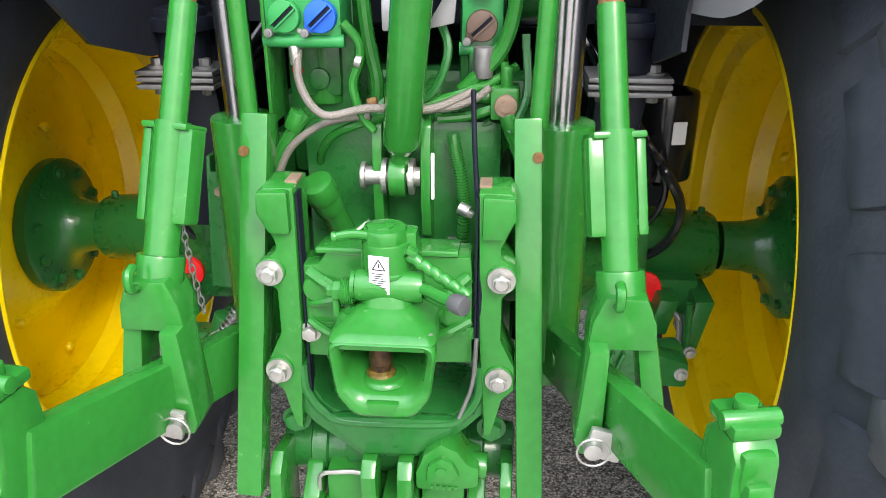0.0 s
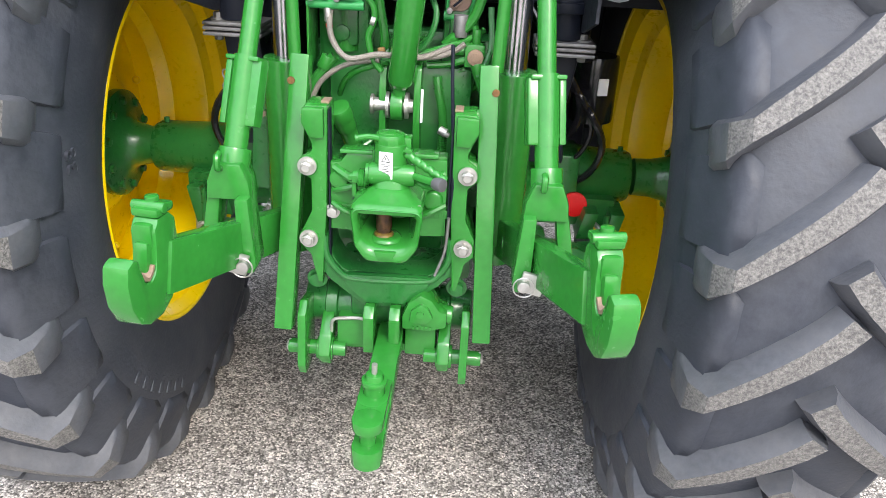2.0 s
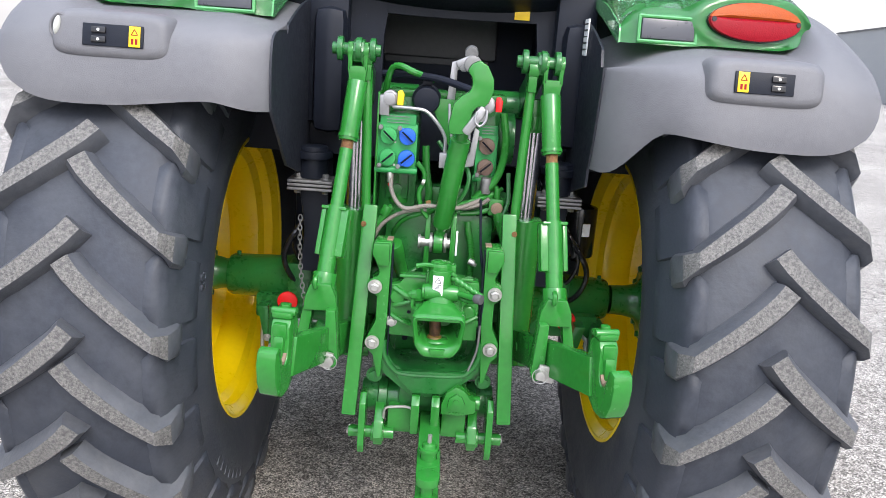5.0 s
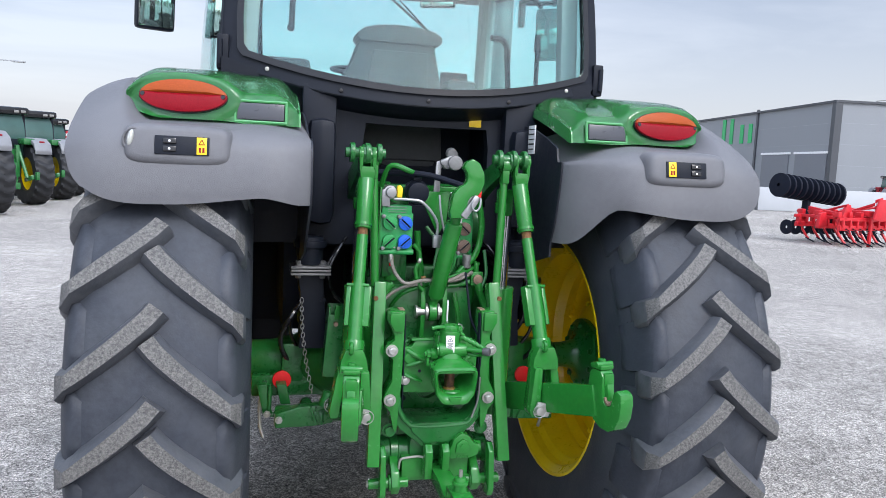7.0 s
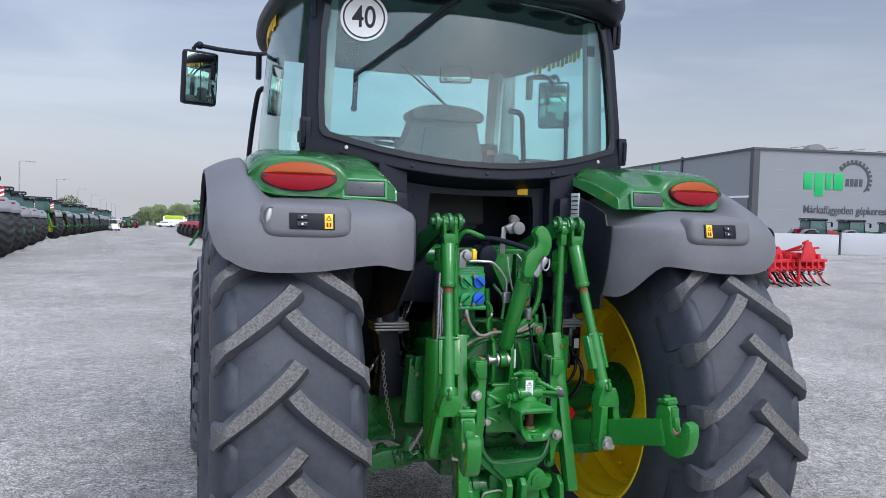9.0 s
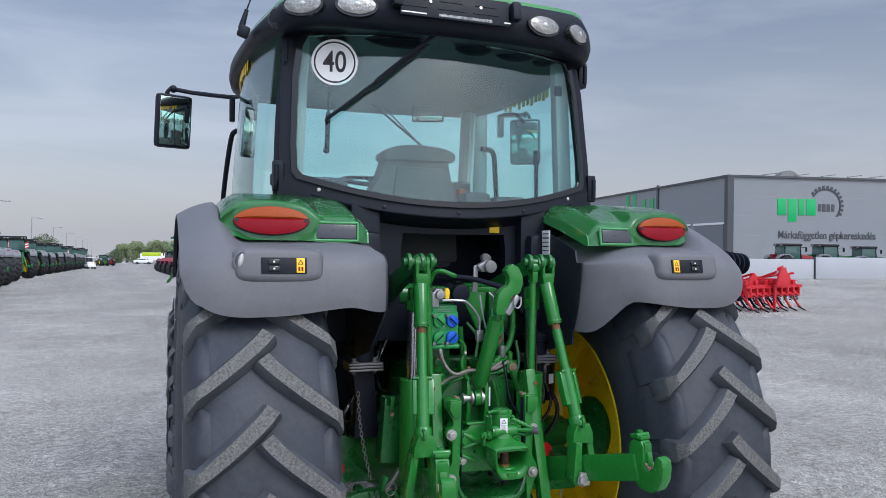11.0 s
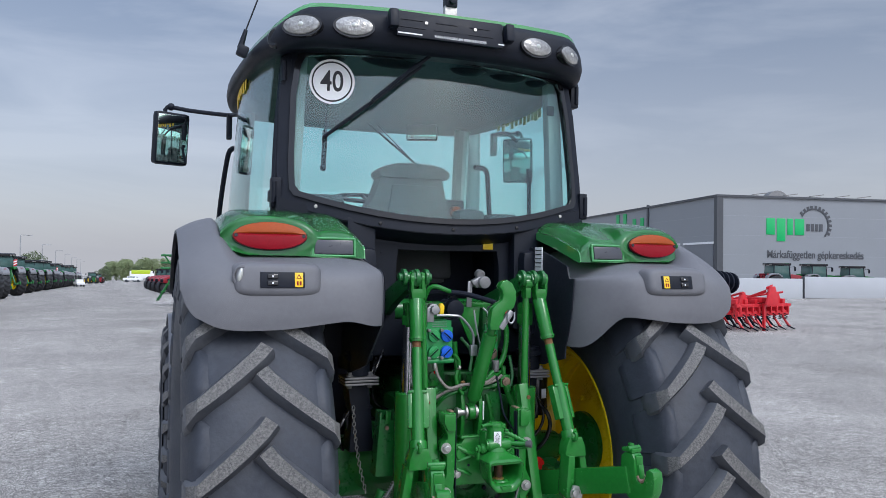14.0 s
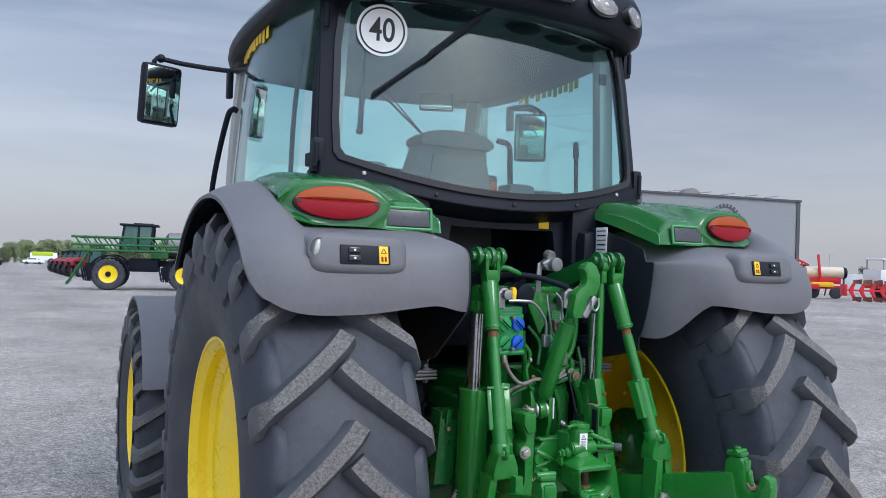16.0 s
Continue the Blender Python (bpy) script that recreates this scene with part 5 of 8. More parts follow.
bm = B()
loft(bm, [mouth(0.050, 0.044, 1.016, -0.57), mouth(0.066, 0.053, 1.012, -0.62), mouth(0.072, 0.057, 1.009, -0.68), mouth(0.0745, 0.059, 1.007, -0.714), mouth(0.0735, 0.058, 1.0075, -0.722), mouth(0.070, 0.054, 1.0095, -0.7245), mouth(0.063, 0.043, 1.015, -0.718, soft=3), mouth(0.060, 0.038, 1.018, -0.704, soft=4), mouth(0.056, 0.034, 1.021, -0.66, soft=6), mouth(0.046, 0.028, 1.026, -0.60, soft=8)])
part("jaw", bm, GREEN, jaw_head, "open cast jaw with a broad lower lip", smooth=60)
bm = B()
prism(bm, [(jx - 0.012, 0.957), (jx + 0.018, 0.957), (jx + 0.026, 0.974), (jx - 0.020, 0.974)], "y", -0.727, -0.715, bev=0.003)
part("jaw_boss", bm, GREEN, jaw_head)
# neck that widens from the head into the roof of the jaw
def neck_ring(z, hx, y0, y1, k=0.55):
    return [(jx + 0.003 + hx * math.copysign(abs(math.cos(t)) ** k, math.cos(t)), (y0 + y1) / 2 + (y1 - y0) / 2 * math.copysign(abs(math.sin(t)) ** k, math.sin(t)), z) for t in spread(0, 2 * math.pi, 40)[:-1]]


bm = loft(B(), [neck_ring(1.054, 0.0715, -0.720, -0.58, 0.22), neck_ring(1.063, 0.0740, -0.7235, -0.58, 0.22), neck_ring(1.068, 0.0715, -0.720, -0.58, 0.24), neck_ring(1.073, 0.064, -0.707, -0.582, 0.30), neck_ring(1.080, 0.050, -0.686, -0.585, 0.42), neck_ring(1.089, 0.0385, -0.667, -0.588, 0.7), neck_ring(1.118, 0.034, -0.658, -0.590, 1.0)])
part("jaw_roof", bm, GREEN, jaw_head, smooth=40)
bm = B()
prism(bm, [(jx + 0.036, -0.697), (jx + 0.054, -0.711), (jx + 0.072, -0.699), (jx + 0.054, -0.686)], "z", 1.0665, 1.0715, bev=0.001)
part("worn_spot", bm, STEEL, jaw_head, "bare metal type plate")
bm = B()
cyl(bm, (jx, -0.672, 0.982), (jx, -0.672, 0.990), 0.036, 0.030, n=28, bev=0.003)
part("pin_seat", bm, GREEN, jaw_head)
bm = B()
lathe(bm, [(0.988, 0.014), (0.988, 0.022), (0.994, 0.020), (0.997, 0.014)], (jx - 0.006, -0.670, 0), "z", 18)
part("grease", bm, mat("old_grease", (0.11, 0.075, 0.016), 0.35, var=0.6, scale=60, bump=0.8), jaw_head, "dark yellow grease round the pin")
bm = B()
cyl(bm, (jx - 0.006, -0.670, 1.006), (jx - 0.006, -0.670, 1.062), 0.0165, n=24, bev=0.003)
cyl(bm, (jx - 0.006, -0.670, 0.988), (jx - 0.006, -0.670, 1.007), 0.0125, 0.0165, n=24)
part("coupling_pin", bm, mat("dark_rusty_pin", (0.055, 0.026, 0.016), 0.5, metal=0.4, var=0.6, scale=60, fine=220, bump=0.6, dirt=(0.16, 0.07, 0.02), dirt_amt=0.5, dirt_scale=60), jaw_head, "rusty coupling pin")
bm = B()
grip = [(0.046 + 0.082 * t, -0.640 - 0.034 * t, 1.160 - 0.041 * t - 0.0022 * math.sin(t * 38)) for t in spread(0, 1, 26)]
tube(bm, grip, 0.0082, n=12, k=1)
tube(bm, [(0.030, -0.625, 1.168), (0.046, -0.640, 1.161)], 0.011, n=12, k=1)
box(bm, (0.050, -0.645, 1.168), (0.016, 0.014, 0.010), r=(0, 25, 0), bev=0.003)
tube(bm, [(0.060, -0.650, 1.117), (0.088, -0.676, 1.119), (0.112, -0.700, 1.121)], 0.0085, n=12)
tube(bm, [(0.066, -0.645, 1.103), (0.095, -0.668, 1.100), (0.112, -0.690, 1.108)], 0.006, n=10)
lever = part("release_lever", bm, GREEN, jaw_head, "green ribbed release lever")
bm = B()
cyl(bm, (0.108, -0.698, 1.121), (0.128, -0.714, 1.122), 0.0125, 0.0145, n=20, bev=0.006)
part("lever_knob", bm, mat("grey_knob", (0.07, 0.07, 0.075), 0.6), jaw_head, "dark grey rubber knob")
LABEL_C = Vector((jx - 0.006, -0.6605, 1.138))
bm = B()
box(bm, (0, 0, 0), (0.029, 0.002, 0.056), bev=0.0005)
part("safety_label", bm, WHITE, jaw_head, "white safety label with a warning triangle", at=Matrix.Translation(LABEL_C) @ pose(0, 0, 0, 0, 0, -10))
bm = B()
for a, b in (((-0.009, 0.008), (0.0, 0.023)), ((0.0, 0.023), (0.009, 0.008)), ((0.009, 0.008), (-0.009, 0.008))):
    cyl(bm, (a[0], -0.0012, a[1]), (b[0], -0.0012, b[1]), 0.0009, n=6)
box(bm, (0, -0.0014, 0.0145), (0.0016, 0.001, 0.006), bev=0)
for k in range(8):
    box(bm, (0, -0.0012, 0.002 - 0.0034 * k), (0.020 - 0.004 * (k % 3), 0.0006, 0.0011), bev=0)
part("label_print", bm, INK, jaw_head, at=Matrix.Translation(LABEL_C) @ pose(0, 0, 0, 0, 0, -10))

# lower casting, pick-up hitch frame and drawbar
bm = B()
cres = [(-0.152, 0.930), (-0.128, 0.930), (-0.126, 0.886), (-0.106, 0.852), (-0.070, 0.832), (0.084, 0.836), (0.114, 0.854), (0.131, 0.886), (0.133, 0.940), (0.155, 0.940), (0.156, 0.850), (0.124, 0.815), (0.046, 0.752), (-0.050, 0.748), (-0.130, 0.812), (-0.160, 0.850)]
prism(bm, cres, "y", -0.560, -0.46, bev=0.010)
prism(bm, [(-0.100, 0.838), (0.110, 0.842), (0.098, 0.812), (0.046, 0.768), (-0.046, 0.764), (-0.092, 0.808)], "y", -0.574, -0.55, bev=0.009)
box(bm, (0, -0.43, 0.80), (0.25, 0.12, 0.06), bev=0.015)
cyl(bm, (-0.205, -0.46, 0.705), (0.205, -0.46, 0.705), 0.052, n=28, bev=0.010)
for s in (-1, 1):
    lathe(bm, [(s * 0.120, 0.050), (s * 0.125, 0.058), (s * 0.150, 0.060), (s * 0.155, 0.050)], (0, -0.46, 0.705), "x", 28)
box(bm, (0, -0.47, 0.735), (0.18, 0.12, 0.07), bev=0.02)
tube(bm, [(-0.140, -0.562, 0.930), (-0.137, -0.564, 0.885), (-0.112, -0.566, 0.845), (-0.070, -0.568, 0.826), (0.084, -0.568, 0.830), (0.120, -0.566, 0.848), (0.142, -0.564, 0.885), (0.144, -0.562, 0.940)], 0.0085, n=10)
# the darker green puts the shade below the hitch into the colour
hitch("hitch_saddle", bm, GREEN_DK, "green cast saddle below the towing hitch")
bm = B()
box(bm, (0, -0.33, 0.905), (0.24, 0.06, 0.19), bev=0.02)
lathe(bm, [(-0.36, 0.074), (-0.378, 0.072), (-0.380, 0.050), (-0.352, 0.046), (-0.352, 0.0)], (0, 0, 0.915), "y", 36)
cyl(bm, (0, -0.345, 0.915), (0, -0.42, 0.915), 0.018, n=18, bev=0.003)
pto = hitch("pto_cover", bm, GREEN_DK, "green power take-off housing")
for x, z in ((-0.085, 0.865), (0.085, 0.865), (-0.085, 0.97), (0.085, 0.97)):
    bm = B()
    cyl(bm, (x, -0.36, z), (x, -0.372, z), 0.009, n=12)
    part("bolt", bm, DARK, pto)
for s in (-1, 1):
    bm = B(0.045)
    prism(bm, [(-0.60, 0.69), (-0.57, 0.715), (-0.50, 0.70), (-0.50, 0.56), (-0.55, 0.525), (-0.60, 0.53), (-0.615, 0.56)], "x", s * 0.182, s * 0.202, bev=0.004)
    hitch("side_hanger", bm, label="green flat hanger plate")
    bm = B(0.045)
    bolt(bm, (s * 0.165, -0.535, 0.76), 0.018, 0.014)
    hitch("bolt", bm, GREEN_DK)
    bm = B(0.045)
    cyl(bm, (s * 0.095, -0.55, 0.575), (s * 0.235, -0.55, 0.575), 0.019, n=18, bev=0.003)
    cyl(bm, (s * 0.125, -0.55, 0.575), (s * 0.165, -0.55, 0.575), 0.030, n=20, bev=0.004)
    prism(bm, [(-0.59, 0.575), (-0.57, 0.62), (-0.52, 0.66), (-0.46, 0.66), (-0.46, 0.61), (-0.53, 0.55), (-0.57, 0.54)], "x", s * 0.128, s * 0.158, bev=0.006)
    hitch("pivot_pin", bm, label="green pivot pin and lug")
    bm = B(0.045)
    cyl(bm, (s * 0.228, -0.55, 0.575), (s * 0.240, -0.55, 0.575), 0.012, n=6)
    tube(bm, [(s * 0.232, -0.55, 0.595), (s * 0.233, -0.56, 0.575), (s * 0.232, -0.55, 0.555)], 0.003)
    hitch("split_pin", bm, STEEL)
bm = B(0.045)
box(bm, (-0.075, -0.50, 0.625), (0.085, 0.10, 0.075), bev=0.006)
box(bm, (0.085, -0.50, 0.615), (0.075, 0.10, 0.085), bev=0.006)
box(bm, (0, -0.49, 0.585), (0.25, 0.10, 0.022), bev=0.006)
for x in (-0.034, 0.026):
    prism(bm, [(-0.60, 0.60), (-0.61, 0.70), (-0.59, 0.722), (-0.55, 0.718), (-0.54, 0.60)], "x", x - 0.013, x + 0.013, bev=0.005)
hitch("drawbar_frame", bm, label="green drawbar support frame")
bm = B(0.045)
for s, x in ((-1, -0.085),):
    tube(bm, [(-0.13, -0.555, 0.625), (-0.125, -0.56, 0.66), (-0.10, -0.56, 0.668), (-0.05, -0.56, 0.668), (-0.035, -0.57, 0.64), (-0.04, -0.575, 0.60)], 0.004)
hitch("wire_clip", bm, STEEL)
bm = B(0.045)
prism(bm, [(0.042, 0.666), (0.042, 0.701), (0.056, 0.737), (0.084, 0.760), (0.112, 0.746), (0.131, 0.719), (0.148, 0.716), (0.148, 0.676), (0.103, 0.664)], "y", -0.59, -0.52, bev=0.009)
prism(bm, [(0.060, 0.690), (0.064, 0.722), (0.086, 0.740), (0.104, 0.730), (0.116, 0.705), (0.100, 0.688)], "y", -0.600, -0.585, bev=0.005)
cyl(bm, (0.128, -0.555, 0.697), (0.160, -0.555, 0.695), 0.023, n=20, bev=0.004)
cyl(bm, (0.086, -0.600, 0.715), (0.086, -0.605, 0.715), 0.009, n=14)
for k in range(5):
    box(bm, (0.070 + 0.010 * k, -0.592, 0.674), (0.006, 0.003, 0.009), bev=0.001)
hitch("lock_housing", bm, label="green cast lock housing")
bm = B(0.02)
prism(bm, [(-0.45, 0.655), (-0.70, 0.655), (-0.74, 0.648), (-0.80, 0.632), (-0.955, 0.622), (-0.955, 0.585), (-0.80, 0.595), (-0.73, 0.605), (-0.45, 0.605)], "x", -0.026, 0.036, bev=0.006)
cyl(bm, (0.005, -0.955, 0.582), (0.005, -0.955, 0.625), 0.032, n=26, bev=0.004)
bmesh.ops.translate(bm, vec=(0.008, 0.022, 0.004), verts=bm.verts)
db = hitch("drawbar", bm, label="green steel drawbar with clevis and pin")
bm = B(0.02)
box(bm, (0.005, -0.885, 0.675), (0.064, 0.135, 0.018), bev=0.006)
cyl(bm, (0.005, -0.945, 0.60), (0.005, -0.945, 0.672), 0.017, n=20)
cyl(bm, (0.005, -0.950, 0.663), (0.005, -0.950, 0.687), 0.032, n=26, bev=0.004)
box(bm, (0.005, -0.815, 0.648), (0.066, 0.018, 0.065), bev=0.005)
cyl(bm, (0.005, -0.88, 0.675), (0.005, -0.88, 0.685), 0.032, n=26, bev=0.003)
cyl(bm, (0.005, -0.86, 0.68), (0.005, -0.86, 0.73), 0.024, 0.018, n=22, bev=0.004)
cyl(bm, (0.005, -0.86, 0.705), (0.005, -0.86, 0.717), 0.027, n=22, bev=0.003)
bmesh.ops.translate(bm, vec=(0.008, 0.022, 0.004), verts=bm.verts)
part("clevis", bm, GREEN, db)
bm = B(0.02)
cyl(bm, (0.005, -0.86, 0.728), (0.005, -0.86, 0.752), 0.006, n=10)
bmesh.ops.translate(bm, vec=(0.008, 0.022, 0.004), verts=bm.verts)
part("pin_ring", bm, STEEL, db)

# top link with its tower
eye = Vector((0.0, -0.400, 1.196))
head = Vector((0.064, -0.560, 1.70))
def tl(t):
    return eye.lerp(head, t)
bm = B()
cyl(bm, tl(0.12), tl(0.66), 0.030, n=26, bev=0.005)
cyl(bm, tl(0.10), tl(0.13), 0.022, 0.030, n=22)
cyl(bm, tl(0.65), tl(0.86), 0.019, n=20)
cyl(bm, tl(0.0), tl(0.12), 0.016, n=16)
cyl(bm, eye + Vector((-0.014, 0, 0)), eye + Vector((0.014, 0, 0)), 0.036, n=26, bev=0.004)
top_link = hitch("top_link", bm, label="green hydraulic top link with hook end")
bm = B()
prism(bm, [(0.030, 1.545), (0.026, 1.568), (0.036, 1.628), (0.056, 1.651), (0.078, 1.663), (0.084, 1.684), (0.079, 1.703), (0.067, 1.718), (0.078, 1.737), (0.100, 1.747), (0.123, 1.734), (0.141, 1.700), (0.143, 1.668), (0.132, 1.636), (0.119, 1.622), (0.102, 1.624), (0.088, 1.606), (0.084, 1.560), (0.070, 1.545)], "y", -0.505, -0.462, bev=0.007)
bmesh.ops.translate(bm, vec=(-0.022, -0.078, 0.004), verts=bm.verts)
part("hook_head", bm, GREEN, top_link, "green claw hook")
bm = B()
for k in (-1, 1):
    cyl(bm, eye + Vector((k * 0.018, 0, 0)), eye + Vector((k * 0.026, 0, 0)), 0.030, n=22)
cyl(bm, eye + Vector((-0.058, 0, 0)), eye + Vector((0.036, 0, 0)), 0.016, n=18)
cyl(bm, eye + Vector((-0.062, 0, 0)), eye + Vector((-0.054, 0, 0)), 0.023, n=18, bev=0.002)
part("link_pin", bm, STEEL, top_link, "zinc link pin and washers")
bm = B()
box(bm, (0.097, -0.500, 1.586), (0.026, 0.022, 0.088), r=(0, 34, 0), bev=0.008)
tube(bm, [(0.100, -0.516, 1.612), (0.098, -0.520, 1.585), (0.112, -0.520, 1.574), (0.126, -0.518, 1.590), (0.128, -0.514, 1.618)], 0.0035, n=8)
bmesh.ops.translate(bm, vec=(-0.022, -0.078, 0.004), verts=bm.verts)
part("hook_latch", bm, ZINC, top_link)
for x in (-0.034, 0.045):
    bm = B()
    prism(bm, [(-0.22, 1.330), (-0.31, 1.335), (-0.365, 1.318), (-0.400, 1.280), (-0.412, 1.230), (-0.410, 1.150), (-0.395, 1.090), (-0.35, 1.060), (-0.22, 1.040)], "x", x - 0.0085, x + 0.0085, bev=0.004)
    sx_ = -1 if x < 0 else 1
    prism(bm, [(x, 1.315), (x + sx_ * 0.020, 1.295), (x + sx_ * 0.050, 1.225), (x + sx_ * 0.066, 1.165), (x + sx_ * 0.060, 1.03), (x, 1.02)], "y", -0.300, -0.222, bev=0.014)
    hitch("top_link_bracket", bm, label="green cast top link bracket")
bm = B()
box(bm, (0.057, -0.410, 1.200), (0.006, 0.008, 0.078), bev=0.002)
hitch("white_tab", bm, WHITE)
bm = B()
box(bm, (0.0, -0.185, 1.14), (0.36, 0.07, 0.40), bev=0.02)
box(bm, (0.005, -0.21, 1.10), (0.25, 0.05, 0.22), bev=0.02)
for x, z in ((-0.087, 1.172), (0.078, 1.170), (-0.095, 1.055), (0.072, 1.053), (0.148, 1.131), (0.155, 1.19), (-0.16, 1.08), (0.13, 1.05)):
    d_ = -0.082 if abs(x) < 0.1 else 0.0
    lathe(bm, [(-0.225 + d_, 0.026), (-0.243 + d_, 0.025), (-0.247 + d_, 0.020), (-0.236 + d_, 0.014), (-0.222 + d_, 0.013)], (x, 0, z), "y", 26)
    cyl(bm, (x, -0.20 + d_, z), (x, -0.2415 + d_, z), 0.0115, n=6, bev=0.002)
box(bm, (-0.20, -0.20, 1.17), (0.07, 0.10, 0.26), bev=0.02)
box(bm, (0.18, -0.20, 1.20), (0.08, 0.10, 0.26), bev=0.02)
lathe(bm, [(-0.225, 0.040), (-0.262, 0.036), (-0.264, 0.030), (-0.235, 0.026)], (-0.012, 0, 1.011), "y", 26)
for k in range(5):
    box(bm, (0.105 + 0.008 * k, -0.238, 1.012 + 0.002 * k), (0.005, 0.006, 0.016), bev=0.001)
    box(bm, (-0.150 + 0.008 * k, -0.238, 1.000), (0.005, 0.006, 0.016), bev=0.001)
hitch("rear_cover", bm, GREEN_DK, "dark green bolted rear cover")
bm = B()
lathe(bm, [(-0.222, 0.026), (-0.245, 0.028), (-0.248, 0.036), (-0.220, 0.040)], (-0.134, 0, 1.167), "y", 26)
hitch("port_ring", bm, GREEN, "green round port collar")
bm = B()
tube(bm, [(-0.134 + 0.011 * math.cos(t) + 0.0004 * t, -0.24 - 0.0022 * t, 1.165 + 0.011 * math.sin(t) + 0.0010 * t) for t in spread(0, 30, 90)], 0.0028, n=5, k=1)
hitch("port_spring", bm, GREEN)
bm = B()
guard_ = [(0.088, -0.375, 1.262), (0.092, -0.380, 1.235), (0.104, -0.384, 1.18), (0.107, -0.384, 1.12), (0.104, -0.380, 1.045)]
tube(bm, guard_, 0.0085, n=10)
path_ = smooth_path([Vector(p) for p in guard_], 12)
for a_, b_ in zip(path_, path_[1:]):
    a_, b_ = Vector(a_), Vector(b_)
    cyl(bm, a_, a_.lerp(b_, 0.5), 0.0115, n=10)
hitch("coiled_guard", bm, GREEN, "coiled green cable guard")
bm = B()
for k in range(6):
    cyl(bm, (0.086, -0.35, 1.062 - 0.006 * k), (0.086, -0.35, 1.058 - 0.006 * k), 0.014 - 0.0012 * (k % 2), n=16)
cyl(bm, (0.086, -0.35, 1.01), (0.086, -0.35, 1.070), 0.009, n=14)
hitch("breather", bm, STEEL, "ribbed metal breather")
bm = B()
box(bm, (0.118, -0.402, 1.134), (0.012, 0.012, 0.012), r=(0, 30, 0), bev=0.003)
cyl(bm, (0.100, -0.395, 1.143), (0.116, -0.400, 1.136), 0.0105, n=14)
hitch("hose_clamp", bm, STEEL)
for x, z, r in ((-0.185, 1.29, 0.020), (0.165, 1.27, 0.022), (0.19, 1.22, 0.018), (-0.165, 1.10, 0.02), (0.16, 1.12, 0.018)):
    bm = B()
    cyl(bm, (x, -0.22, z), (x, -0.272, z), r, n=18, bev=0.003)
    cyl(bm, (x, -0.272, z), (x, -0.284, z), r * 0.7, n=6, bev=0.001)
    hitch("plug", bm, GREEN_DK)
for pts in ([(-0.06, -0.36, 1.10), (-0.10, -0.39, 1.07), (-0.13, -0.40, 1.02)], [(0.03, -0.37, 1.05), (0.07, -0.40, 1.02), (0.10, -0.42, 0.98)], [(0.06, -0.36, 1.45), (0.08, -0.39, 1.40), (0.06, -0.40, 1.34), (0.02, -0.39, 1.31)], [(-0.02, -0.34, 1.50), (0.02, -0.36, 1.44), (0.01, -0.37, 1.36)], [(0.20, -0.36, 1.42), (0.205, -0.38, 1.33), (0.18, -0.39, 1.27)]):
    hitch("hydraulic_pipe", tube(B(), pts, 0.007, n=8), GREEN_DK)
# filler pipe with cap
bm = B()
tube(bm, [(-0.085, -0.30, 1.00), (-0.100, -0.35, 1.06), (-0.122, -0.392, 1.140)], 0.022, n=16)
cyl(bm, (-0.120, -0.388, 1.132), (-0.128, -0.404, 1.160), 0.026, n=24, bev=0.003)
cyl(bm, (-0.127, -0.402, 1.156), (-0.136, -0.418, 1.188), 0.0295, 0.0285, n=24, bev=0.007)
hitch("filler_pipe", bm, GREEN, "green oil filler pipe with cap")

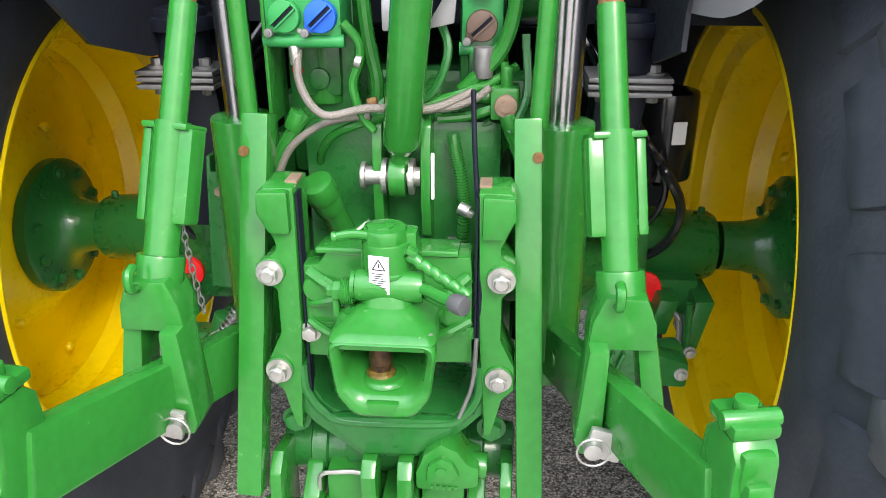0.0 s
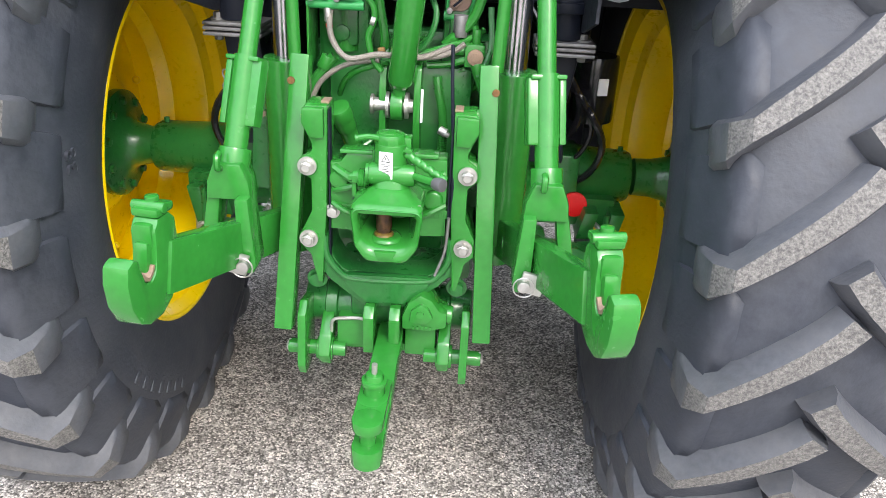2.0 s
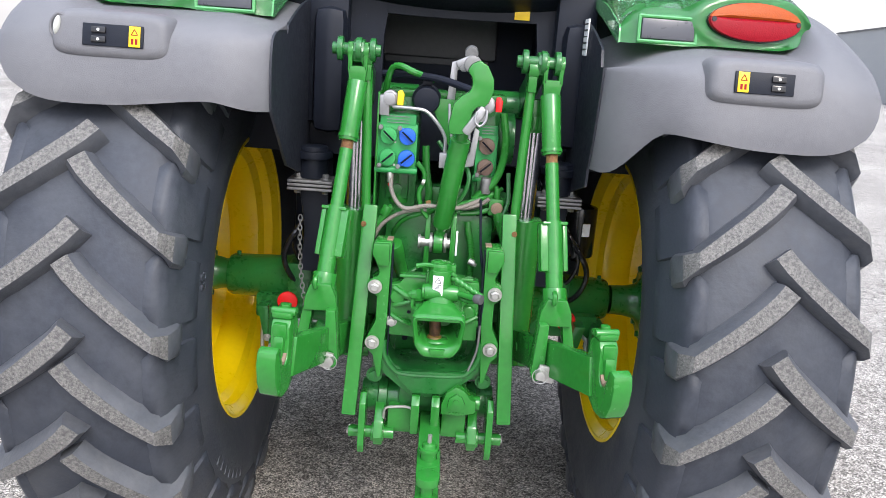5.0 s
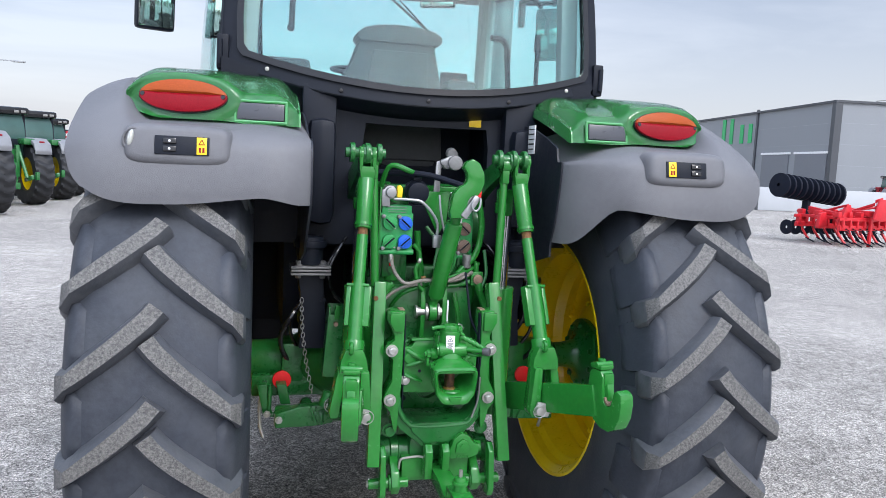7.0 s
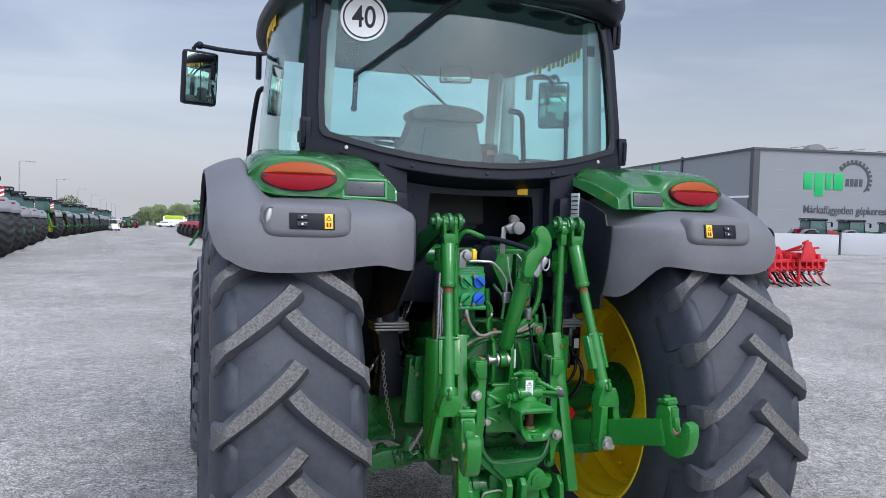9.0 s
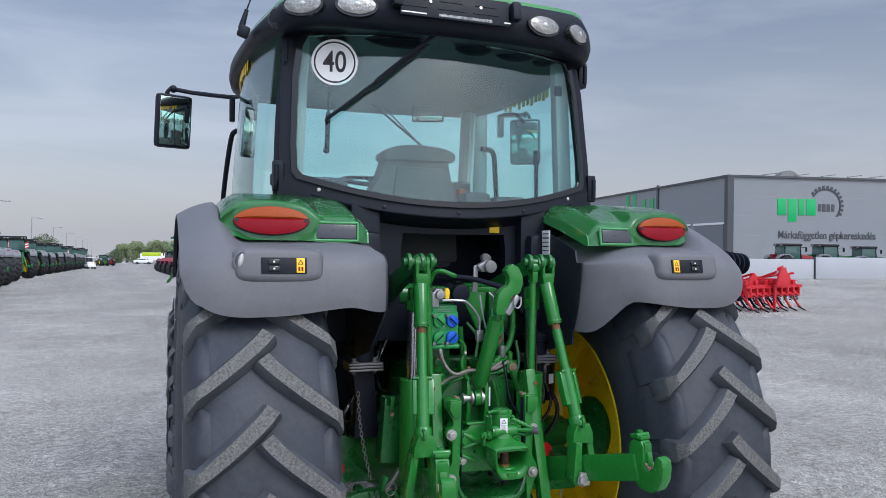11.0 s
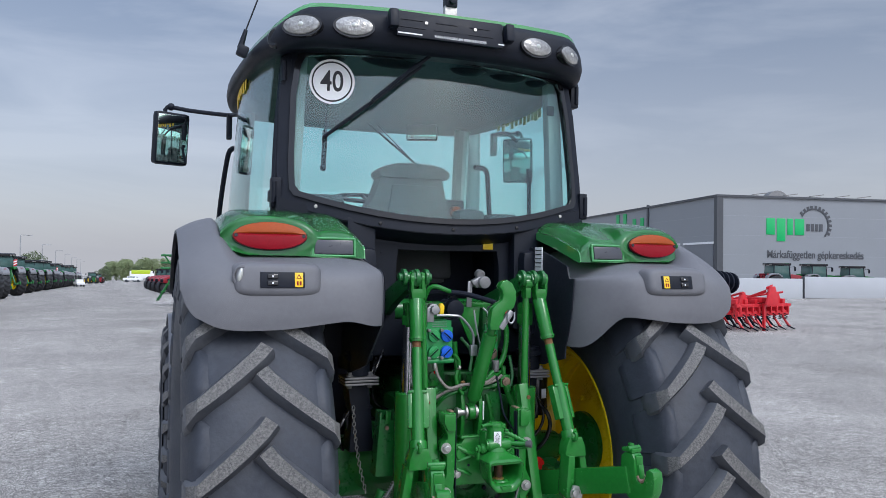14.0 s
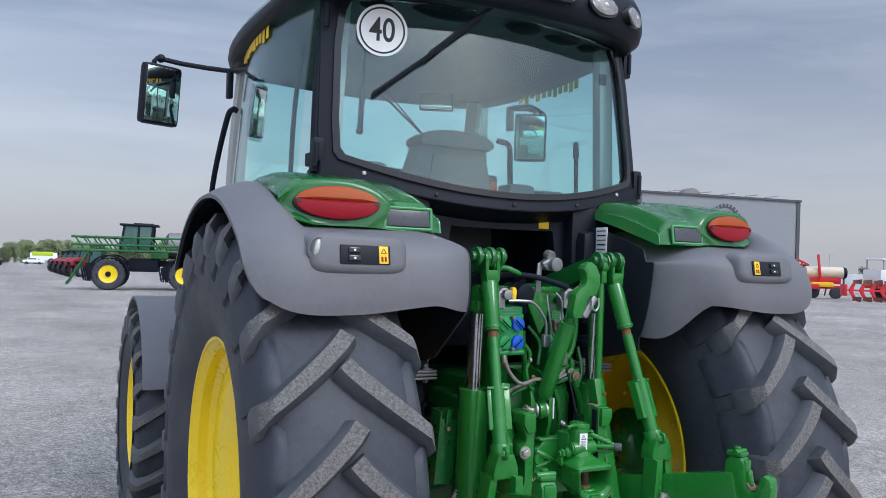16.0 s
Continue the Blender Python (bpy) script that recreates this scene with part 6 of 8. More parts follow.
# remote couplers
def coupler_block(name, xs, mats, x0, x1, label, back=(0, 0, 0)):
    bm = B()
    box(bm, ((x0 + x1) / 2, -0.36, 1.483), (x1 - x0, 0.09, 0.135), bev=0.004)
    box(bm, ((x0 + x1) / 2, -0.37, 1.56), ((x1 - x0) * 0.9, 0.07, 0.035), bev=0.004)
    cyl(bm, (x0 - 0.004, -0.40, 1.412), (x1 + 0.004, -0.40, 1.412), 0.011, n=14)
    block = hitch(name, bm, GREEN_CAP, label)
    for x, mm in zip(xs, mats):
        for z in (1.515, 1.450):
            up = 1 if z > 1.48 else -1
            bm = B()
            cyl(bm, (x, -0.405, z), (x, -0.421, z), 0.0255, 0.0245, n=26, bev=0.003)
            prism(bm, [(x + 0.002, z - up * 0.024), (x + 0.025, z + up * 0.0), (x + 0.006, z + up * 0.022), (x - 0.026, z + up * 0.026), (x - 0.025, z - up * 0.004)], "y", -0.418, -0.408, bev=0.003)
            c = part("dust_cap", bm, mm, block)
            bm = B()
            for off in (-0.0045, 0.0045):
                box(bm, (x + off * 0.7, -0.4235, z + up * off * 0.7), (0.044, 0.009, 0.003), r=(0, up * 42, 0), bev=0.001)
            part("cap_grip", bm, mm, block)
            bm = B()
            box(bm, (x, -0.4215, z), (0.042, 0.003, 0.005), r=(0, up * 42, 0), bev=0.0005)
            part("grip_slot", bm, DARK, block)
            bm = B()
            cyl(bm, (x - 0.024, -0.405, z + up * 0.024), (x - 0.024, -0.426, z + up * 0.024), 0.0068, n=12, bev=0.001)
            cyl(bm, (x - 0.024, -0.425, z + up * 0.024), (x - 0.024, -0.428, z + up * 0.024), 0.0035, n=8)
            part("cap_pivot", bm, GREY_MET, block)
    bm = B()
    for k in range(3):
        box(bm, ((x0 + x1) / 2, -0.4065, 1.572 - 0.009 * k), ((x1 - x0) * 0.55, 0.002, 0.0022), bev=0)
    part("label_print", bm, GREY_MET, block)
    bm = B()
    for k in range(4):
        cyl(bm, ((x0 + x1) / 2 + (0.012 if k % 2 else -0.006), -0.404, 1.428 + 0.034 * k), ((x0 + x1) / 2 + (0.012 if k % 2 else -0.006), -0.4075, 1.428 + 0.034 * k), 0.0035, n=8)
    part("block_screw", bm, STEEL, block)
    block.matrix_basis = Matrix.Translation(back)
    return block


coupler_block("coupler_block", (-0.168, -0.112), (GREEN_CAP, BLUE), -0.202, -0.083, "green coupler block with blue and green dust caps")
coupler_block("coupler_block", (0.128,), (BROWN,), 0.095, 0.162, "green coupler block with brown dust caps", (0.002, 0.085, -0.022))
# upright hydraulic bodies, sockets and cables
for x, w in ((-0.14, 0.12), (0.13, 0.075)):
    bm = B()
    box(bm, (x, -0.25, 1.40), (w, 0.12, 0.46), bev=0.015)
    box(bm, (x, -0.315, 1.36), (w * 0.6, 0.02, 0.10), bev=0.008)
    for z in (1.24, 1.34, 1.60):
        cyl(bm, (x, -0.31, z), (x, -0.335, z), 0.018, n=16, bev=0.003)
    # darker green stands in for the deep shade between the hitch parts
    hitch("valve_bank", bm, GREEN_DK, "green hydraulic valve bank")
bm = B()
box(bm, (0.0, -0.25, 1.635), (0.36, 0.12, 0.025), bev=0.006)
prism(bm, [(-0.06, 1.63), (0.06, 1.63), (0.05, 1.52), (0.02, 1.47)], "y", -0.36, -0.345, bev=0.004)
hitch("socket_bracket", bm, GREEN)
bm = B()
cyl(bm, (0.17, -0.14, 1.50), (0.225, -0.14, 1.50), 0.085, n=26, bev=0.006)
hitch("side_cover", bm, GREEN_DK)
bm = B()
box(bm, (-0.203, -0.36, 1.46), (0.006, 0.10, 0.36), bev=0.002)
hitch("guard_plate", bm, GREEN)
bm = B()
cyl(bm, (-0.064, -0.32, 1.626), (-0.064, -0.390, 1.622), 0.040, n=28, bev=0.012)
cyl(bm, (-0.064, -0.26, 1.63), (-0.064, -0.33, 1.626), 0.031, n=22)
lathe(bm, [(-0.335, 0.040), (-0.338, 0.044), (-0.352, 0.044), (-0.355, 0.040)], (-0.064, 0, 1.625), "y", 28)
box(bm, (-0.064, -0.345, 1.672), (0.03, 0.03, 0.014), bev=0.004)
hitch("trailer_socket", bm, BLACK_PL, "black round trailer socket with lid")
for x, mm in ((-0.14, YEL_ST), (0.148, RED)):
    bm = B()
    RISE[bm] = -0.022
    cyl(bm, (x - 0.03, -0.41, 1.645), (x - 0.03, -0.37, 1.645), 0.024, n=22, bev=0.003)
    cyl(bm, (x - 0.03, -0.435, 1.645), (x - 0.03, -0.405, 1.645), 0.018, n=18, bev=0.002)
    box(bm, (x - 0.045, -0.39, 1.625), (0.03, 0.05, 0.06), bev=0.004)
    ac = hitch("air_coupling", bm, ZINC, "metal air brake coupling with coloured tab")
    bm = B()
    RISE[bm] = -0.022
    prism(bm, [(x - 0.008, 1.628), (x + 0.010, 1.628), (x + 0.012, 1.66), (x + 0.004, 1.672), (x - 0.008, 1.668)], "y", -0.425, -0.405, bev=0.003)
    part("coupling_tab", bm, mm, ac)
bm = B()
prism(bm, [(-0.005, 1.600), (0.020, 1.600), (0.022, 1.715), (0.050, 1.732), (0.046, 1.750), (0.004, 1.738)], "y", -0.358, -0.350, bev=0.002)
box(bm, (0.040, -0.36, 1.742), (0.05, 0.03, 0.022), r=(0, -25, 0), bev=0.006)
ws0 = hitch("work_socket", bm, ZINC, "pale metal bracket with a grey cap socket")
bm = B()
cyl(bm, (0.066, -0.395, 1.735), (0.066, -0.325, 1.738), 0.026, n=20, bev=0.004)
cyl(bm, (0.060, -0.365, 1.765), (0.060, -0.335, 1.772), 0.020, n=18, bev=0.004)
cyl(bm, (0.040, -0.375, 1.725), (0.040, -0.345, 1.725), 0.013, n=14, bev=0.003)
part("socket_cap", bm, GREY_MET, ws0, "dark grey socket cap")
bm = B()
tube(bm, [(-0.16, -0.42, 1.60), (-0.10, -0.43, 1.60), (-0.055, -0.43, 1.59), (-0.005, -0.43, 1.53), (0.0, -0.43, 1.47)], 0.0055)
tube(bm, [(0.005, -0.42, 1.62), (0.01, -0.43, 1.56), (0.03, -0.43, 1.48), (0.055, -0.43, 1.45)], 0.004)
tube(bm, [(0.045, -0.42, 1.63), (0.065, -0.43, 1.60), (0.07, -0.43, 1.52)], 0.004)
box(bm, (0.0, -0.43, 1.455), (0.03, 0.02, 0.045), bev=0.004)
prism(bm, [(0.045, 1.43), (0.09, 1.44), (0.10, 1.545), (0.085, 1.555), (0.075, 1.48)], "y", -0.40, -0.394, bev=0.002)
hitch("release_wire", bm, ZINC, "bent zinc release wires")
HOSES = [
    ("hydraulic_hose", HOSE, 0.0068, [(-0.155, -0.39, 1.41), (-0.15, -0.42, 1.35), (-0.11, -0.44, 1.305), (-0.04, -0.43, 1.315), (0.05, -0.41, 1.31), (0.12, -0.39, 1.335)]),
    ("hydraulic_hose", GREEN, 0.012, [(0.17, -0.36, 1.60), (0.185, -0.36, 1.50), (0.165, -0.36, 1.40), (0.10, -0.36, 1.33)]),
    ("control_cable", DARK, 0.011, [(-0.20, -0.33, 1.69), (-0.05, -0.38, 1.69), (0.06, -0.40, 1.665), (0.11, -0.40, 1.65)]),
    ("hydraulic_hose", GREEN, 0.010, [(-0.20, -0.30, 1.58), (-0.17, -0.36, 1.71), (-0.10, -0.38, 1.70), (-0.05, -0.33, 1.68)]),
    ("hydraulic_hose", GREEN, 0.0125, [(-0.216, -0.400, 1.184), (-0.195, -0.400, 1.232), (-0.165, -0.400, 1.278), (-0.145, -0.400, 1.299)]),
    ("hydraulic_hose", HOSE, 0.0062, [(-0.201, -0.410, 1.194), (-0.175, -0.410, 1.243), (-0.130, -0.410, 1.278), (-0.084, -0.410, 1.293), (-0.042, -0.410, 1.298)]),
    ("hydraulic_hose", GREEN, 0.0075, [(-0.152, -0.300, 1.153), (-0.138, -0.360, 1.217), (-0.108, -0.390, 1.260), (-0.058, -0.400, 1.284), (-0.014, -0.390, 1.294)]),
    ("hydraulic_hose", GREEN, 0.0075, [(-0.079, -0.410, 1.441), (-0.056, -0.410, 1.412), (-0.056, -0.410, 1.382), (-0.068, -0.410, 1.347), (-0.056, -0.410, 1.298), (-0.037, -0.410, 1.274)]),
    ("hydraulic_hose", GREEN, 0.0115, [(-0.057, -0.360, 1.486), (-0.051, -0.360, 1.418), (-0.038, -0.360, 1.347), (-0.040, -0.360, 1.301)]),
    ("hydraulic_hose", GREEN, 0.0075, [(0.037, -0.390, 1.311), (0.095, -0.380, 1.328), (0.148, -0.360, 1.345), (0.188, -0.340, 1.367)]),
    ("hydraulic_hose", HOSE, 0.0062, [(0.038, -0.400, 1.306), (0.087, -0.400, 1.312), (0.123, -0.400, 1.326), (0.147, -0.400, 1.344)]),
    ("hydraulic_hose", GREEN, 0.0085, [(0.062, -0.370, 1.286), (0.113, -0.370, 1.292), (0.154, -0.370, 1.305)]),
    ("hydraulic_hose", GREEN, 0.0080, [(0.069, -0.340, 1.250), (0.112, -0.340, 1.257), (0.149, -0.340, 1.276)]),
    ("hydraulic_hose", GREEN, 0.0125, [(0.175, -0.380, 1.286), (0.189, -0.380, 1.254), (0.206, -0.380, 1.207), (0.214, -0.380, 1.168)]),
    ("hydraulic_hose", GREEN, 0.0055, [(0.145, -0.360, 1.390), (0.144, -0.360, 1.354), (0.155, -0.360, 1.332)]),
    ("hydraulic_hose", GREEN, 0.0060, [(0.182, -0.300, 1.277), (0.179, -0.300, 1.232), (0.150, -0.300, 1.201)]),
    ("control_cable", DARK, 0.0042, [(0.121, -0.400, 1.340), (0.125, -0.430, 1.266), (0.132, -0.460, 1.183), (0.142, -0.560, 1.112), (0.142, -0.565, 0.990)]),
    ("control_cable", GREY_MET, 0.0035, [(0.139, -0.585, 1.001), (0.134, -0.590, 0.924), (0.114, -0.590, 0.859)]),
]
for nm, mm, r, pts in HOSES:
    hitch(nm, tube(B(), pts, r, n=10), mm)
# swaged ferrules and nuts at the hose ends
for a, b, r, mm in (((-0.160, -0.40, 1.405), (-0.158, -0.40, 1.375), 0.0095, STEEL), ((-0.157, -0.402, 1.372), (-0.155, -0.404, 1.362), 0.0080, RED), ((-0.158, -0.40, 1.30), (-0.172, -0.40, 1.272), 0.0165, GREEN), ((0.176, -0.38, 1.300), (0.186, -0.38, 1.270), 0.0165, GREEN), ((-0.045, -0.41, 1.318), (-0.030, -0.41, 1.322), 0.0076, RUST), ((-0.062, -0.415, 1.385), (-0.052, -0.415, 1.382), 0.010, STEEL), ((0.134, -0.36, 1.40), (0.134, -0.36, 1.352), 0.0165, GREY_MET)):
    hitch("hose_fitting", cyl(B(), a, b, r, n=10, bev=0.0015), mm)
for s in (-1, 1):
    bm = B()
    cyl(bm, (-0.135 if s < 0 else 0.148, -0.29, 1.295), (-0.135 if s < 0 else 0.148, -0.29, 1.44), 0.036 if s < 0 else 0.026, n=24, bev=0.006)
    hitch("filter_body", bm, GREEN, "green cylindrical filter body")
# valve with round plug beside the right post
bm = B()
box(bm, (0.170, -0.362, 1.315), (0.046, 0.05, 0.052), bev=0.005)
cyl(bm, (0.172, -0.362, 1.34), (0.172, -0.362, 1.372), 0.0105, n=14, bev=0.003)
cyl(bm, (0.168, -0.362, 1.37), (0.168, -0.362, 1.378), 0.007, n=10)
cyl(bm, (0.122, -0.362, 1.322), (0.148, -0.362, 1.322), 0.012, n=14, bev=0.003)
cyl(bm, (0.118, -0.362, 1.322), (0.126, -0.362, 1.322), 0.014, n=6)
hv = hitch("block_valve", bm, GREEN, "small green hydraulic valve block")
bm = B()
cyl(bm, (0.172, -0.386, 1.313), (0.172, -0.395, 1.313), 0.0185, n=22, bev=0.003)
cyl(bm, (0.172, -0.394, 1.313), (0.172, -0.399, 1.313), 0.010, n=6)
part("plug", bm, WORN_MET, hv, "bare round metal plug")

# mounts, canister, chain and small things beside the axle
for s in (-1, 1):
    bm = B()
    for z in (1.330, 1.318, 1.305):
        box(bm, (CX + s * 0.405, -0.195, z), (0.145, 0.12, 0.009), bev=0.003)
    for k in (-1, 1):
        cyl(bm, (CX + s * 0.405 + k * 0.045, -0.215, 1.285), (CX + s * 0.405 + k * 0.045, -0.215, 1.352), 0.0115, n=6, bev=0.002)
        cyl(bm, (CX + s * 0.405 + k * 0.045, -0.215, 1.334), (CX + s * 0.405 + k * 0.045, -0.215, 1.339), 0.018, n=18)
    hitch("cab_mount", bm, GREY_MET, "bolted grey cab mount plates")
    bm = B()
    prism(bm, [(CX + s * 0.355, 1.30), (CX + s * 0.45, 1.30), (CX + s * 0.43, 1.16), (CX + s * 0.44, 1.01), (CX + s * 0.33, 1.01)], "y", -0.19, -0.08, bev=0.010)
    cyl(bm, (CX + s * 0.352, -0.19, 1.20), (CX + s * 0.352, -0.202, 1.20), 0.010, n=6)
    cyl(bm, (CX + s * 0.405, -0.19, 1.335), (CX + s * 0.405, -0.19, 1.44), 0.048, n=22, bev=0.006)
    cyl(bm, (CX + s * 0.405, -0.19, 1.400), (CX + s * 0.405, -0.19, 1.425), 0.062, n=22, bev=0.004)
    hitch("support_leg", bm, BLACK_PL, "black cab support leg")
bm = B()
cyl(bm, (0.497, -0.04, 1.095), (0.497, -0.04, 1.275), 0.060, n=28, bev=0.010)
cyl(bm, (0.497, -0.04, 1.075), (0.497, -0.04, 1.10), 0.016, n=6)
box(bm, (0.42, -0.06, 1.27), (0.14, 0.07, 0.02), bev=0.004)
can = hitch("canister", bm, BLACK_GL, "black filter canister with white label")
bm = B()
box(bm, (0.512, -0.1005, 1.20), (0.028, 0.003, 0.045), r=(0, 0, 14), bev=0.0005)
part("white_label", bm, WHITE, can)
# open-topped channel that holds the stabiliser's pin
bm = B()
for c_, s_ in (((-0.366, -0.275, 1.065), (0.008, 0.075, 0.26)), ((-0.298, -0.275, 1.065), (0.008, 0.075, 0.26)), ((-0.332, -0.242, 1.065), (0.070, 0.008, 0.26)), ((-0.332, -0.309, 1.050), (0.070, 0.008, 0.23))):
    box(bm, c_, s_, r=(0, 4, 0), bev=0.002)
box(bm, (-0.328, -0.27, 0.938), (0.085, 0.08, 0.010), bev=0.003)
bk = hitch("channel_bracket", bm, GREEN_DK, "dark green open channel bracket")
bm = B()
prism(bm, [(-0.345, 1.150), (-0.325, 1.150), (-0.318, 1.200), (-0.338, 1.205)], "y", -0.322, -0.314, bev=0.003)
part("flap", bm, GREEN, bk)
bm = B()
cyl(bm, (-0.337, -0.322, 1.135), (-0.337, -0.332, 1.135), 0.009, n=6)
part("bolt", bm, WORN_MET, bk)
bm = B()
for k in range(5):
    box(bm, (-0.345 + 0.010 * k, -0.3145, 1.085), (0.006, 0.002, 0.010), bev=0)
part("cast_mark", bm, GREEN_DK, bk)
for s in (-1, 1):
    for k in range(6):
        x0, z0 = s * (0.30 + 0.035 * k), 1.36 - 0.05 * k
        pts = [(x0 - s * 0.06, 0.02, z0 + 0.10), (x0, -0.10 - 0.012 * k, z0 + 0.04), (x0 + s * 0.05, -0.14, z0 - 0.06), (x0 + s * 0.02, -0.10, z0 - 0.16), (x0 - s * 0.08, -0.06, z0 - 0.22)]
        hitch("dark_hose", tube(B(), pts, 0.010 if k % 2 else 0.007, n=8), BLACK_GL, "black hydraulic hose")
# chain links
for j in range(22):
    t = j / 21
    bm = B()
    tube(bm, [(0.0062 * math.cos(a), 0, 0.0115 * math.sin(a)) for a in spread(0, 2 * math.pi, 10)], 0.0018, n=5, k=1)
    part("chain_link", bm, ZINC, tractor, at=pose(-0.455 + 0.042 * t * t, -0.235 - 0.055 * t, 1.205 - 0.330 * t, 0, 0, 90 * (j % 2)))
bm = B()
tube(bm, [(-0.365 + 0.0032 * 0.31 * t + 0.0105 * math.cos(t) * 0.8, -0.36 + 0.0105 * math.sin(t), 0.840 + 0.0032 * 0.46 * t + 0.0105 * math.cos(t) * -0.6) for t in spread(0, 62, 260)], 0.0019, n=5, k=1)
cyl(bm, (-0.367, -0.36, 0.836), (-0.305, -0.36, 0.928), 0.006, n=10)
hitch("stabiliser_spring", bm, ZINC, "zinc tension spring on a chain")
bm = B()
tube(bm, [(-0.352 + 0.022 * math.cos(t), -0.375, 0.848 + 0.026 * math.sin(t)) for t in spread(0, 2 * math.pi, 16)], 0.0018, n=6, k=1)
hitch("spring_ring", bm, ZINC)
bm = B()
cyl(bm, (-0.375, -0.33, 0.83), (-0.355, -0.33, 0.885), 0.020, n=16, bev=0.004)
tube(bm, [(-0.36, -0.33, 0.80), (-0.335, -0.35, 0.825), (-0.315, -0.35, 0.80)], 0.010)
hitch("stabiliser_eye", bm, GREEN_DK)
for s in (-1, 1):
    # hanger loop under the axle, then the folded strut that runs in to the lower link
    bm = B()
    loop_ = [(0.560, 0.865), (0.563, 0.770), (0.556, 0.752), (0.542, 0.750), (0.532, 0.762)]
    for (a0, z0), (a1, z1) in zip(loop_, loop_[1:]):
        cyl(bm, (s * a0, -0.17, z0), (s * a1, -0.17, z1), 0.0085, n=10)
        ball(bm, (s * a1, -0.17, z1), 0.0085, 8)
    prism(bm, [(s * 0.610, 0.868), (s * 0.572, 0.868), (s * 0.560, 0.752), (s * 0.585, 0.752)], "y", -0.17, -0.05, bev=0.004)
    prism(bm, [(s * 0.538, 0.868), (s * 0.500, 0.868), (s * 0.482, 0.790), (s * 0.520, 0.790)], "y", -0.17, -0.05, bev=0.004)
    st = hitch("stabiliser", bm, GREEN_DK, "dark green side stabiliser with a hanger loop")
    bm = B()
    cyl(bm, (s * 0.535, -0.20, 0.765), (s * 0.36, -0.27, 0.775), 0.034, n=20, bev=0.006)
    prism(bm, [(s * 0.545, 0.735), (s * 0.545, 0.790), (s * 0.46, 0.815), (s * 0.37, 0.822), (s * 0.33, 0.806), (s * 0.33, 0.750), (s * 0.40, 0.738)], "y", -0.285, -0.235, bev=0.010)
    for a in (0.385, 0.405):
        box(bm, (s * a, -0.29, 0.782), (0.008, 0.02, 0.07), r=(0, s * 18, 0), bev=0.003)
    cyl(bm, (s * 0.345, -0.255, 0.775), (s * 0.285, -0.30, 0.790), 0.026, n=18, bev=0.004)
    part("strut", bm, GREEN_DK, st)
    for a, z in ((0.570, 0.757), (0.530, 0.768)):
        bm = B()
        bolt(bm, (s * a, -0.18 if a > 0.55 else -0.285, z), 0.010, 0.008)
        part("bolt", bm, STEEL, st)


# ---- cab fittings ----
bm = B()
tube(bm, [(-0.024, -0.115, 2.805), (-0.20, -0.125, 2.665), (-0.36, -0.110, 2.525)], 0.009, n=6, k=2)
tube(bm, [(-0.13, -0.100, 2.705), (-0.33, -0.092, 2.545), (-0.568, -0.062, 2.354)], 0.0065, n=6, k=2)
tube(bm, [(-0.13, -0.090, 2.697), (-0.33, -0.082, 2.537), (-0.568, -0.052, 2.346)], 0.0045, n=6, k=2)
cyl(bm, (-0.02, -0.07, 2.812), (-0.02, -0.125, 2.812), 0.016, n=14)
part("wiper", bm, BLACK_PL, cab, "long black rear wiper")


def text_mesh(name, words, size, material, parent, m, label="", depth=0.0006, bold=0.0):
    cu = bpy.data.curves.new(name, "FONT")
    cu.body, cu.size, cu.align_x, cu.align_y, cu.extrude, cu.offset = words, size, "CENTER", "CENTER", depth, bold
    tmp = bpy.data.objects.new("tmp", cu)
    scene.collection.objects.link(tmp)
    me = bpy.data.meshes.new_from_object(tmp.evaluated_get(bpy.context.evaluated_depsgraph_get()))
    bpy.data.objects.remove(tmp)
    me.materials.append(material)
    ob = new(name, me)
    ob.parent = parent
    ob.matrix_basis = m
    return tagged(ob, label)


text_mesh("holder_slogan", "MÁRKAFÜGGETLEN GÉPKERESKEDÉS", 0.0165, WHITE, roof, HOLDER_M @ pose(0.045, -0.0435, 0.0105) @ Matrix.Diagonal((0.9, 1, 1, 1)), "small white slogan lettering")


# the round speed sticker: white disc, dark ring, dark 40
dx, dz = -0.50, 2.612
m = Matrix.Translation((CX + dx, back_y(dx, dz) - 0.002, dz)) @ pose(0, 0, 0, 90, 0, -11)
bm = B()
cyl(bm, (0, 0, 0), (0, 0, 0.001), 0.100, n=56)
disc = part("speed_sticker", bm, WHITE, cab, "round white speed sticker reading 40", at=m)
bm = B()
lathe(bm, [(0.0012, 0.083), (0.0022, 0.083), (0.0022, 0.090), (0.0012, 0.090)], axis="z", n=56, close=True)
part("sticker_ring", bm, INK, disc)
text_mesh("sticker_number", "40", 0.128, INK, disc, pose(0, -0.002, 0.0018) @ Matrix.Diagonal((0.80, 1, 1, 1)), bold=0.0016)

# seat, steering wheel, consoles, mirrors inside
bm = B()
prism(bm, [(-0.24, 1.75), (0.25, 1.75), (0.235, 2.06), (0.215, 2.16), (0.195, 2.25), (0.16, 2.28), (-0.09, 2.28), (-0.135, 2.25), (-0.165, 2.16), (-0.225, 2.06)], "y", 0.42, 0.55, bev=0.035)
seat = part("driver_seat", bm, SEAT, cab, "dark fabric driver seat")
bm = B()
prism(bm, [(-0.135, 2.245), (0.205, 2.245), (0.222, 2.262), (0.218, 2.285), (0.185, 2.305), (0.12, 2.318), (0.02, 2.322), (-0.06, 2.316), (-0.115, 2.302), (-0.145, 2.28), (-0.148, 2.26)], "y", 0.39, 0.56, bev=0.014)
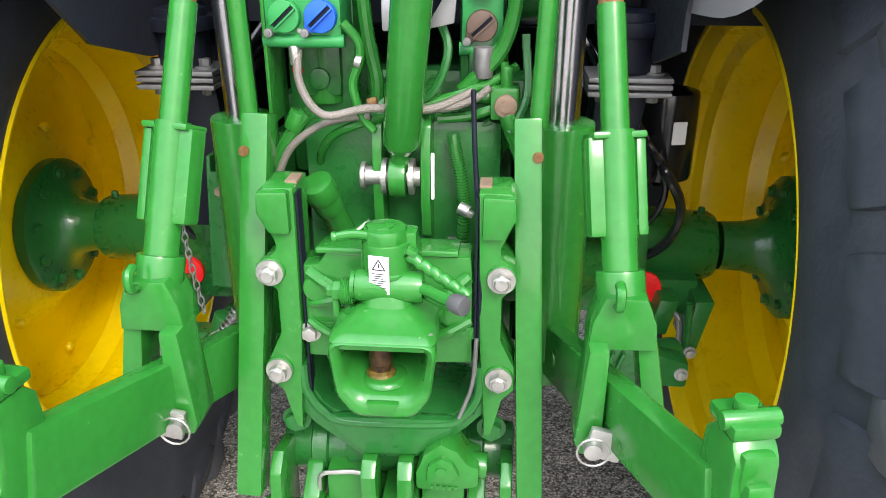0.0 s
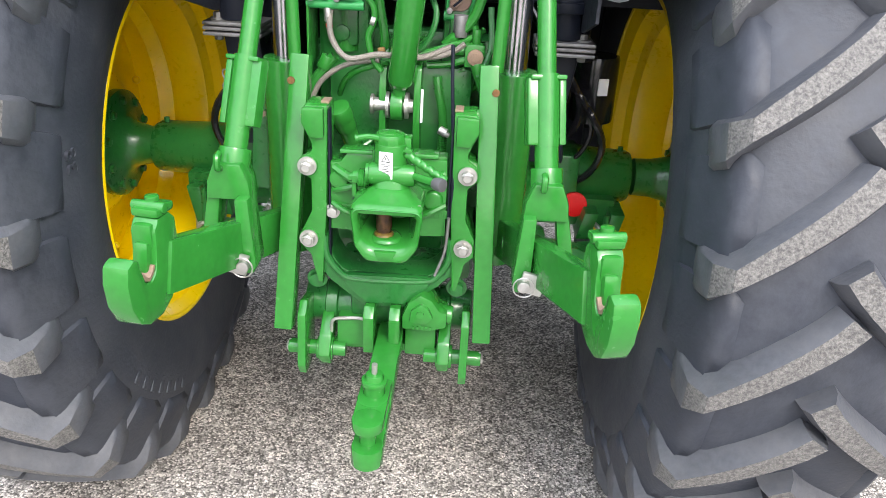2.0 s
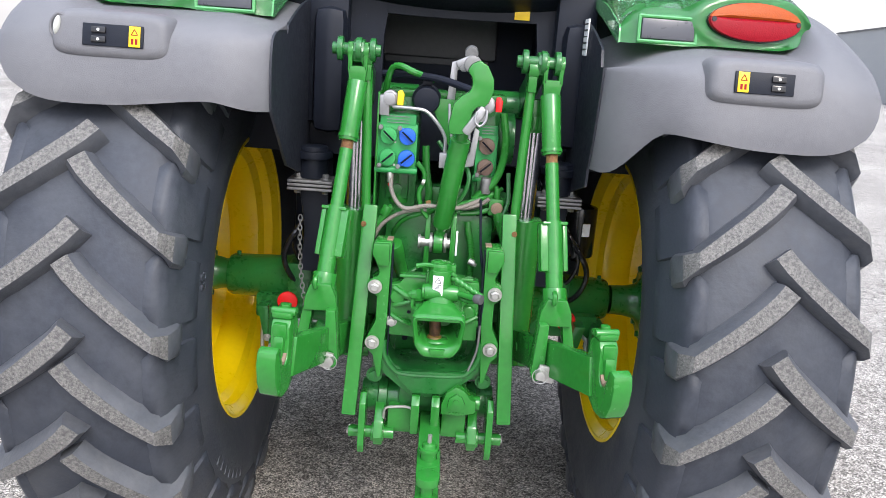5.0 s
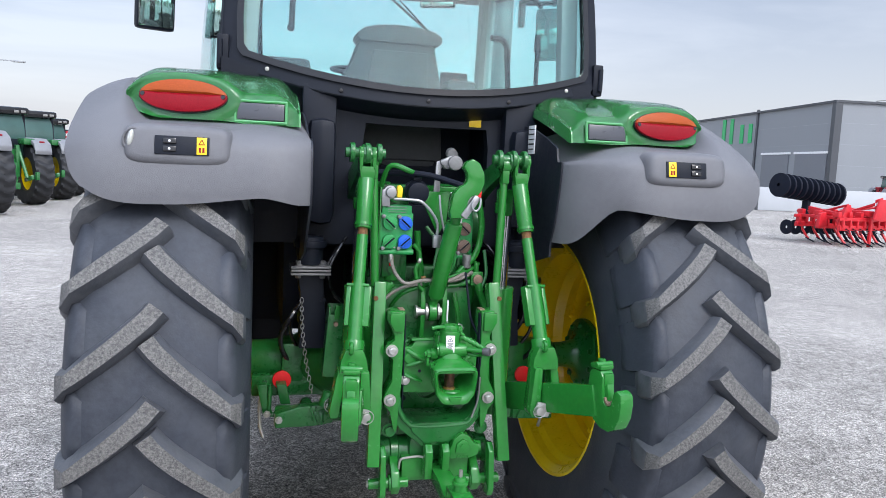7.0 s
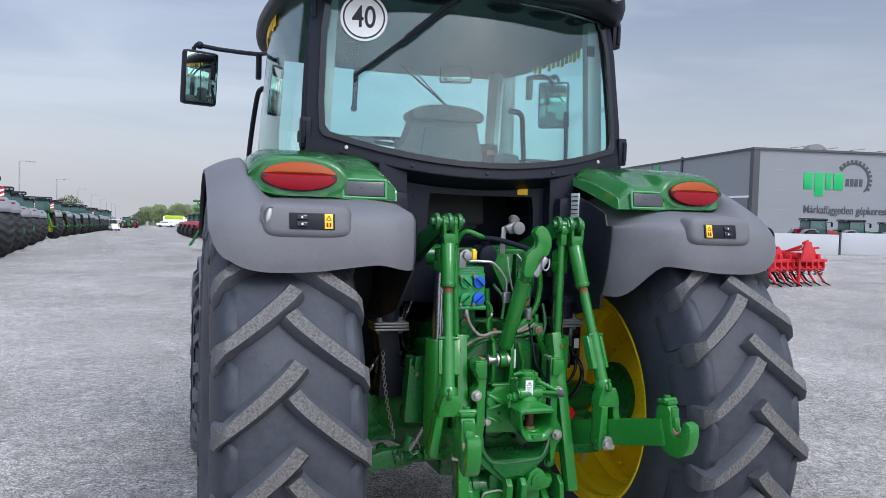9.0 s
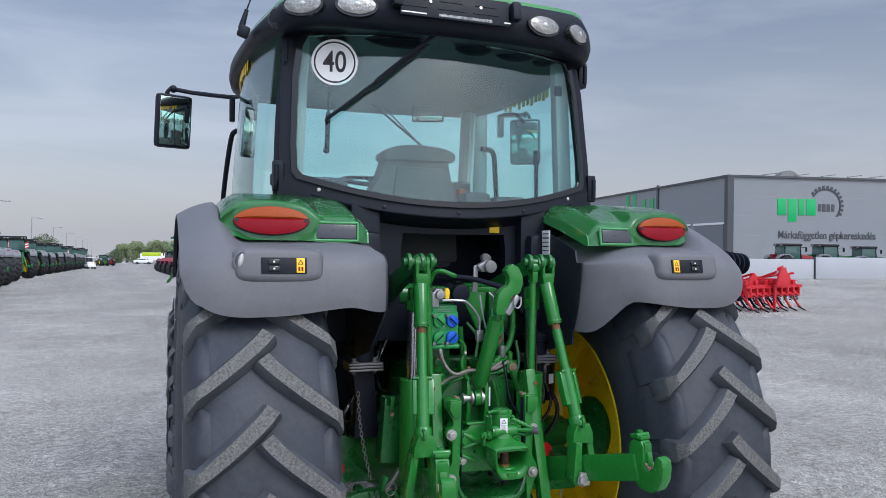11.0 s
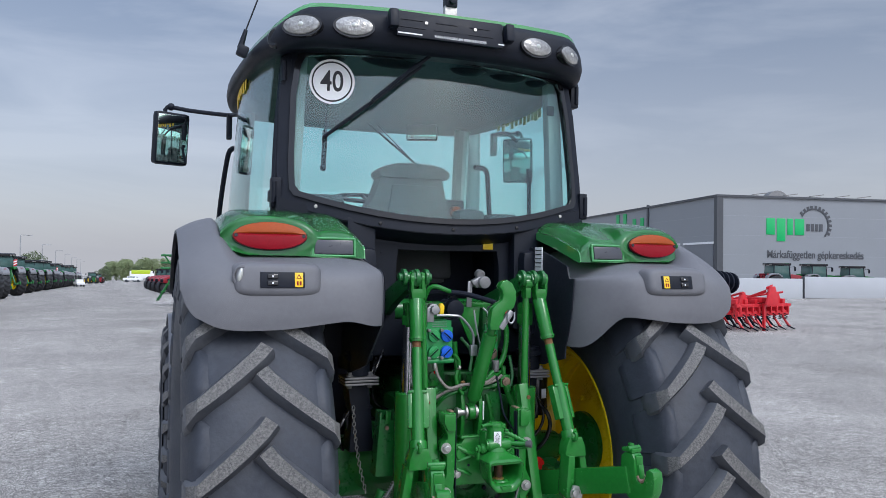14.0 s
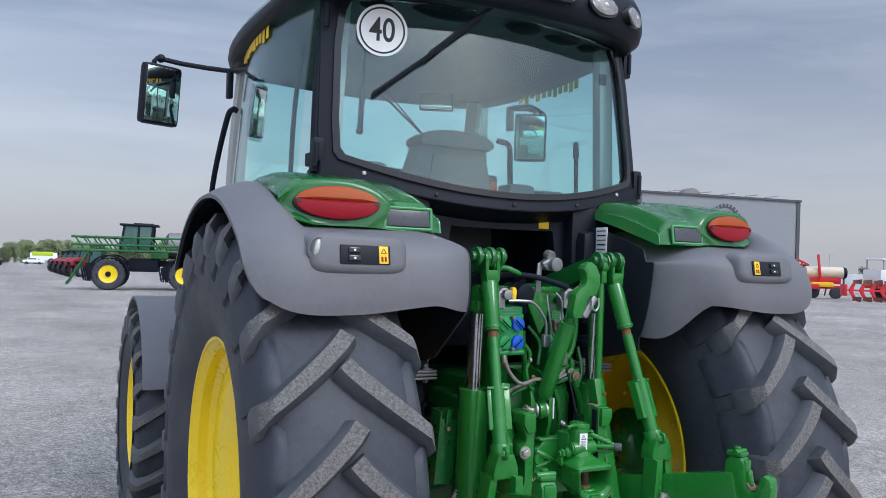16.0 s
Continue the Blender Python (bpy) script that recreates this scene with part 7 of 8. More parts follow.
part("headrest", bm, SEAT, seat)
bm = B()
prism(bm, [(-0.115, 1.95), (0.175, 1.95), (0.165, 2.215), (-0.075, 2.215)], "y", 0.408, 0.45, bev=0.012)
part("back_shell", bm, SEAT, seat)
bm = B()
box(bm, (0, 0.66, 1.78), (0.46, 0.44, 0.12), bev=0.04)
part("cushion", bm, SEAT, seat)
seat.matrix_basis = pose(-0.075, -0.165, -0.012)
bm = B()
prism(bm, [(0.44, 1.70), (0.85, 1.70), (0.85, 1.98), (0.70, 2.02), (0.30, 2.00), (0.30, 1.93), (0.44, 1.93)], "x", 0.25, 0.47, bev=0.03)
part("side_console", bm, SEAT, cab, "dark armrest console beside the seat")
for c_, s_ in (((0.42, 0.22, 2.02), (0.18, 0.14, 0.10)), ((0.20, 0.12, 2.04), (0.14, 0.12, 0.08)), ((-0.52, 0.35, 1.95), (0.20, 0.5, 0.35))):
    bm = B()
    box(bm, c_, s_, bev=0.03)
    part("trim_box", bm, SEAT, cab, "dark moulded interior trim")
bm = B()
cyl(bm, (-0.482, 0.25, 2.60), (-0.49, 0.25, 2.40), 0.006, n=10)
cyl(bm, (-0.49, 0.25, 2.44), (-0.495, 0.25, 2.27), 0.012, n=12)
ball(bm, (-0.497, 0.25, 2.262), 0.016)
part("gas_strut", bm, BLACK_PL, cab, "thin gas strut of the rear window")
# row of dark rounded bulges just inside the window's top edge
for x, w in ((-0.49, 0.16), (-0.20, 0.34), (0.17, 0.20), (0.40, 0.22), (0.57, 0.12)):
    bm = B()
    ball(bm, (0, 0, 0), 0.5, s=(w, 0.10, 0.085))
    part("dark_bulge", bm, BLACK_PL, cab, at=pose(CX + x, back_y(x, 2.76) + 0.075, 2.755))
bm = B()
box(bm, (CX + 0.655, 0.086, 2.60), (0.04, 0.006, 0.05), bev=0.002)
part("trim_clip", bm, BLACK_PL, cab)
bm = B()
cyl(bm, (0.555, 0.155, 2.05), (0.56, 0.17, 2.25), 0.010, n=12)
cyl(bm, (0.56, 0.17, 2.235), (0.56, 0.176, 2.31), 0.016, 0.012, n=12, bev=0.003)
part("control_lever", bm, BLACK_PL, cab)
bm = B()
box(bm, (0.285, 0.55, 2.10), (0.13, 0.05, 0.13), bev=0.015)
part("armrest_screen", bm, BLACK_PL, cab)
bm = B()
box(bm, (0.262, 0.44, 2.095), (0.05, 0.05, 0.055), bev=0.018)
part("lever_knob", bm, AMBER_LENS, cab, "small orange lever knob")
bm = B()
lathe(bm, [(0.012 * math.cos(t), 0.19 + 0.014 * math.sin(t)) for t in spread(0, 2 * math.pi, 8)[:-1]], axis="z", n=32, close=True)
for a in (90, 210, 330):
    cyl(bm, (0, 0, -0.02), (0.185 * math.cos(radians(a)), 0.185 * math.sin(radians(a)), 0), 0.012, n=8)
part("steering_wheel", bm, BLACK_PL, cab, at=pose(-0.06, 0.98, 2.19, 11))
bm = B()
tube(bm, [(-0.08, 1.02, 2.10), (-0.08, 1.15, 1.8), (-0.08, 1.25, 1.5)], 0.06, n=10)
box(bm, (-0.08, 1.25, 1.95), (0.30, 0.12, 0.18), bev=0.03)
part("dashboard", bm, BLACK_PL, cab)
bm = B()
box(bm, (0, 0, 0), (0.200, 0.03, 0.105), bev=0.015)
im = part("inside_mirror", bm, BLACK_PL, cab, "inside rear-view mirror", at=pose(0.353, 1.25, 2.652, 0, 0, -24))
bm = B()
box(bm, (0, -0.0165, 0), (0.182, 0.004, 0.088), bev=0.001)
part("mirror_glass", bm, MIRROR, im)
bm = B()
tube(bm, [(0.03, 1.40, 2.72), (0.20, 1.42, 2.60), (0.375, 1.44, 2.478)], 0.007, n=6, k=2)
tube(bm, [(0.10, 1.40, 2.71), (0.24, 1.42, 2.59), (0.375, 1.44, 2.478)], 0.004, n=6, k=2)
part("front_wiper", bm, BLACK_PL, cab)
bm = B()
tube(bm, [(0.71, 0.95, 1.9), (0.685, 0.95, 2.25), (0.655, 0.92, 2.385), (0.57, 0.9, 2.405)], 0.016, n=8)
part("grab_rail", bm, BLACK_PL, cab)
part("grab_rail", tube(B(), [(-0.60, 0.9, 1.95), (-0.62, 0.8, 2.4), (-0.60, 0.75, 2.72)], 0.012, n=8), BLACK_PL, cab)
bm = B()
cyl(bm, (0.875, 1.66, 1.5), (0.875, 1.66, 2.85), 0.060, n=18)
part("exhaust_pipe", bm, GREY_MET, cab)

# outside mirrors on arms and the exterior grab rail
for s, mx, my, mz in ((-1, -1.157, 1.37, 2.520), (1, 1.10, 1.38, 2.535)):
    bm = B()
    tube(bm, [(s * 0.80, 0.80, mz + 0.03), (s * 0.81, 0.95, mz + 0.10), (s * 0.842, my - 0.16, mz + 0.135), (mx + s * -0.1, my - 0.02, mz + 0.17), (mx + s * 0.02, my, mz + 0.185), (mx + s * 0.03, my, mz + 0.14)], 0.0125, n=8, k=2)
    box(bm, (s * 0.842, my - 0.16, mz + 0.07), (0.030, 0.05, 0.15), bev=0.008)
    ball(bm, (mx + s * 0.0, my, mz + 0.187), 0.022)
    arm = part("mirror_arm", bm, BLACK_PL, cab, "black tubular mirror arm")
    bm = B()
    box(bm, (0, 0, 0), (0.205, 0.06, 0.305), bev=0.028)
    mm = part("mirror_housing", bm, BLACK_PL, cab, "black rounded wing mirror", at=pose(mx, my, mz, 5, 0, 22 if s < 0 else -36))
    bm = B()
    box(bm, (0, -0.0295, 0), (0.178, 0.004, 0.272), bev=0.0015)
    part("mirror_glass", bm, MIRROR, mm)
    if s < 0:
        bm = B()
        box(bm, (0, 0, 0), (0.085, 0.03, 0.245), bev=0.014)
        sm = part("small_mirror", bm, BLACK_PL, cab, "small black inner mirror", at=pose(s * 0.80, 0.78, 2.39, 5, 0, 28))
        bm = B()
        box(bm, (0, -0.0155, 0), (0.07, 0.003, 0.225), bev=0.001)
        part("mirror_glass", bm, MIRROR, sm)
bm = B()
tube(bm, [(-0.80, 1.20, 2.455), (-0.825, 1.20, 2.46), (-0.848, 1.23, 2.40), (-0.872, 1.40, 2.09), (-0.885, 1.45, 1.7)], 0.015, n=8)
part("outside_rail", bm, BLACK_PL, cab, "black outside grab rail")
# hinges, antenna, beacon socket
for s in (-1, 1):
    for z, x, y in ((2.11, 0.762, 0.0), (2.655, 0.715, 0.075) if s < 0 else (2.69, 0.765, 0.10)):
        bm = B()
        box(bm, (WCX + s * x, y, z), (0.044, 0.05, 0.13), bev=0.008)
        box(bm, (WCX + s * (x + 0.012), y + 0.04, z - 0.012), (0.022, 0.07, 0.05), bev=0.006)
        cyl(bm, (WCX + s * (x + 0.010), y - 0.024, z - 0.045), (WCX + s * (x + 0.010), y - 0.024, z + 0.045), 0.011, n=12)
        part("hinge", bm, BLACK_PL, cab, "black bolted window hinge")
bm = B()
box(bm, (-0.885, 0.20, 2.762), (0.05, 0.05, 0.05), r=(0, 20, 0), bev=0.012)
cyl(bm, (-0.895, 0.20, 2.775), (-0.872, 0.20, 2.86), 0.015, 0.009, n=10)
cyl(bm, (-0.872, 0.20, 2.86), (-0.790, 0.20, 3.10), 0.0035, n=6)
part("antenna", bm, BLACK_PL, roof, "thin black whip antenna")
bm = B()
box(bm, (0.052, 0.02, 3.055), (0.058, 0.05, 0.052), bev=0.006)
cyl(bm, (0.052, -0.008, 3.055), (0.052, -0.022, 3.055), 0.016, n=18, bev=0.002)
rear_cam = part("reversing_camera", bm, BLACK_PL, roof, "small black camera on the roof edge")
bm = B()
box(bm, (0.052, 0.02, 2.992), (0.062, 0.03, 0.085), bev=0.003)
part("bracket", bm, STEEL, roof)
for s in (-1, 1):
    bm = B()
    for k, h in enumerate((0.05, 0.07, 0.05, 0.05, 0.07, 0.05, 0.05, 0.07, 0.02, 0.07, 0.05)):
        t = (0.50 + 0.05 * k - 0.08) / 1.36
        x = 0.79 - 0.06 * t + 0.10 * math.sin(math.pi * t) - 0.055 * (2.68 - 2.1) / 0.7
        box(bm, (CX + s * (x + 0.006), 0.50 + 0.05 * k, 2.68), (0.003, 0.036, h), bev=0)
    part("window_lettering", bm, YEL_ST, cab, "row of yellow plain letter-sized marks")
# moulded size figures and plain letter-sized marks on the tyre's inner flank
text_mesh("size_mark", "38", 0.055, RUBBER, wheel_l, Matrix(((0, 0, 1, 0.262), (0, -1, 0, -0.680), (1, 0, 0, 0.185), (0, 0, 0, 1))), depth=0.004)
for k in range(7):
    a = radians(40 + 4.6 * k)
    bm = B()
    box(bm, (0, 0, 0), (0.008, 0.052, 0.026), bev=0.003)
    part("moulded_mark", bm, RUBBER, wheel_l, at=Matrix.Translation((0.262, -0.690 * math.cos(a), -0.690 * math.sin(a))) @ Matrix.Rotation(a, 4, "X"))
# front end: bonnet, front fenders
bm = B()
box(bm, (CX, 2.75, 1.62), (0.72, 2.2, 0.62), bev=0.12)
part("bonnet", bm, GREEN_HOOD, tractor, "green engine bonnet")
for s in (-1, 1):
    bm = B()
    pts = []
    for j in range(13):
        a = radians(35 + 125 * j / 12)
        pts.append((2.65 + 0.76 * math.cos(a), 0.665 + 0.76 * math.sin(a)))
    inner = [(2.65 + (y - 2.65) * 0.97, 0.665 + (z - 0.665) * 0.97) for y, z in pts[::-1]]
    prism(bm, pts + inner, "x", CX + s * 0.66, CX + s * 1.10, bev=0.006)
    part("front_fender", bm, GREY_PL, tractor, "grey plastic front fender")
for s in (-1, 1):
    bm = B()
    box(bm, (CX + s * 0.62, 1.35, 0.85), (0.42, 0.9, 0.55), bev=0.08)
    part("fuel_tank", bm, BLACK_PL, tractor)
bm = B()
cyl(bm, (CX - 0.75, 2.65, 0.665), (CX + 0.75, 2.65, 0.665), 0.08, n=20)
part("front_axle", bm, GREEN_DK, tractor)


# ---- the yard round about ----
SHEET = mat("grey_sheet_cladding", (0.232, 0.247, 0.266), 0.45, var=0.05, scale=0.4, fine=6)
TRIM = mat("dark_building_trim", (0.06, 0.065, 0.075), 0.5)
DOOR_GR = mat("grey_sectional_door", (0.16, 0.17, 0.19), 0.5)
SIGN_GREEN = mat("sign_green", (0.004, 0.40, 0.11), 0.4, var=0.05)
BARRIER = mat("white_barrier_panel", (0.446, 0.461, 0.482), 0.5, var=0.06, scale=0.6)
RED_PAINT = mat("red_implement_paint", (0.55, 0.015, 0.025), 0.4, var=0.15)
FAR_GREEN = mat("far_green_paint", (0.016, 0.135, 0.032), 0.26, var=0.10, coat=0.45, bump=0.10, bscale=45, dirt=(0.10, 0.13, 0.08), dirt_amt=0.08)
FAR_GLASS = mat("dark_cab_glass", (0.055, 0.115, 0.105), 0.08, var=0.25, scale=2.0)
FAR_RUBBER = mat("dark_far_rubber", (0.016, 0.017, 0.020), 0.6, var=0.3)
DULL_RED = mat("dull_red_paint", (0.26, 0.012, 0.022), 0.4, var=0.2)
PALE_GR = mat("light_grey_fender", (0.20, 0.205, 0.22), 0.4, var=0.1)
CREAM = mat("cream_tank", (0.62, 0.52, 0.40), 0.4)
MOULD = mat("rusty_mouldboard", (0.30, 0.13, 0.10), 0.5, metal=0.4, var=0.4)
LIME = mat("lime_paint", (0.42, 0.55, 0.02), 0.4)
BARK = mat("bark", (0.10, 0.075, 0.055), 0.9, var=0.3, bump=0.5)
LEAF = mat("leaves", (0.085, 0.115, 0.052), 0.7, var=0.4, scale=1.5, fine=8)
# pale leaf green with the distance haze mixed into it
LEAF2 = mat("pale_hazy_leaves", (0.20, 0.245, 0.115), 0.7, var=0.4, scale=1.5, fine=8)
POLE = mat("galvanised_pole", (0.35, 0.36, 0.37), 0.5, metal=0.4)


def on_ground(x, y, turn=0):
    return pose(x, y, ground_z(x, y), 0, 0, turn)


# warehouse
bx, by = 49.1, 54.9
turn = math.degrees(math.atan2(-0.20, 0.98))
W, D, H0, H1 = 18.9, 75.0, -2.2, 9.32
hall = thing("warehouse", "large light grey metal-clad warehouse with dark trim and green lettering", "building", pose(bx, by, ground_z(bx, by), 0, 0, turn))
bm = B()
box(bm, (W / 2, D / 2, (H0 + H1) / 2), (W, D, H1 - H0), bev=0)
part("wall", bm, SHEET, hall)
bm = B()
box(bm, (W / 2, -0.04, H1), (W + 0.4, 0.3, 0.2), bev=0)
box(bm, (-0.04, D / 2, H1), (0.3, D + 0.3, 0.2), bev=0)
part("roof_trim", bm, TRIM, hall)
bm = B()
box(bm, (0.15, 0.15, (H0 + H1) / 2), (0.62, 0.62, H1 - H0), bev=0)
part("corner_trim", bm, TRIM, hall)
bm = B()
box(bm, (W - 0.1, 0.1, (H0 + H1) / 2), (0.4, 0.4, H1 - H0), bev=0)
part("corner_trim", bm, TRIM, hall)
for k in (2, 4, 6, 8):
    bm = B()
    box(bm, (W / 2, 0.004, H1 * k / 10), (W, 0.02, 0.018), bev=0)
    box(bm, (0.004, D / 2, H1 * k / 10), (0.02, D, 0.018), bev=0)
    part("panel_joint", bm, mat("panel_joint_grey", (0.30, 0.315, 0.34), 0.5) if k == 2 else bpy.data.materials["panel_joint_grey"], hall)
for k in range(5):
    bm = B()
    dv = (3.6, 10.6, 27.0, 35.0, 43.0)[k]
    box(bm, (-0.03, dv, 2.0), (0.12, 5.7, 5.6), bev=0)
    dr = part("roller_door", bm, DOOR_GR, hall, "grey roller door")
    bm = B()
    for z in (4.75,):
        box(bm, (-0.06, dv, z + 0.12), (0.14, 6.2, 0.20), bev=0)
    part("door_frame", bm, WHITE, hall)
bm = B()
box(bm, (-0.05, 15.3, 5), (0.2, 0.35, 9.2), bev=0)
part("downpipe", bm, TRIM, hall)
for x in (4.5, 7.8, 10.6, 13.4, 15.8):
    bm = B()
    box(bm, (x, 0.4, H1 + 0.32), (1.4, 0.3, 0.08), r=(0, -8, 0), bev=0)
    part("roof_lamp", bm, GREY_MET, hall)
bm = B()
lathe(bm, [(-0.5, 0.01), (-0.5, 1.3), (0.5, 1.3), (0.5, 0.01)], (9.8, 6, H1), "y", 20)
part("roof_vent", bm, GREY_MET, hall)
face = pose(0, -0.03, 0, 90)
for x0, x1, z0, z1 in ((5.0, 5.9, 5.72, 7.30), (6.1, 7.0, 5.10, 7.30), (7.2, 7.8, 5.72, 7.30), (8.0, 9.0, 5.72, 7.30)):
    bm = B()
    wx, wz = (x1 - x0), (z1 - z0)
    box(bm, ((x0 + x1) / 2, -0.02, (z0 + z1) / 2), (wx, 0.06, wz), bev=0.02)
    part("sign_mark", bm, SIGN_GREEN, hall, "plain green sign block")
bm = B()
for k in range(4):
    box(bm, (9.42 + 0.46 * k, -0.02, 6.48), (0.33, 0.05, 0.70), bev=0)
part("sign_mark", bm, TRIM, hall, "plain dark sign blocks")
text_mesh("sign_line", "Márkafüggetlen gépkereskedés", 1.05, TRIM, hall, pose(10.25, -0.03, 3.82, 90) @ Matrix.Diagonal((0.80, 1, 1, 1)), depth=0.02, bold=0.01)
bm = B()
gx, gz_, gr = 10.05, 6.72, 1.55
for j in range(13):
    a = radians(140 - 14 * j)
    box(bm, (gx + (gr + 0.2) * math.cos(a), -0.03, gz_ + (gr + 0.2) * math.sin(a)), (0.30, 0.05, 0.24), r=(0, -math.degrees(a), 0), bev=0)
for j in range(27):
    a = radians(143 - 7 * j)
    box(bm, (gx + gr * math.cos(a), -0.03, gz_ + gr * math.sin(a)), (0.16, 0.05, 0.23), r=(0, -math.degrees(a), 0), bev=0)
part("gear_emblem", bm, TRIM, hall)
for v0, w, z0, z1 in ((23.0, 2.6, 6.1, 9.0), (18.0, 2.6, 6.1, 8.2)):
    for k in (-1, 1):
        bm = B()
        box(bm, (-0.05, v0 + k * w * 0.42, (z0 + z1) / 2), (0.06, w * 0.34, z1 - z0), bev=0)
        part("sign_mark", bm, SIGN_GREEN, hall, "plain green sign block")

# low white barrier before the warehouse
for k in range(4):
    far = 0.69 + 11.6 * k
    x0, y0 = 38.2 + 0.97 * far, 42.0 - 0.24 * far
    bm = B()
    box(bm, (0, 0, 0.76), (11.5, 0.25, 1.60), bev=0.02)
    box(bm, (-5.74, -0.02, 0.76), (0.1, 0.3, 1.62), bev=0, mi=1)
    b = part("barrier_panel", bm, (BARRIER, TRIM), at=on_ground(x0, y0, -13.9))
    tagged(b, "low white barrier panel with dark end post", "barrier", "barrier panels")


# machines in the yard
def far_tyre(bm, c, R, w, lugs=20, mi=0):
    """A lugged tyre as one closed skin; the bars are raised out of the tread."""
    n = lugs * 6
    cols = [(-0.40, 0.55), (-0.5, 0.72), (-0.48, 0.90), (-0.40, 0.94), (-0.27, 0.95), (-0.13, 0.955), (0.0, 0.955), (0.13, 0.955), (0.27, 0.95), (0.40, 0.94), (0.48, 0.90), (0.5, 0.72), (0.40, 0.55)]
    grid = []
    for i, (a, r) in enumerate(cols):
        row = []
        for j in range(n):
            up = 0.0
            if 2 <= i <= 10:
                ph = (j / 6 + abs(a) * 1.3 + (0.5 if a > 0 else 0.0)) % 1.0
                up = 0.05 if ph < 0.42 else 0.0
            t = 2 * math.pi * j / n
            row.append(bm.verts.new((c[0] + a * w, c[1] + R * (r + up) * math.cos(t), c[2] + R * (r + up) * math.sin(t))))
        grid.append(row)
    for p, q in zip(grid, grid[1:] + grid[:1]):
        for j in range(n):
            k = (j + 1) % n
            bm.faces.new((p[j], q[j], q[k], p[k])).material_index = mi


def yard_tractor(paint, rim_mat, label, boards=False, roof_mat=None):
    t = thing("farm_tractor", label, "tractor")
    for s in (-1, 1):
        for nm, y, R, w, xx in (("rear_wheel", 0.0, 0.95, 0.58, 0.98), ("front_wheel", 2.6, 0.70, 0.5, 0.90)):
            bm = B()
            far_tyre(bm, (0, 0, 0), R, w)
            wh = part(nm, bm, FAR_RUBBER, t, at=pose(s * xx, y, R))
            bm = B()
            lathe(bm, [(-0.14, R * 0.56), (-0.1, R * 0.5), (0.0, R * 0.42), (s * 0.02, 0.02), (s * 0.05, 0.02), (s * 0.06, R * 0.42), (0.12, R * 0.5), (0.15, R * 0.56)], n=24)
            part("rim", bm, rim_mat, wh)
        bm = B()
        pts = [(-1.04, 1.56), (-1.06, 1.68), (-0.92, 1.90), (-0.55, 2.04), (0.2, 2.06), (0.62, 1.85), (0.6, 1.7), (0.2, 1.95), (-0.45, 1.94), (-0.8, 1.82), (-0.97, 1.68), (-0.97, 1.56)]
        prism(bm, [(y * 0.8, z) for y, z in pts], "x", s * 0.70, s * 1.20, bev=0.05)
        fd = part("fender", bm, PALE_GR, t)
        bm = B()
        box(bm, (s * 0.95, -0.70, 1.93), (0.15, 0.05, 0.045), r=(-30, 0, 0), bev=0.01)
        part("tail_light", bm, RED_LENS, fd)
    bm = B()
    box(bm, (0, 0.9, 1.0), (0.55, 3.2, 0.6), bev=0.05)
    box(bm, (0, -0.35, 0.9), (0.45, 0.5, 0.5), bev=0.04)
    part("chassis", bm, paint, t)
    bm = B()
    prism(bm, [(1.30, 1.32), (1.30, 2.02), (1.9, 2.00), (2.6, 1.90), (3.15, 1.74), (3.36, 1.55), (3.36, 1.22), (3.2, 1.15)], "x", -0.36, 0.36, bev=0.07)
    bonnet = part("bonnet", bm, paint, t)
    bm = B()
    box(bm, (0, 3.34, 1.40), (0.46, 0.06, 0.34), bev=0.03)
    part("grille", bm, DARK, bonnet)
    for s in (-1, 1):
        bm = B()
        box(bm, (s * 0.21, 3.30, 1.60), (0.16, 0.10, 0.08), r=(-35, 0, 0), bev=0.02)
        part("headlight", bm, LAMP_GL, bonnet)
        bm = B()
        box(bm, (s * 0.365, 2.5, 1.50), (0.02, 0.9, 0.26), bev=0.008)
        part("side_vent", bm, DARK, bonnet)
    for s in (-1, 1):
        bm = B()
        box(bm, (s * 0.66, -0.1, 1.93), (0.34, 0.9, 0.20), bev=0.06)
        part("fender_cap", bm, paint, t)
        if boards:
            bm = B()
            for k in range(5):
                prism(bm, [(s * 0.66 - 0.12, 2.05 + 0.085 * k), (s * 0.66 + 0.12, 2.13 + 0.085 * k), (s * 0.66 + 0.12, 2.215 + 0.085 * k), (s * 0.66 - 0.12, 2.135 + 0.085 * k)], "y", -0.43, -0.41, bev=0, mi=k % 2)
            part("warning_board", bm, (RED_PAINT, WHITE), t)
    bm = B()
    box(bm, (0, -0.45, 1.35), (0.5, 0.25, 0.7), bev=0.05)
    box(bm, (0, -0.85, 0.62), (0.34, 0.5, 0.2), bev=0.03)
    cyl(bm, (0.0, -0.5, 1.25), (0.0, -0.75, 1.85), 0.05, n=8)
    part("rear_linkage", bm, paint, t)
    for s in (-1, 1):
        bm = B()
        cyl(bm, (s * 0.42, -0.95, 0.85), (s * 0.32, -0.55, 1.75), 0.05, n=8)
        box(bm, (s * 0.46, -0.98, 0.84), (0.09, 0.75, 0.13), r=(-8, 0, s * -8), bev=0.02)
        box(bm, (s * 0.52, -1.38, 0.93), (0.10, 0.14, 0.24), bev=0.03)
        box(bm, (s * 0.27, -0.62, 1.35), (0.10, 0.14, 0.95), bev=0.02)
        part("lower_arm", bm, paint, t)
    bm = B()
    prism(bm, [(0.0, 1.5), (-0.12, 2.1), (-0.02, 2.72), (1.35, 2.72), (1.5, 1.5)], "x", -0.72, 0.72, bev=0.03)
    part("cab_glass", bm, FAR_GLASS, t)
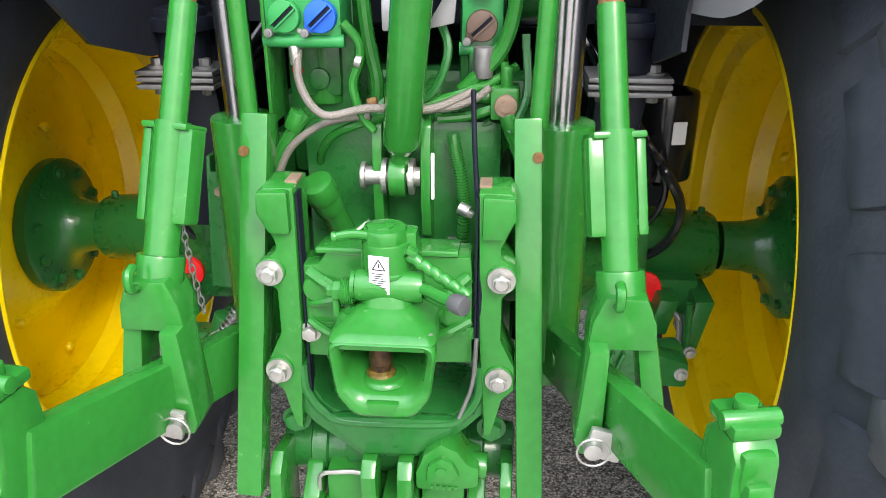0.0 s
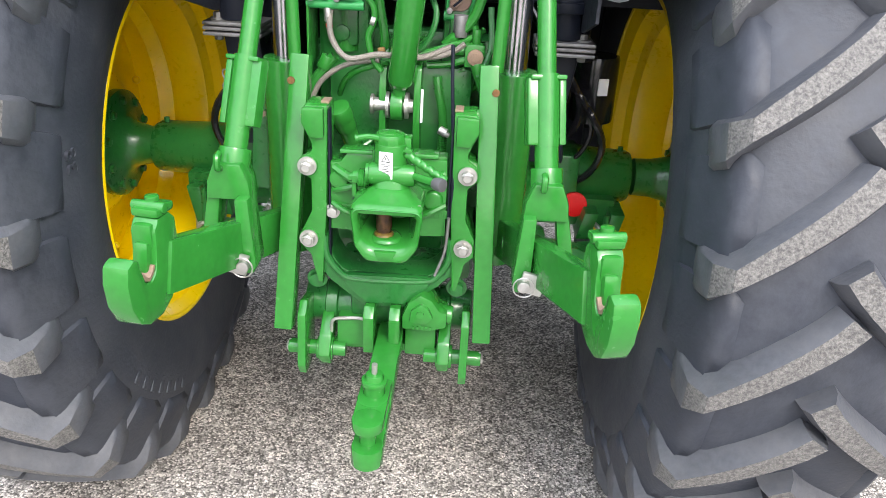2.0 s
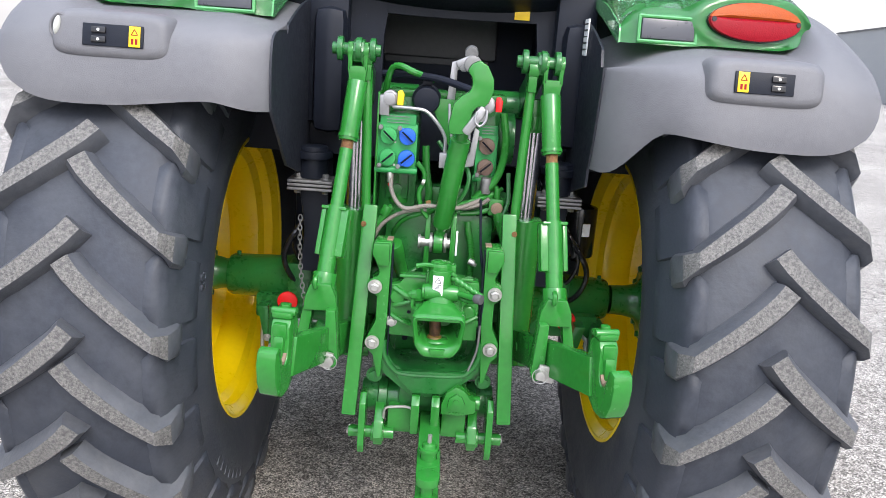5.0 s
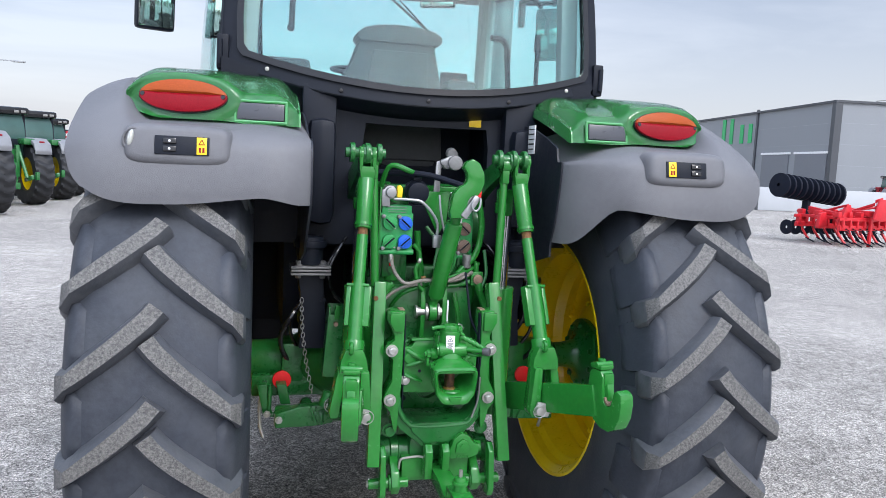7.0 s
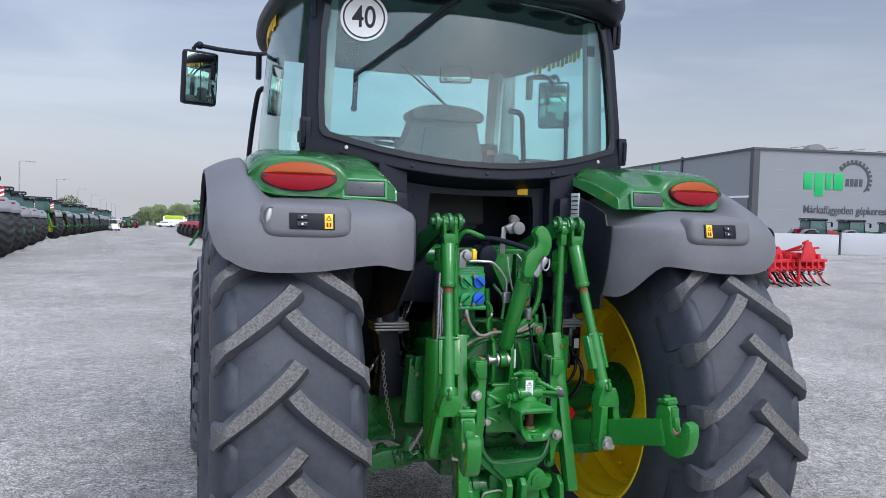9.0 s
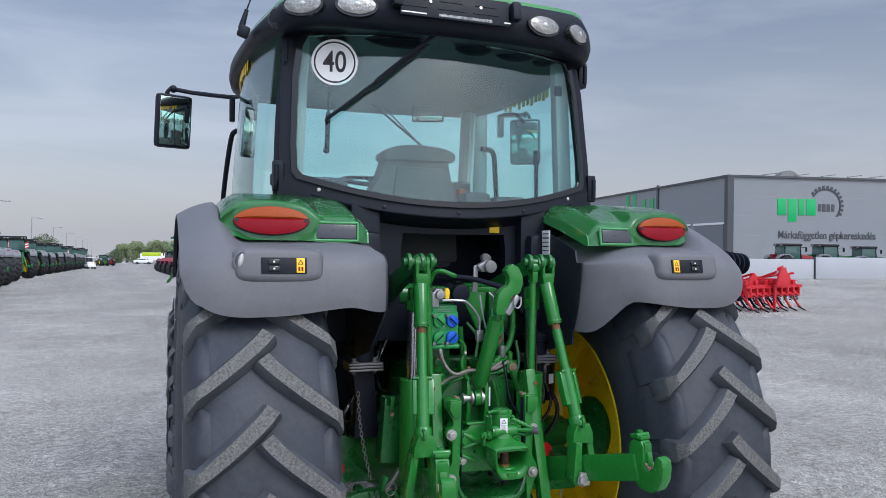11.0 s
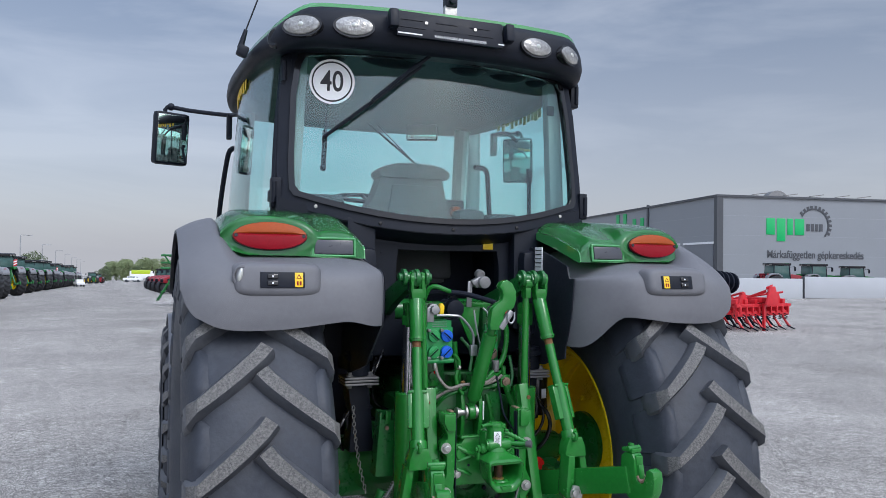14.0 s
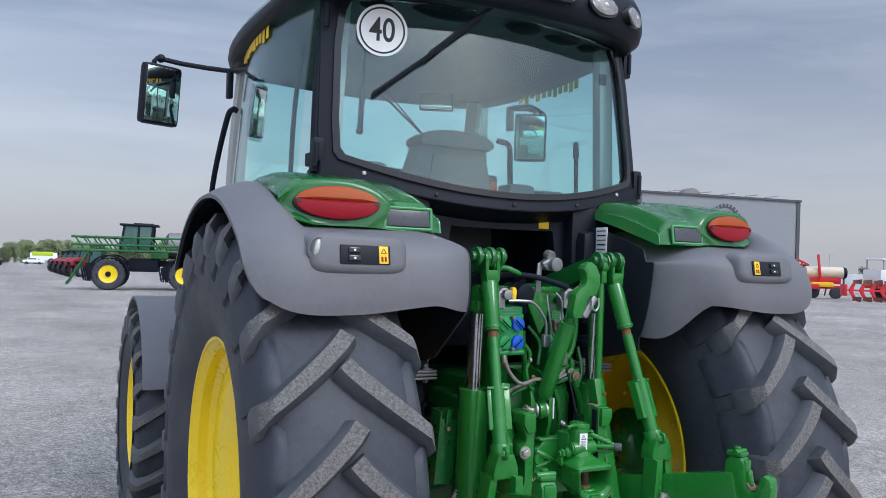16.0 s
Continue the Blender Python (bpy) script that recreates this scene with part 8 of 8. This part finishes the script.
    for s in (-1, 1):
        for a_, b_ in (((s * 0.74, -0.05, 1.5), (s * 0.70, 0.0, 2.75)), ((s * 0.74, 1.48, 1.5), (s * 0.70, 1.36, 2.75))):
            bm = B()
            cyl(bm, a_, b_, 0.05, n=8)
            part("cab_pillar", bm, BLACK_PL, t)
    bm = B()
    prism(bm, [(0.04, 1.40), (0.04, 2.0), (-0.12, 2.0), (-0.12, 1.8), (-0.07, 1.8), (-0.07, 1.40)], "x", -0.6, 0.6, bev=0.02)
    part("rear_panel", bm, BLACK_PL, t)
    bm = B()
    box(bm, (0, 0.65, 2.84), (1.62, 1.75, 0.22), bev=0.09)
    rf = part("roof", bm, roof_mat or BLACK_GL, t)
    for x in (-0.62, -0.42, 0.42, 0.62):
        part("work_light", box(B(), (x, -0.24, 2.82), (0.14, 0.03, 0.08), bev=0.01), LAMP_GL, rf)
    for s in (-1, 1):
        bm = B()
        tube(bm, [(s * 0.75, 1.4, 2.6), (s * 1.2, 1.6, 2.65)], 0.02, n=6, k=1)
        box(bm, (s * 1.2, 1.6, 2.45), (0.22, 0.06, 0.36), bev=0.02)
        part("mirror", bm, BLACK_PL, t)
    return t


row_lab = "green farm tractor parked in a long row"
rnd = random.Random(4)
first = yard_tractor(FAR_GREEN, YELLOW, row_lab)
tagged(first, group="tractors in the long row")
second = yard_tractor(FAR_GREEN, YELLOW, "green farm tractor with striped warning boards in the row", boards=True)
tagged(second, group="tractors in the long row")
ROW = [(-8.1, 18.6), (-8.5, 24.3), (-9.0, 29.8), (-9.7, 35.2), (-10.4, 42.2), (-11.2, 50.3), (-12.1, 59.3), (-12.5, 69.3), (-12.9, 79.3)]
for k in range(9):
    ROW.append((-13.1 - 0.14 * k, 88.0 + 8.2 * k))


def row_pose(x, y):
    return on_ground(x, y, 38 + rnd.uniform(-5, 5)) @ Matrix.Scale(rnd.uniform(1.05, 1.15), 4)


for k, (x, y) in enumerate(ROW):
    if k < 2:
        (second, first)[k].matrix_basis = row_pose(x, y)
    else:
        copy_thing(second if k in (3, 7, 12) else first, row_pose(x, y))
# a second file of tractors behind the first
for k in range(9):
    copy_thing(first, row_pose(-15.0 - 0.9 * k, 33.0 + 9.5 * k))
red_t = yard_tractor(DULL_RED, PALE_GR, "dull red farm tractor parked across the yard")
red_t.matrix_basis = on_ground(45.2, 44.4, -104) @ Matrix.Scale(0.93, 4)
tagged(red_t, group="tractors behind the barrier")
green2 = yard_tractor(FAR_GREEN, YELLOW, "green farm tractor parked behind the barrier")
tagged(green2, group="tractors behind the barrier")
green2.matrix_basis = on_ground(48.6, 43.9, -100) @ Matrix.Scale(0.91, 4)
copy_thing(green2, on_ground(51.4, 42.7, -108) @ Matrix.Scale(0.93, 4))
copy_thing(green2, on_ground(80.0, 60.0, -30))
copy_thing(first, on_ground(-12.6, 186, 25) @ Matrix.Scale(0.8, 4))
copy_thing(red_t, on_ground(-11.4, 188, 35) @ Matrix.Scale(0.8, 4))
for k, (x, y) in enumerate(((2.6, 80), (2.2, 88), (1.8, 97), (1.4, 107))):
    copy_thing(red_t, on_ground(x, y, 128))


# red tined cultivators
def cultivator(label):
    c = thing("cultivator", label, "farm implement")
    bm = B()
    for y in (0.0, 0.75, 1.5):
        box(bm, (0, y, 0.82), (2.9, 0.10, 0.10), bev=0.01)
    for x in (-1.2, -0.4, 0.4, 1.2):
        box(bm, (x, 0.75, 0.84), (0.09, 1.6, 0.09), bev=0.01)
    prism(bm, [(-0.35, 0.85), (0.35, 0.85), (0.12, 1.45), (-0.12, 1.45)], "y", -0.35, -0.28, bev=0.01)
    box(bm, (0, 0.3, 1.15), (0.1, 1.2, 0.08), r=(-20, 0, 0), bev=0.01)
    box(bm, (-0.15, -0.12, 0.45), (0.08, 0.08, 0.9), bev=0.01)
    for x in (-1.45, 1.45):
        prism(bm, [(x - 0.18, 0.55), (x + 0.18, 0.62), (x + 0.12, 1.0), (x - 0.12, 0.95)], "y", 0.5, 0.62, bev=0.02)
    box(bm, (0, 0.35, 1.0), (0.5, 0.9, 0.16), bev=0.02)
    for x in (-0.9, 0.9):
        prism(bm, [(x - 0.25, 0.85), (x + 0.25, 0.85), (x + 0.08, 1.25), (x - 0.08, 1.25)], "y", 0.1, 0.2, bev=0.01)
        box(bm, (x, 0.9, 1.0), (0.12, 1.1, 0.10), r=(8, 0, 0), bev=0.01)
        cyl(bm, (x * 1.2, 0.0, 1.25), (x * 0.4, 1.3, 1.0), 0.035, n=8)
    part("frame", bm, RED_PAINT, c)
    for y in (0.02, 0.77, 1.52):
        bm = B()
        box(bm, (0, y, 0.56), (2.75, 0.10, 0.15), bev=0.02)
        for k in range(9):
            box(bm, (-1.28 + 0.32 * k, y - 0.02, 0.69), (0.07, 0.16, 0.22), bev=0.01)
        part("lower_beam", bm, RED_PAINT, c)
    for k in range(8):
        bm = B()
        x = -1.12 + 0.32 * k
        tube(bm, [(x + 0.05 * math.cos(t), -0.08 + 0.05 * math.sin(t), 0.36 + 0.012 * t) for t in spread(0, 16, 40)], 0.012, n=5, k=1)
        part("spring", bm, DARK, c, "black coil spring")
    bm = B()
    for k in range(5):
        prism(bm, [(-0.16, 0.98 + 0.09 * k), (0.16, 1.06 + 0.09 * k), (0.16, 1.15 + 0.09 * k), (-0.16, 1.07 + 0.09 * k)], "y", -0.22, -0.20, bev=0, mi=k % 2)
    part("warning_board", bm, (RED_PAINT, WHITE), c)
    for k in range(7):
        bm = B()
        lathe(bm, [(-0.02, 0.05), (-0.015, 0.24), (0.015, 0.24), (0.02, 0.05)], (-1.25 + 0.42 * k, 1.95, 0.42), "x", 16)
        part("disc", bm, DARK, c)
    for row, y in enumerate((0.0, 0.75, 1.5)):
        for k in range(6):
            x = -1.35 + 0.50 * k + 0.16 * row
            bm = B()
            tube(bm, [(x, y + 0.06, 0.82), (x + 0.01, y + 0.06, 0.46), (x + 0.05, y - 0.02, 0.28), (x + 0.12, y - 0.12, 0.10)], 0.040, n=6)
            part("tine", bm, RED_PAINT if row != 1 else DARK, c, "sprung tine")
            bm = B()
            box(bm, (x + 0.15, y - 0.15, 0.08), (0.24, 0.16, 0.035), r=(10, 24, -18), bev=0.005)
            part("share", bm, DARK, c, "dark steel share")
            bm = B()
            cyl(bm, (x + 0.05, y + 0.05, 0.62), (x + 0.05, y + 0.30, 0.98), 0.05, n=8)
            box(bm, (x, y + 0.12, 0.95), (0.14, 0.20, 0.16), bev=0.02)
            part("tine_holder", bm, RED_PAINT, c)
    return c


cv = cultivator("red tined cultivator with black shanks")
cv.matrix_basis = on_ground(16.45, 15.1, 12) @ Matrix.Scale(0.94, 4)
# disc roller folded up on the implement
bm = B()
for k in range(11):
    x = -1.3 + 0.26 * k
    lathe(bm, [(x - 0.07, 0.05), (x - 0.035, 0.36), (x + 0.035, 0.36), (x + 0.07, 0.05)], (0, 0, 0), "x", 18)
cyl(bm, (-1.3, 0, 0), (1.3, 0, 0), 0.06, n=8)
box(bm, (0.0, 0.0, -0.55), (0.14, 0.2, 1.1), bev=0.01)
roller = part("disc_roller", bm, DARK, at=on_ground(15.85, 17.0, 14) @ pose(0, 0, 1.54, 0, 5, 0))
tagged(roller, "black disc roller folded up on a red cultivator", "farm implement")

# street lamps
bm = B()
cyl(bm, (0, 0, 0), (0, 0, 6.55), 0.085, 0.05, n=8)
box(bm, (0.55, 0, 6.55), (1.1, 0.06, 0.06), bev=0)
lamp0 = thing("street_lamp", "tall grey street lamp post beside the yard", "street lamp", on_ground(-14.15, 70), "street lamps")
part("pole", bm, POLE, lamp0)
bm = B()
box(bm, (0.95, 0, 6.53), (0.6, 0.22, 0.09), bev=0.02)
part("lamp_head", bm, POLE, lamp0)
for k in range(1, 8):
    copy_thing(lamp0, on_ground(-14.3 - 1.10 * k, 70 + 30 * k))
copy_thing(lamp0, on_ground(-13.0, 40))


# trees
def tree(name, h, w, leaf, seed, label):
    r = random.Random(seed)
    t = thing(name, label, "tree", group="trees along the yard's end")
    bm = B()
    tube(bm, [(0, 0, -0.5), (0.1, 0.05, h * 0.3), (0, 0, h * 0.75)], 0.16, n=7)
    for k in range(7):
        a, z = r.uniform(0, 6.28), h * r.uniform(0.25, 0.6)
        tube(bm, [(0, 0, z), (0.25 * w * math.cos(a), 0.25 * w * math.sin(a), z + 0.1 * h), (0.42 * w * math.cos(a), 0.42 * w * math.sin(a), z + 0.25 * h)], 0.05, n=5)
    part("trunk", bm, BARK, t)
    verts, faces = [], []
    blobs = [(r.uniform(-0.33, 0.33) * w, r.uniform(-0.33, 0.33) * w, h * r.uniform(0.12, 0.9), r.uniform(0.16, 0.30) * w) for _ in range(18)]
    for _ in range(6500):
        bx_, by_, bz_, br = r.choice(blobs)
        d = Vector((r.gauss(0, 1), r.gauss(0, 1), r.gauss(0, 1))).normalized() * br * r.uniform(0.6, 1.1)
        c = Vector((bx_, by_, bz_)) + Vector((d.x, d.y, d.z * 0.8))
        s_ = r.uniform(0.07, 0.16) * h / 7
        u = Vector((r.gauss(0, 1), r.gauss(0, 1), r.gauss(0, 1))).normalized()
        v = u.orthogonal().normalized()
        i = len(verts)
        verts += [c + u * s_, c + v * s_, c - u * s_, c - v * s_ * 0.8]
        faces.append((i, i + 1, i + 2, i + 3))
    me = bpy.data.meshes.new("crown")
    me.from_pydata(verts, [], faces)
    me.materials.append(leaf)
    ob = new("crown", me)
    ob.parent = t
    return t


t1 = tree("tree", 8.5, 7.5, LEAF, 1, "leafy green broad-crowned tree")
t2 = tree("tree", 7.0, 6.0, LEAF2, 2, "pale green tree with distance haze in its colour")
t1.matrix_basis = on_ground(-20.4, 150) @ Matrix.Scale(0.66, 4)
t2.matrix_basis = on_ground(-8.0, 262)
copy_thing(t1, on_ground(-11.8, 190, 70) @ Matrix.Scale(0.52, 4))
rt = random.Random(9)
for k in range(86):
    a = radians(3.0 - 33 * k / 85)
    d = 268 + rt.uniform(-14, 40)
    x, y = -math.sin(a) * d, math.cos(a) * d
    copy_thing(t1 if k % 5 == 0 else t2, on_ground(x, y, rt.uniform(0, 360)) @ Matrix.Scale(rt.uniform(0.75, 1.25), 4))
# unseen trees added behind the camera to darken the mirrors' reflections
for k in range(44):
    a = radians(118 + 124 * k / 43)
    d = 62 + rt.uniform(-8, 8)
    copy_thing(t1 if k % 2 else t2, on_ground(-math.sin(a) * d, math.cos(a) * d, rt.uniform(0, 360)) @ Matrix.Scale(0.6, 4))
for k in range(26):
    copy_thing(t1 if k % 3 else t2, on_ground(158 + 7 * k, 118 + rt.uniform(-12, 12) - 2.0 * k, rt.uniform(0, 360)) @ Matrix.Scale(rt.uniform(0.35, 0.55), 4))


# self-propelled sprayer, harvester and a pickup at the end of the aisle
def sprayer():
    s0 = thing("sprayer", "tall green self-propelled sprayer with folded booms and yellow rims", "farm machine")
    for x in (-1.1, 1.1):
        for y in (-1.9, 1.9):
            bm = B()
            far_tyre(bm, (0, 0, 0), 0.85, 0.42, 22)
            wh = part("wheel", bm, RUBBER, s0, at=pose(x, y, 0.85))
            bm = B()
            sx = 1 if x > 0 else -1
            lathe(bm, [(sx * -0.1, 0.48), (sx * 0.05, 0.36), (sx * 0.08, 0.02), (sx * 0.10, 0.02), (sx * 0.12, 0.36), (sx * 0.16, 0.48)], n=24)
            part("rim", bm, YELLOW, wh)
            bm = B()
            cyl(bm, (0, 0, 0), (sx * 0.2, 0, 0), 0.14, n=16, bev=0.02)
            part("hub", bm, DARK, wh)
    bm = B()
    box(bm, (0, 0, 1.45), (1.3, 5.0, 0.30), bev=0.04)
    box(bm, (0, 0.2, 1.35), (1.9, 1.5, 0.7), bev=0.08)
    part("chassis", bm, DARK, s0, "dark chassis and steps")
    bm = B()
    box(bm, (0, -0.6, 1.95), (2.1, 0.9, 0.45), bev=0.08)
    part("body", bm, FAR_GREEN, s0, "green body panels")
    bm = B()
    lathe(bm, [(-1.3, 0.02), (-1.3, 0.55), (-1.15, 0.72), (0.75, 0.72), (0.9, 0.55), (0.9, 0.02)], (0, -1.75, 2.45), "y", 24)
    part("tank", bm, GREY_MET, s0, "pale grey spray tank")
    for x in (-1.1, 1.1):
        for y in (-1.9, 1.9):
            bm = B()
            arc = [(y + 1.02 * math.cos(radians(a)), 0.85 + 1.02 * math.sin(radians(a))) for a in range(20, 175, 14)]
            prism(bm, arc + [(y + 0.95 * math.cos(radians(a)), 0.85 + 0.95 * math.sin(radians(a))) for a in range(174, 19, -14)], "x", x - 0.25, x + 0.25, bev=0)
            box(bm, (x, y + 0.98, 0.95), (0.46, 0.05, 0.9), r=(-12, 0, 0), bev=0.01)
            part("mud_flap", bm, DARK, s0, "black wheel cover with rubber flap")
            bm = B()
            for k in range(7):
                box(bm, (x * 1.16, y + 0.62 + 0.10 * k, 0.95 - 0.02 * k), (0.05, 0.085, 1.05 - 0.06 * k), r=(-12, 0, 0), bev=0.01)
            part("crop_shield", bm, DARK, s0, "black ribbed crop shield")
    bm = B()
    prism(bm, [(-0.1, 2.0), (1.35, 2.0), (1.5, 2.5), (1.2, 3.45), (-0.2, 3.45)], "x", -0.8, 0.8, bev=0.06)
    part("cab", bm, FAR_GLASS, s0)
    for x in (-0.81, 0.81):
        for y0, y1 in ((-0.15, -0.2), (0.55, 0.5), (1.42, 1.22)):
            bm = B()
            cyl(bm, (x, y0, 2.0), (x, y1, 3.5), 0.06, n=6)
            part("cab_pillar", bm, BLACK_PL, s0)
    bm = B()
    box(bm, (0, 0.5, 3.50), (1.80, 1.95, 0.12), bev=0.05)
    box(bm, (0, 0.3, 3.57), (1.2, 1.0, 0.08), bev=0.03)
    part("roof", bm, BLACK_PL, s0)
    for s in (-1, 1):
        bm = B()
        for z in (2.15, 2.45, 2.85):
            cyl(bm, (s * 1.40, -4.2, z), (s * 1.40, 3.7, z - 0.08), 0.06, n=6)
        for k in range(15):
            y = -4.2 + 0.52 * k
            cyl(bm, (s * 1.40, y, 2.15), (s * 1.40, y + 0.5, 2.85), 0.04, n=5)
        part("boom", bm, FAR_GREEN, s0)
    bm = B()
    for k in range(5):
        box(bm, (-1.35, 3.75 - 0.22 * k, 0.45 + 0.36 * k), (0.5, 0.22, 0.05), bev=0)
    for x in (-1.58, -1.12):
        cyl(bm, (x, 3.85, 0.3), (x, 2.8, 2.1), 0.04, n=6)
    part("ladder", bm, FAR_GREEN, s0)
    return s0


sp = sprayer()
sp.matrix_basis = on_ground(3.6, 44.6, 80) @ Matrix.Scale(1.06, 4)
tagged(sp, group="sprayers")
copy_thing(sp, on_ground(10.2, 47.0, 84))
hv_ = thing("combine_harvester", "lime green harvester parked at the end of the aisle", "farm machine", on_ground(-2.6, 248, 88))
bm = B()
box(bm, (0, 0, 2.2), (2.8, 7.0, 2.2), bev=0.2)
part("body", bm, WHITE, hv_)
bm = B()
box(bm, (0, 0.3, 3.0), (2.9, 5.5, 1.2), bev=0.2)
part("hood", bm, LIME, hv_)
for x in (-1.3, 1.3):
    for y in (-2, 2):
        bm = B()
        far_tyre(bm, (0, 0, 0), 0.9, 0.6, 14)
        part("wheel", bm, RUBBER, hv_, at=pose(x, y, 0.9))
cart = thing("utility_cart", "small white utility cart with a canopy at the row's end", "cart", on_ground(-11.2, 130, 20))
bm = B()
box(bm, (0, 0, 0.55), (1.2, 2.1, 0.4), bev=0.08)
box(bm, (0, -0.2, 0.95), (1.1, 0.5, 0.45), bev=0.06)
part("body", bm, WHITE, cart)
bm = B()
box(bm, (0, 0, 1.85), (1.2, 1.7, 0.07), bev=0.03)
part("canopy", bm, WHITE, cart)
for x in (-0.52, 0.52):
    for y in (-0.7, 0.7):
        bm = B()
        cyl(bm, (x, y, 0.7), (x, y, 1.85), 0.025, n=6)
        part("post", bm, POLE, cart)
        bm = B()
        cyl(bm, (x - 0.09, y, 0.25), (x + 0.09, y, 0.25), 0.25, n=18, bev=0.03)
        part("wheel", bm, RUBBER, cart)
pk = thing("pickup_truck", "white pickup truck standing in the yard", "car", on_ground(-5.0, 236, 80))
bm = B()
box(bm, (0, 0, 0.85), (1.85, 5.2, 0.7), bev=0.12)
box(bm, (0, 0.3, 1.45), (1.6, 2.4, 0.65), bev=0.2)
part("body", bm, WHITE, pk)
bm = B()
box(bm, (0, 0.3, 1.48), (1.63, 2.1, 0.40), bev=0.1)
part("glass", bm, FAR_GLASS, pk)
for x in (-0.85, 0.85):
    for y in (-1.6, 1.6):
        bm = B()
        cyl(bm, (x - 0.12, y, 0.38), (x + 0.12, y, 0.38), 0.38, n=20, bev=0.03)
        part("wheel", bm, RUBBER, pk)


# plough, seed drill and trailer beyond the warehouse
def plough():
    p = thing("plough", "red reversible plough with rust-brown mouldboards", "farm implement")
    bm = B()
    box(bm, (0, 0, 1.0), (4.4, 0.16, 0.16), bev=0.02)
    box(bm, (-2.3, 0, 1.0), (0.2, 0.9, 1.0), bev=0.04)
    part("beam", bm, RED_PAINT, p)
    for k in range(5):
        x = -1.7 + 0.9 * k
        for f in (-1, 1):
            bm = B()
            prism(bm, [(x - 0.22, 1.0), (x + 0.18, 1.0), (x + 0.42, 1.0 + f * 0.62), (x + 0.22, 1.0 + f * 0.72)], "y", -0.05, 0.05, bev=0.01)
            part("leg", bm, RED_PAINT, p)
            bm = B()
            rows_ = []
            for i in range(6):
                u = i / 5
                rows_.append([bm.verts.new((x + 0.1 + 0.62 * u, -0.10 - 0.30 * u * u - 0.04 * v, 1.0 + f * (0.88 - 0.16 * v + 0.10 * u - 0.06 * u * v))) for v in (0, 1, 2)])
            for a_, b_ in zip(rows_, rows_[1:]):
                for j in range(2):
                    bm.faces.new((a_[j], a_[j + 1], b_[j + 1], b_[j]))
            bmesh.ops.solidify(bm, geom=bm.faces[:], thickness=0.02)
            part("mouldboard", bm, MOULD, p)
    bm = B()
    cyl(bm, (2.0, -0.12, 0.32), (2.0, 0.12, 0.32), 0.32, n=20, bev=0.03)
    part("wheel", bm, RUBBER, p)
    return p


pl = plough()
pl.matrix_basis = on_ground(41.5, 25.8, -28) @ Matrix.Scale(0.68, 4)
sd = thing("seed_drill", "red seed drill with a cream tank and yellow hopper", "farm implement", on_ground(44.0, 30.8, -35) @ Matrix.Scale(0.88, 4))
bm = B()
box(bm, (0, 0, 0.85), (3.2, 0.3, 0.25), bev=0.03)
box(bm, (-1.2, -0.9, 0.9), (0.9, 1.6, 0.35), bev=0.04)
for k in range(7):
    cyl(bm, (-1.4 + 0.47 * k, 0.5, 0.9), (-1.4 + 0.47 * k, 0.9, 0.2), 0.06, n=6)
box(bm, (0.0, 0.2, 1.35), (2.6, 0.6, 0.5), bev=0.06)
part("frame", bm, RED_PAINT, sd)
bm = B()
lathe(bm, [(-1.4, 0.02), (-1.4, 0.45), (1.25, 0.45), (1.25, 0.02)], (0.2, 0.2, 1.95), "x", 20)
part("tank", bm, CREAM, sd, "cream-coloured seed tank")
bm = B()
lathe(bm, [(1.25, 0.02), (1.25, 0.47), (1.5, 0.40), (1.5, 0.02)], (0.2, 0.2, 1.95), "x", 20)
part("tank_end", bm, DARK, sd)
bm = B()
box(bm, (-0.2, -0.5, 1.05), (1.6, 0.5, 0.35), bev=0.08)
part("hopper", bm, YEL_ST, sd, "yellow metering hopper")
bm = B()
box(bm, (-0.35, -0.3, 2.35), (0.16, 0.16, 1.9), r=(0, -6, 0), bev=0.02)
box(bm, (-1.6, -0.4, 2.7), (0.9, 0.14, 0.14), r=(0, 25, 0), bev=0.02)
box(bm, (-1.7, -0.4, 1.9), (0.14, 0.14, 1.7), r=(0, 8, 0), bev=0.02)
part("mast", bm, RED_PAINT, sd)
for x in (-0.7, 0.9):
    bm = B()
    cyl(bm, (x, -0.3, 0.42), (x, 0.0, 0.42), 0.42, n=20, bev=0.04)
    part("wheel", bm, RUBBER, sd)
tr_ = thing("farm_trailer", "white-sided trailer with red chassis and a pale canopy", "trailer", on_ground(45.6, 26.0, -30))
bm = B()
box(bm, (0, 0, 1.45), (4.6, 2.2, 0.9), bev=0.05)
part("body", bm, WHITE, tr_)
bm = B()
box(bm, (0, 0, 0.85), (4.8, 2.0, 0.22), bev=0.03)
part("chassis", bm, RED_PAINT, tr_)
bm = B()
box(bm, (0, 0, 2.55), (4.4, 2.2, 0.10), bev=0.03)
part("canopy", bm, WHITE, tr_)
for x in (-2.1, 2.1):
    for y in (-1.0, 1.0):
        bm = B()
        cyl(bm, (x, y, 1.8), (x, y, 2.55), 0.04, n=6)
        part("post", bm, POLE, tr_)
for x in (-1.2, 1.2):
    for y in (-0.9, 0.9):
        bm = B()
        cyl(bm, (x, y - 0.13, 0.45), (x, y + 0.13, 0.45), 0.45, n=20, bev=0.04)
        part("wheel", bm, RUBBER, tr_)
copy_thing(lamp0, on_ground(118, 84) @ Matrix.Scale(0.75, 4))
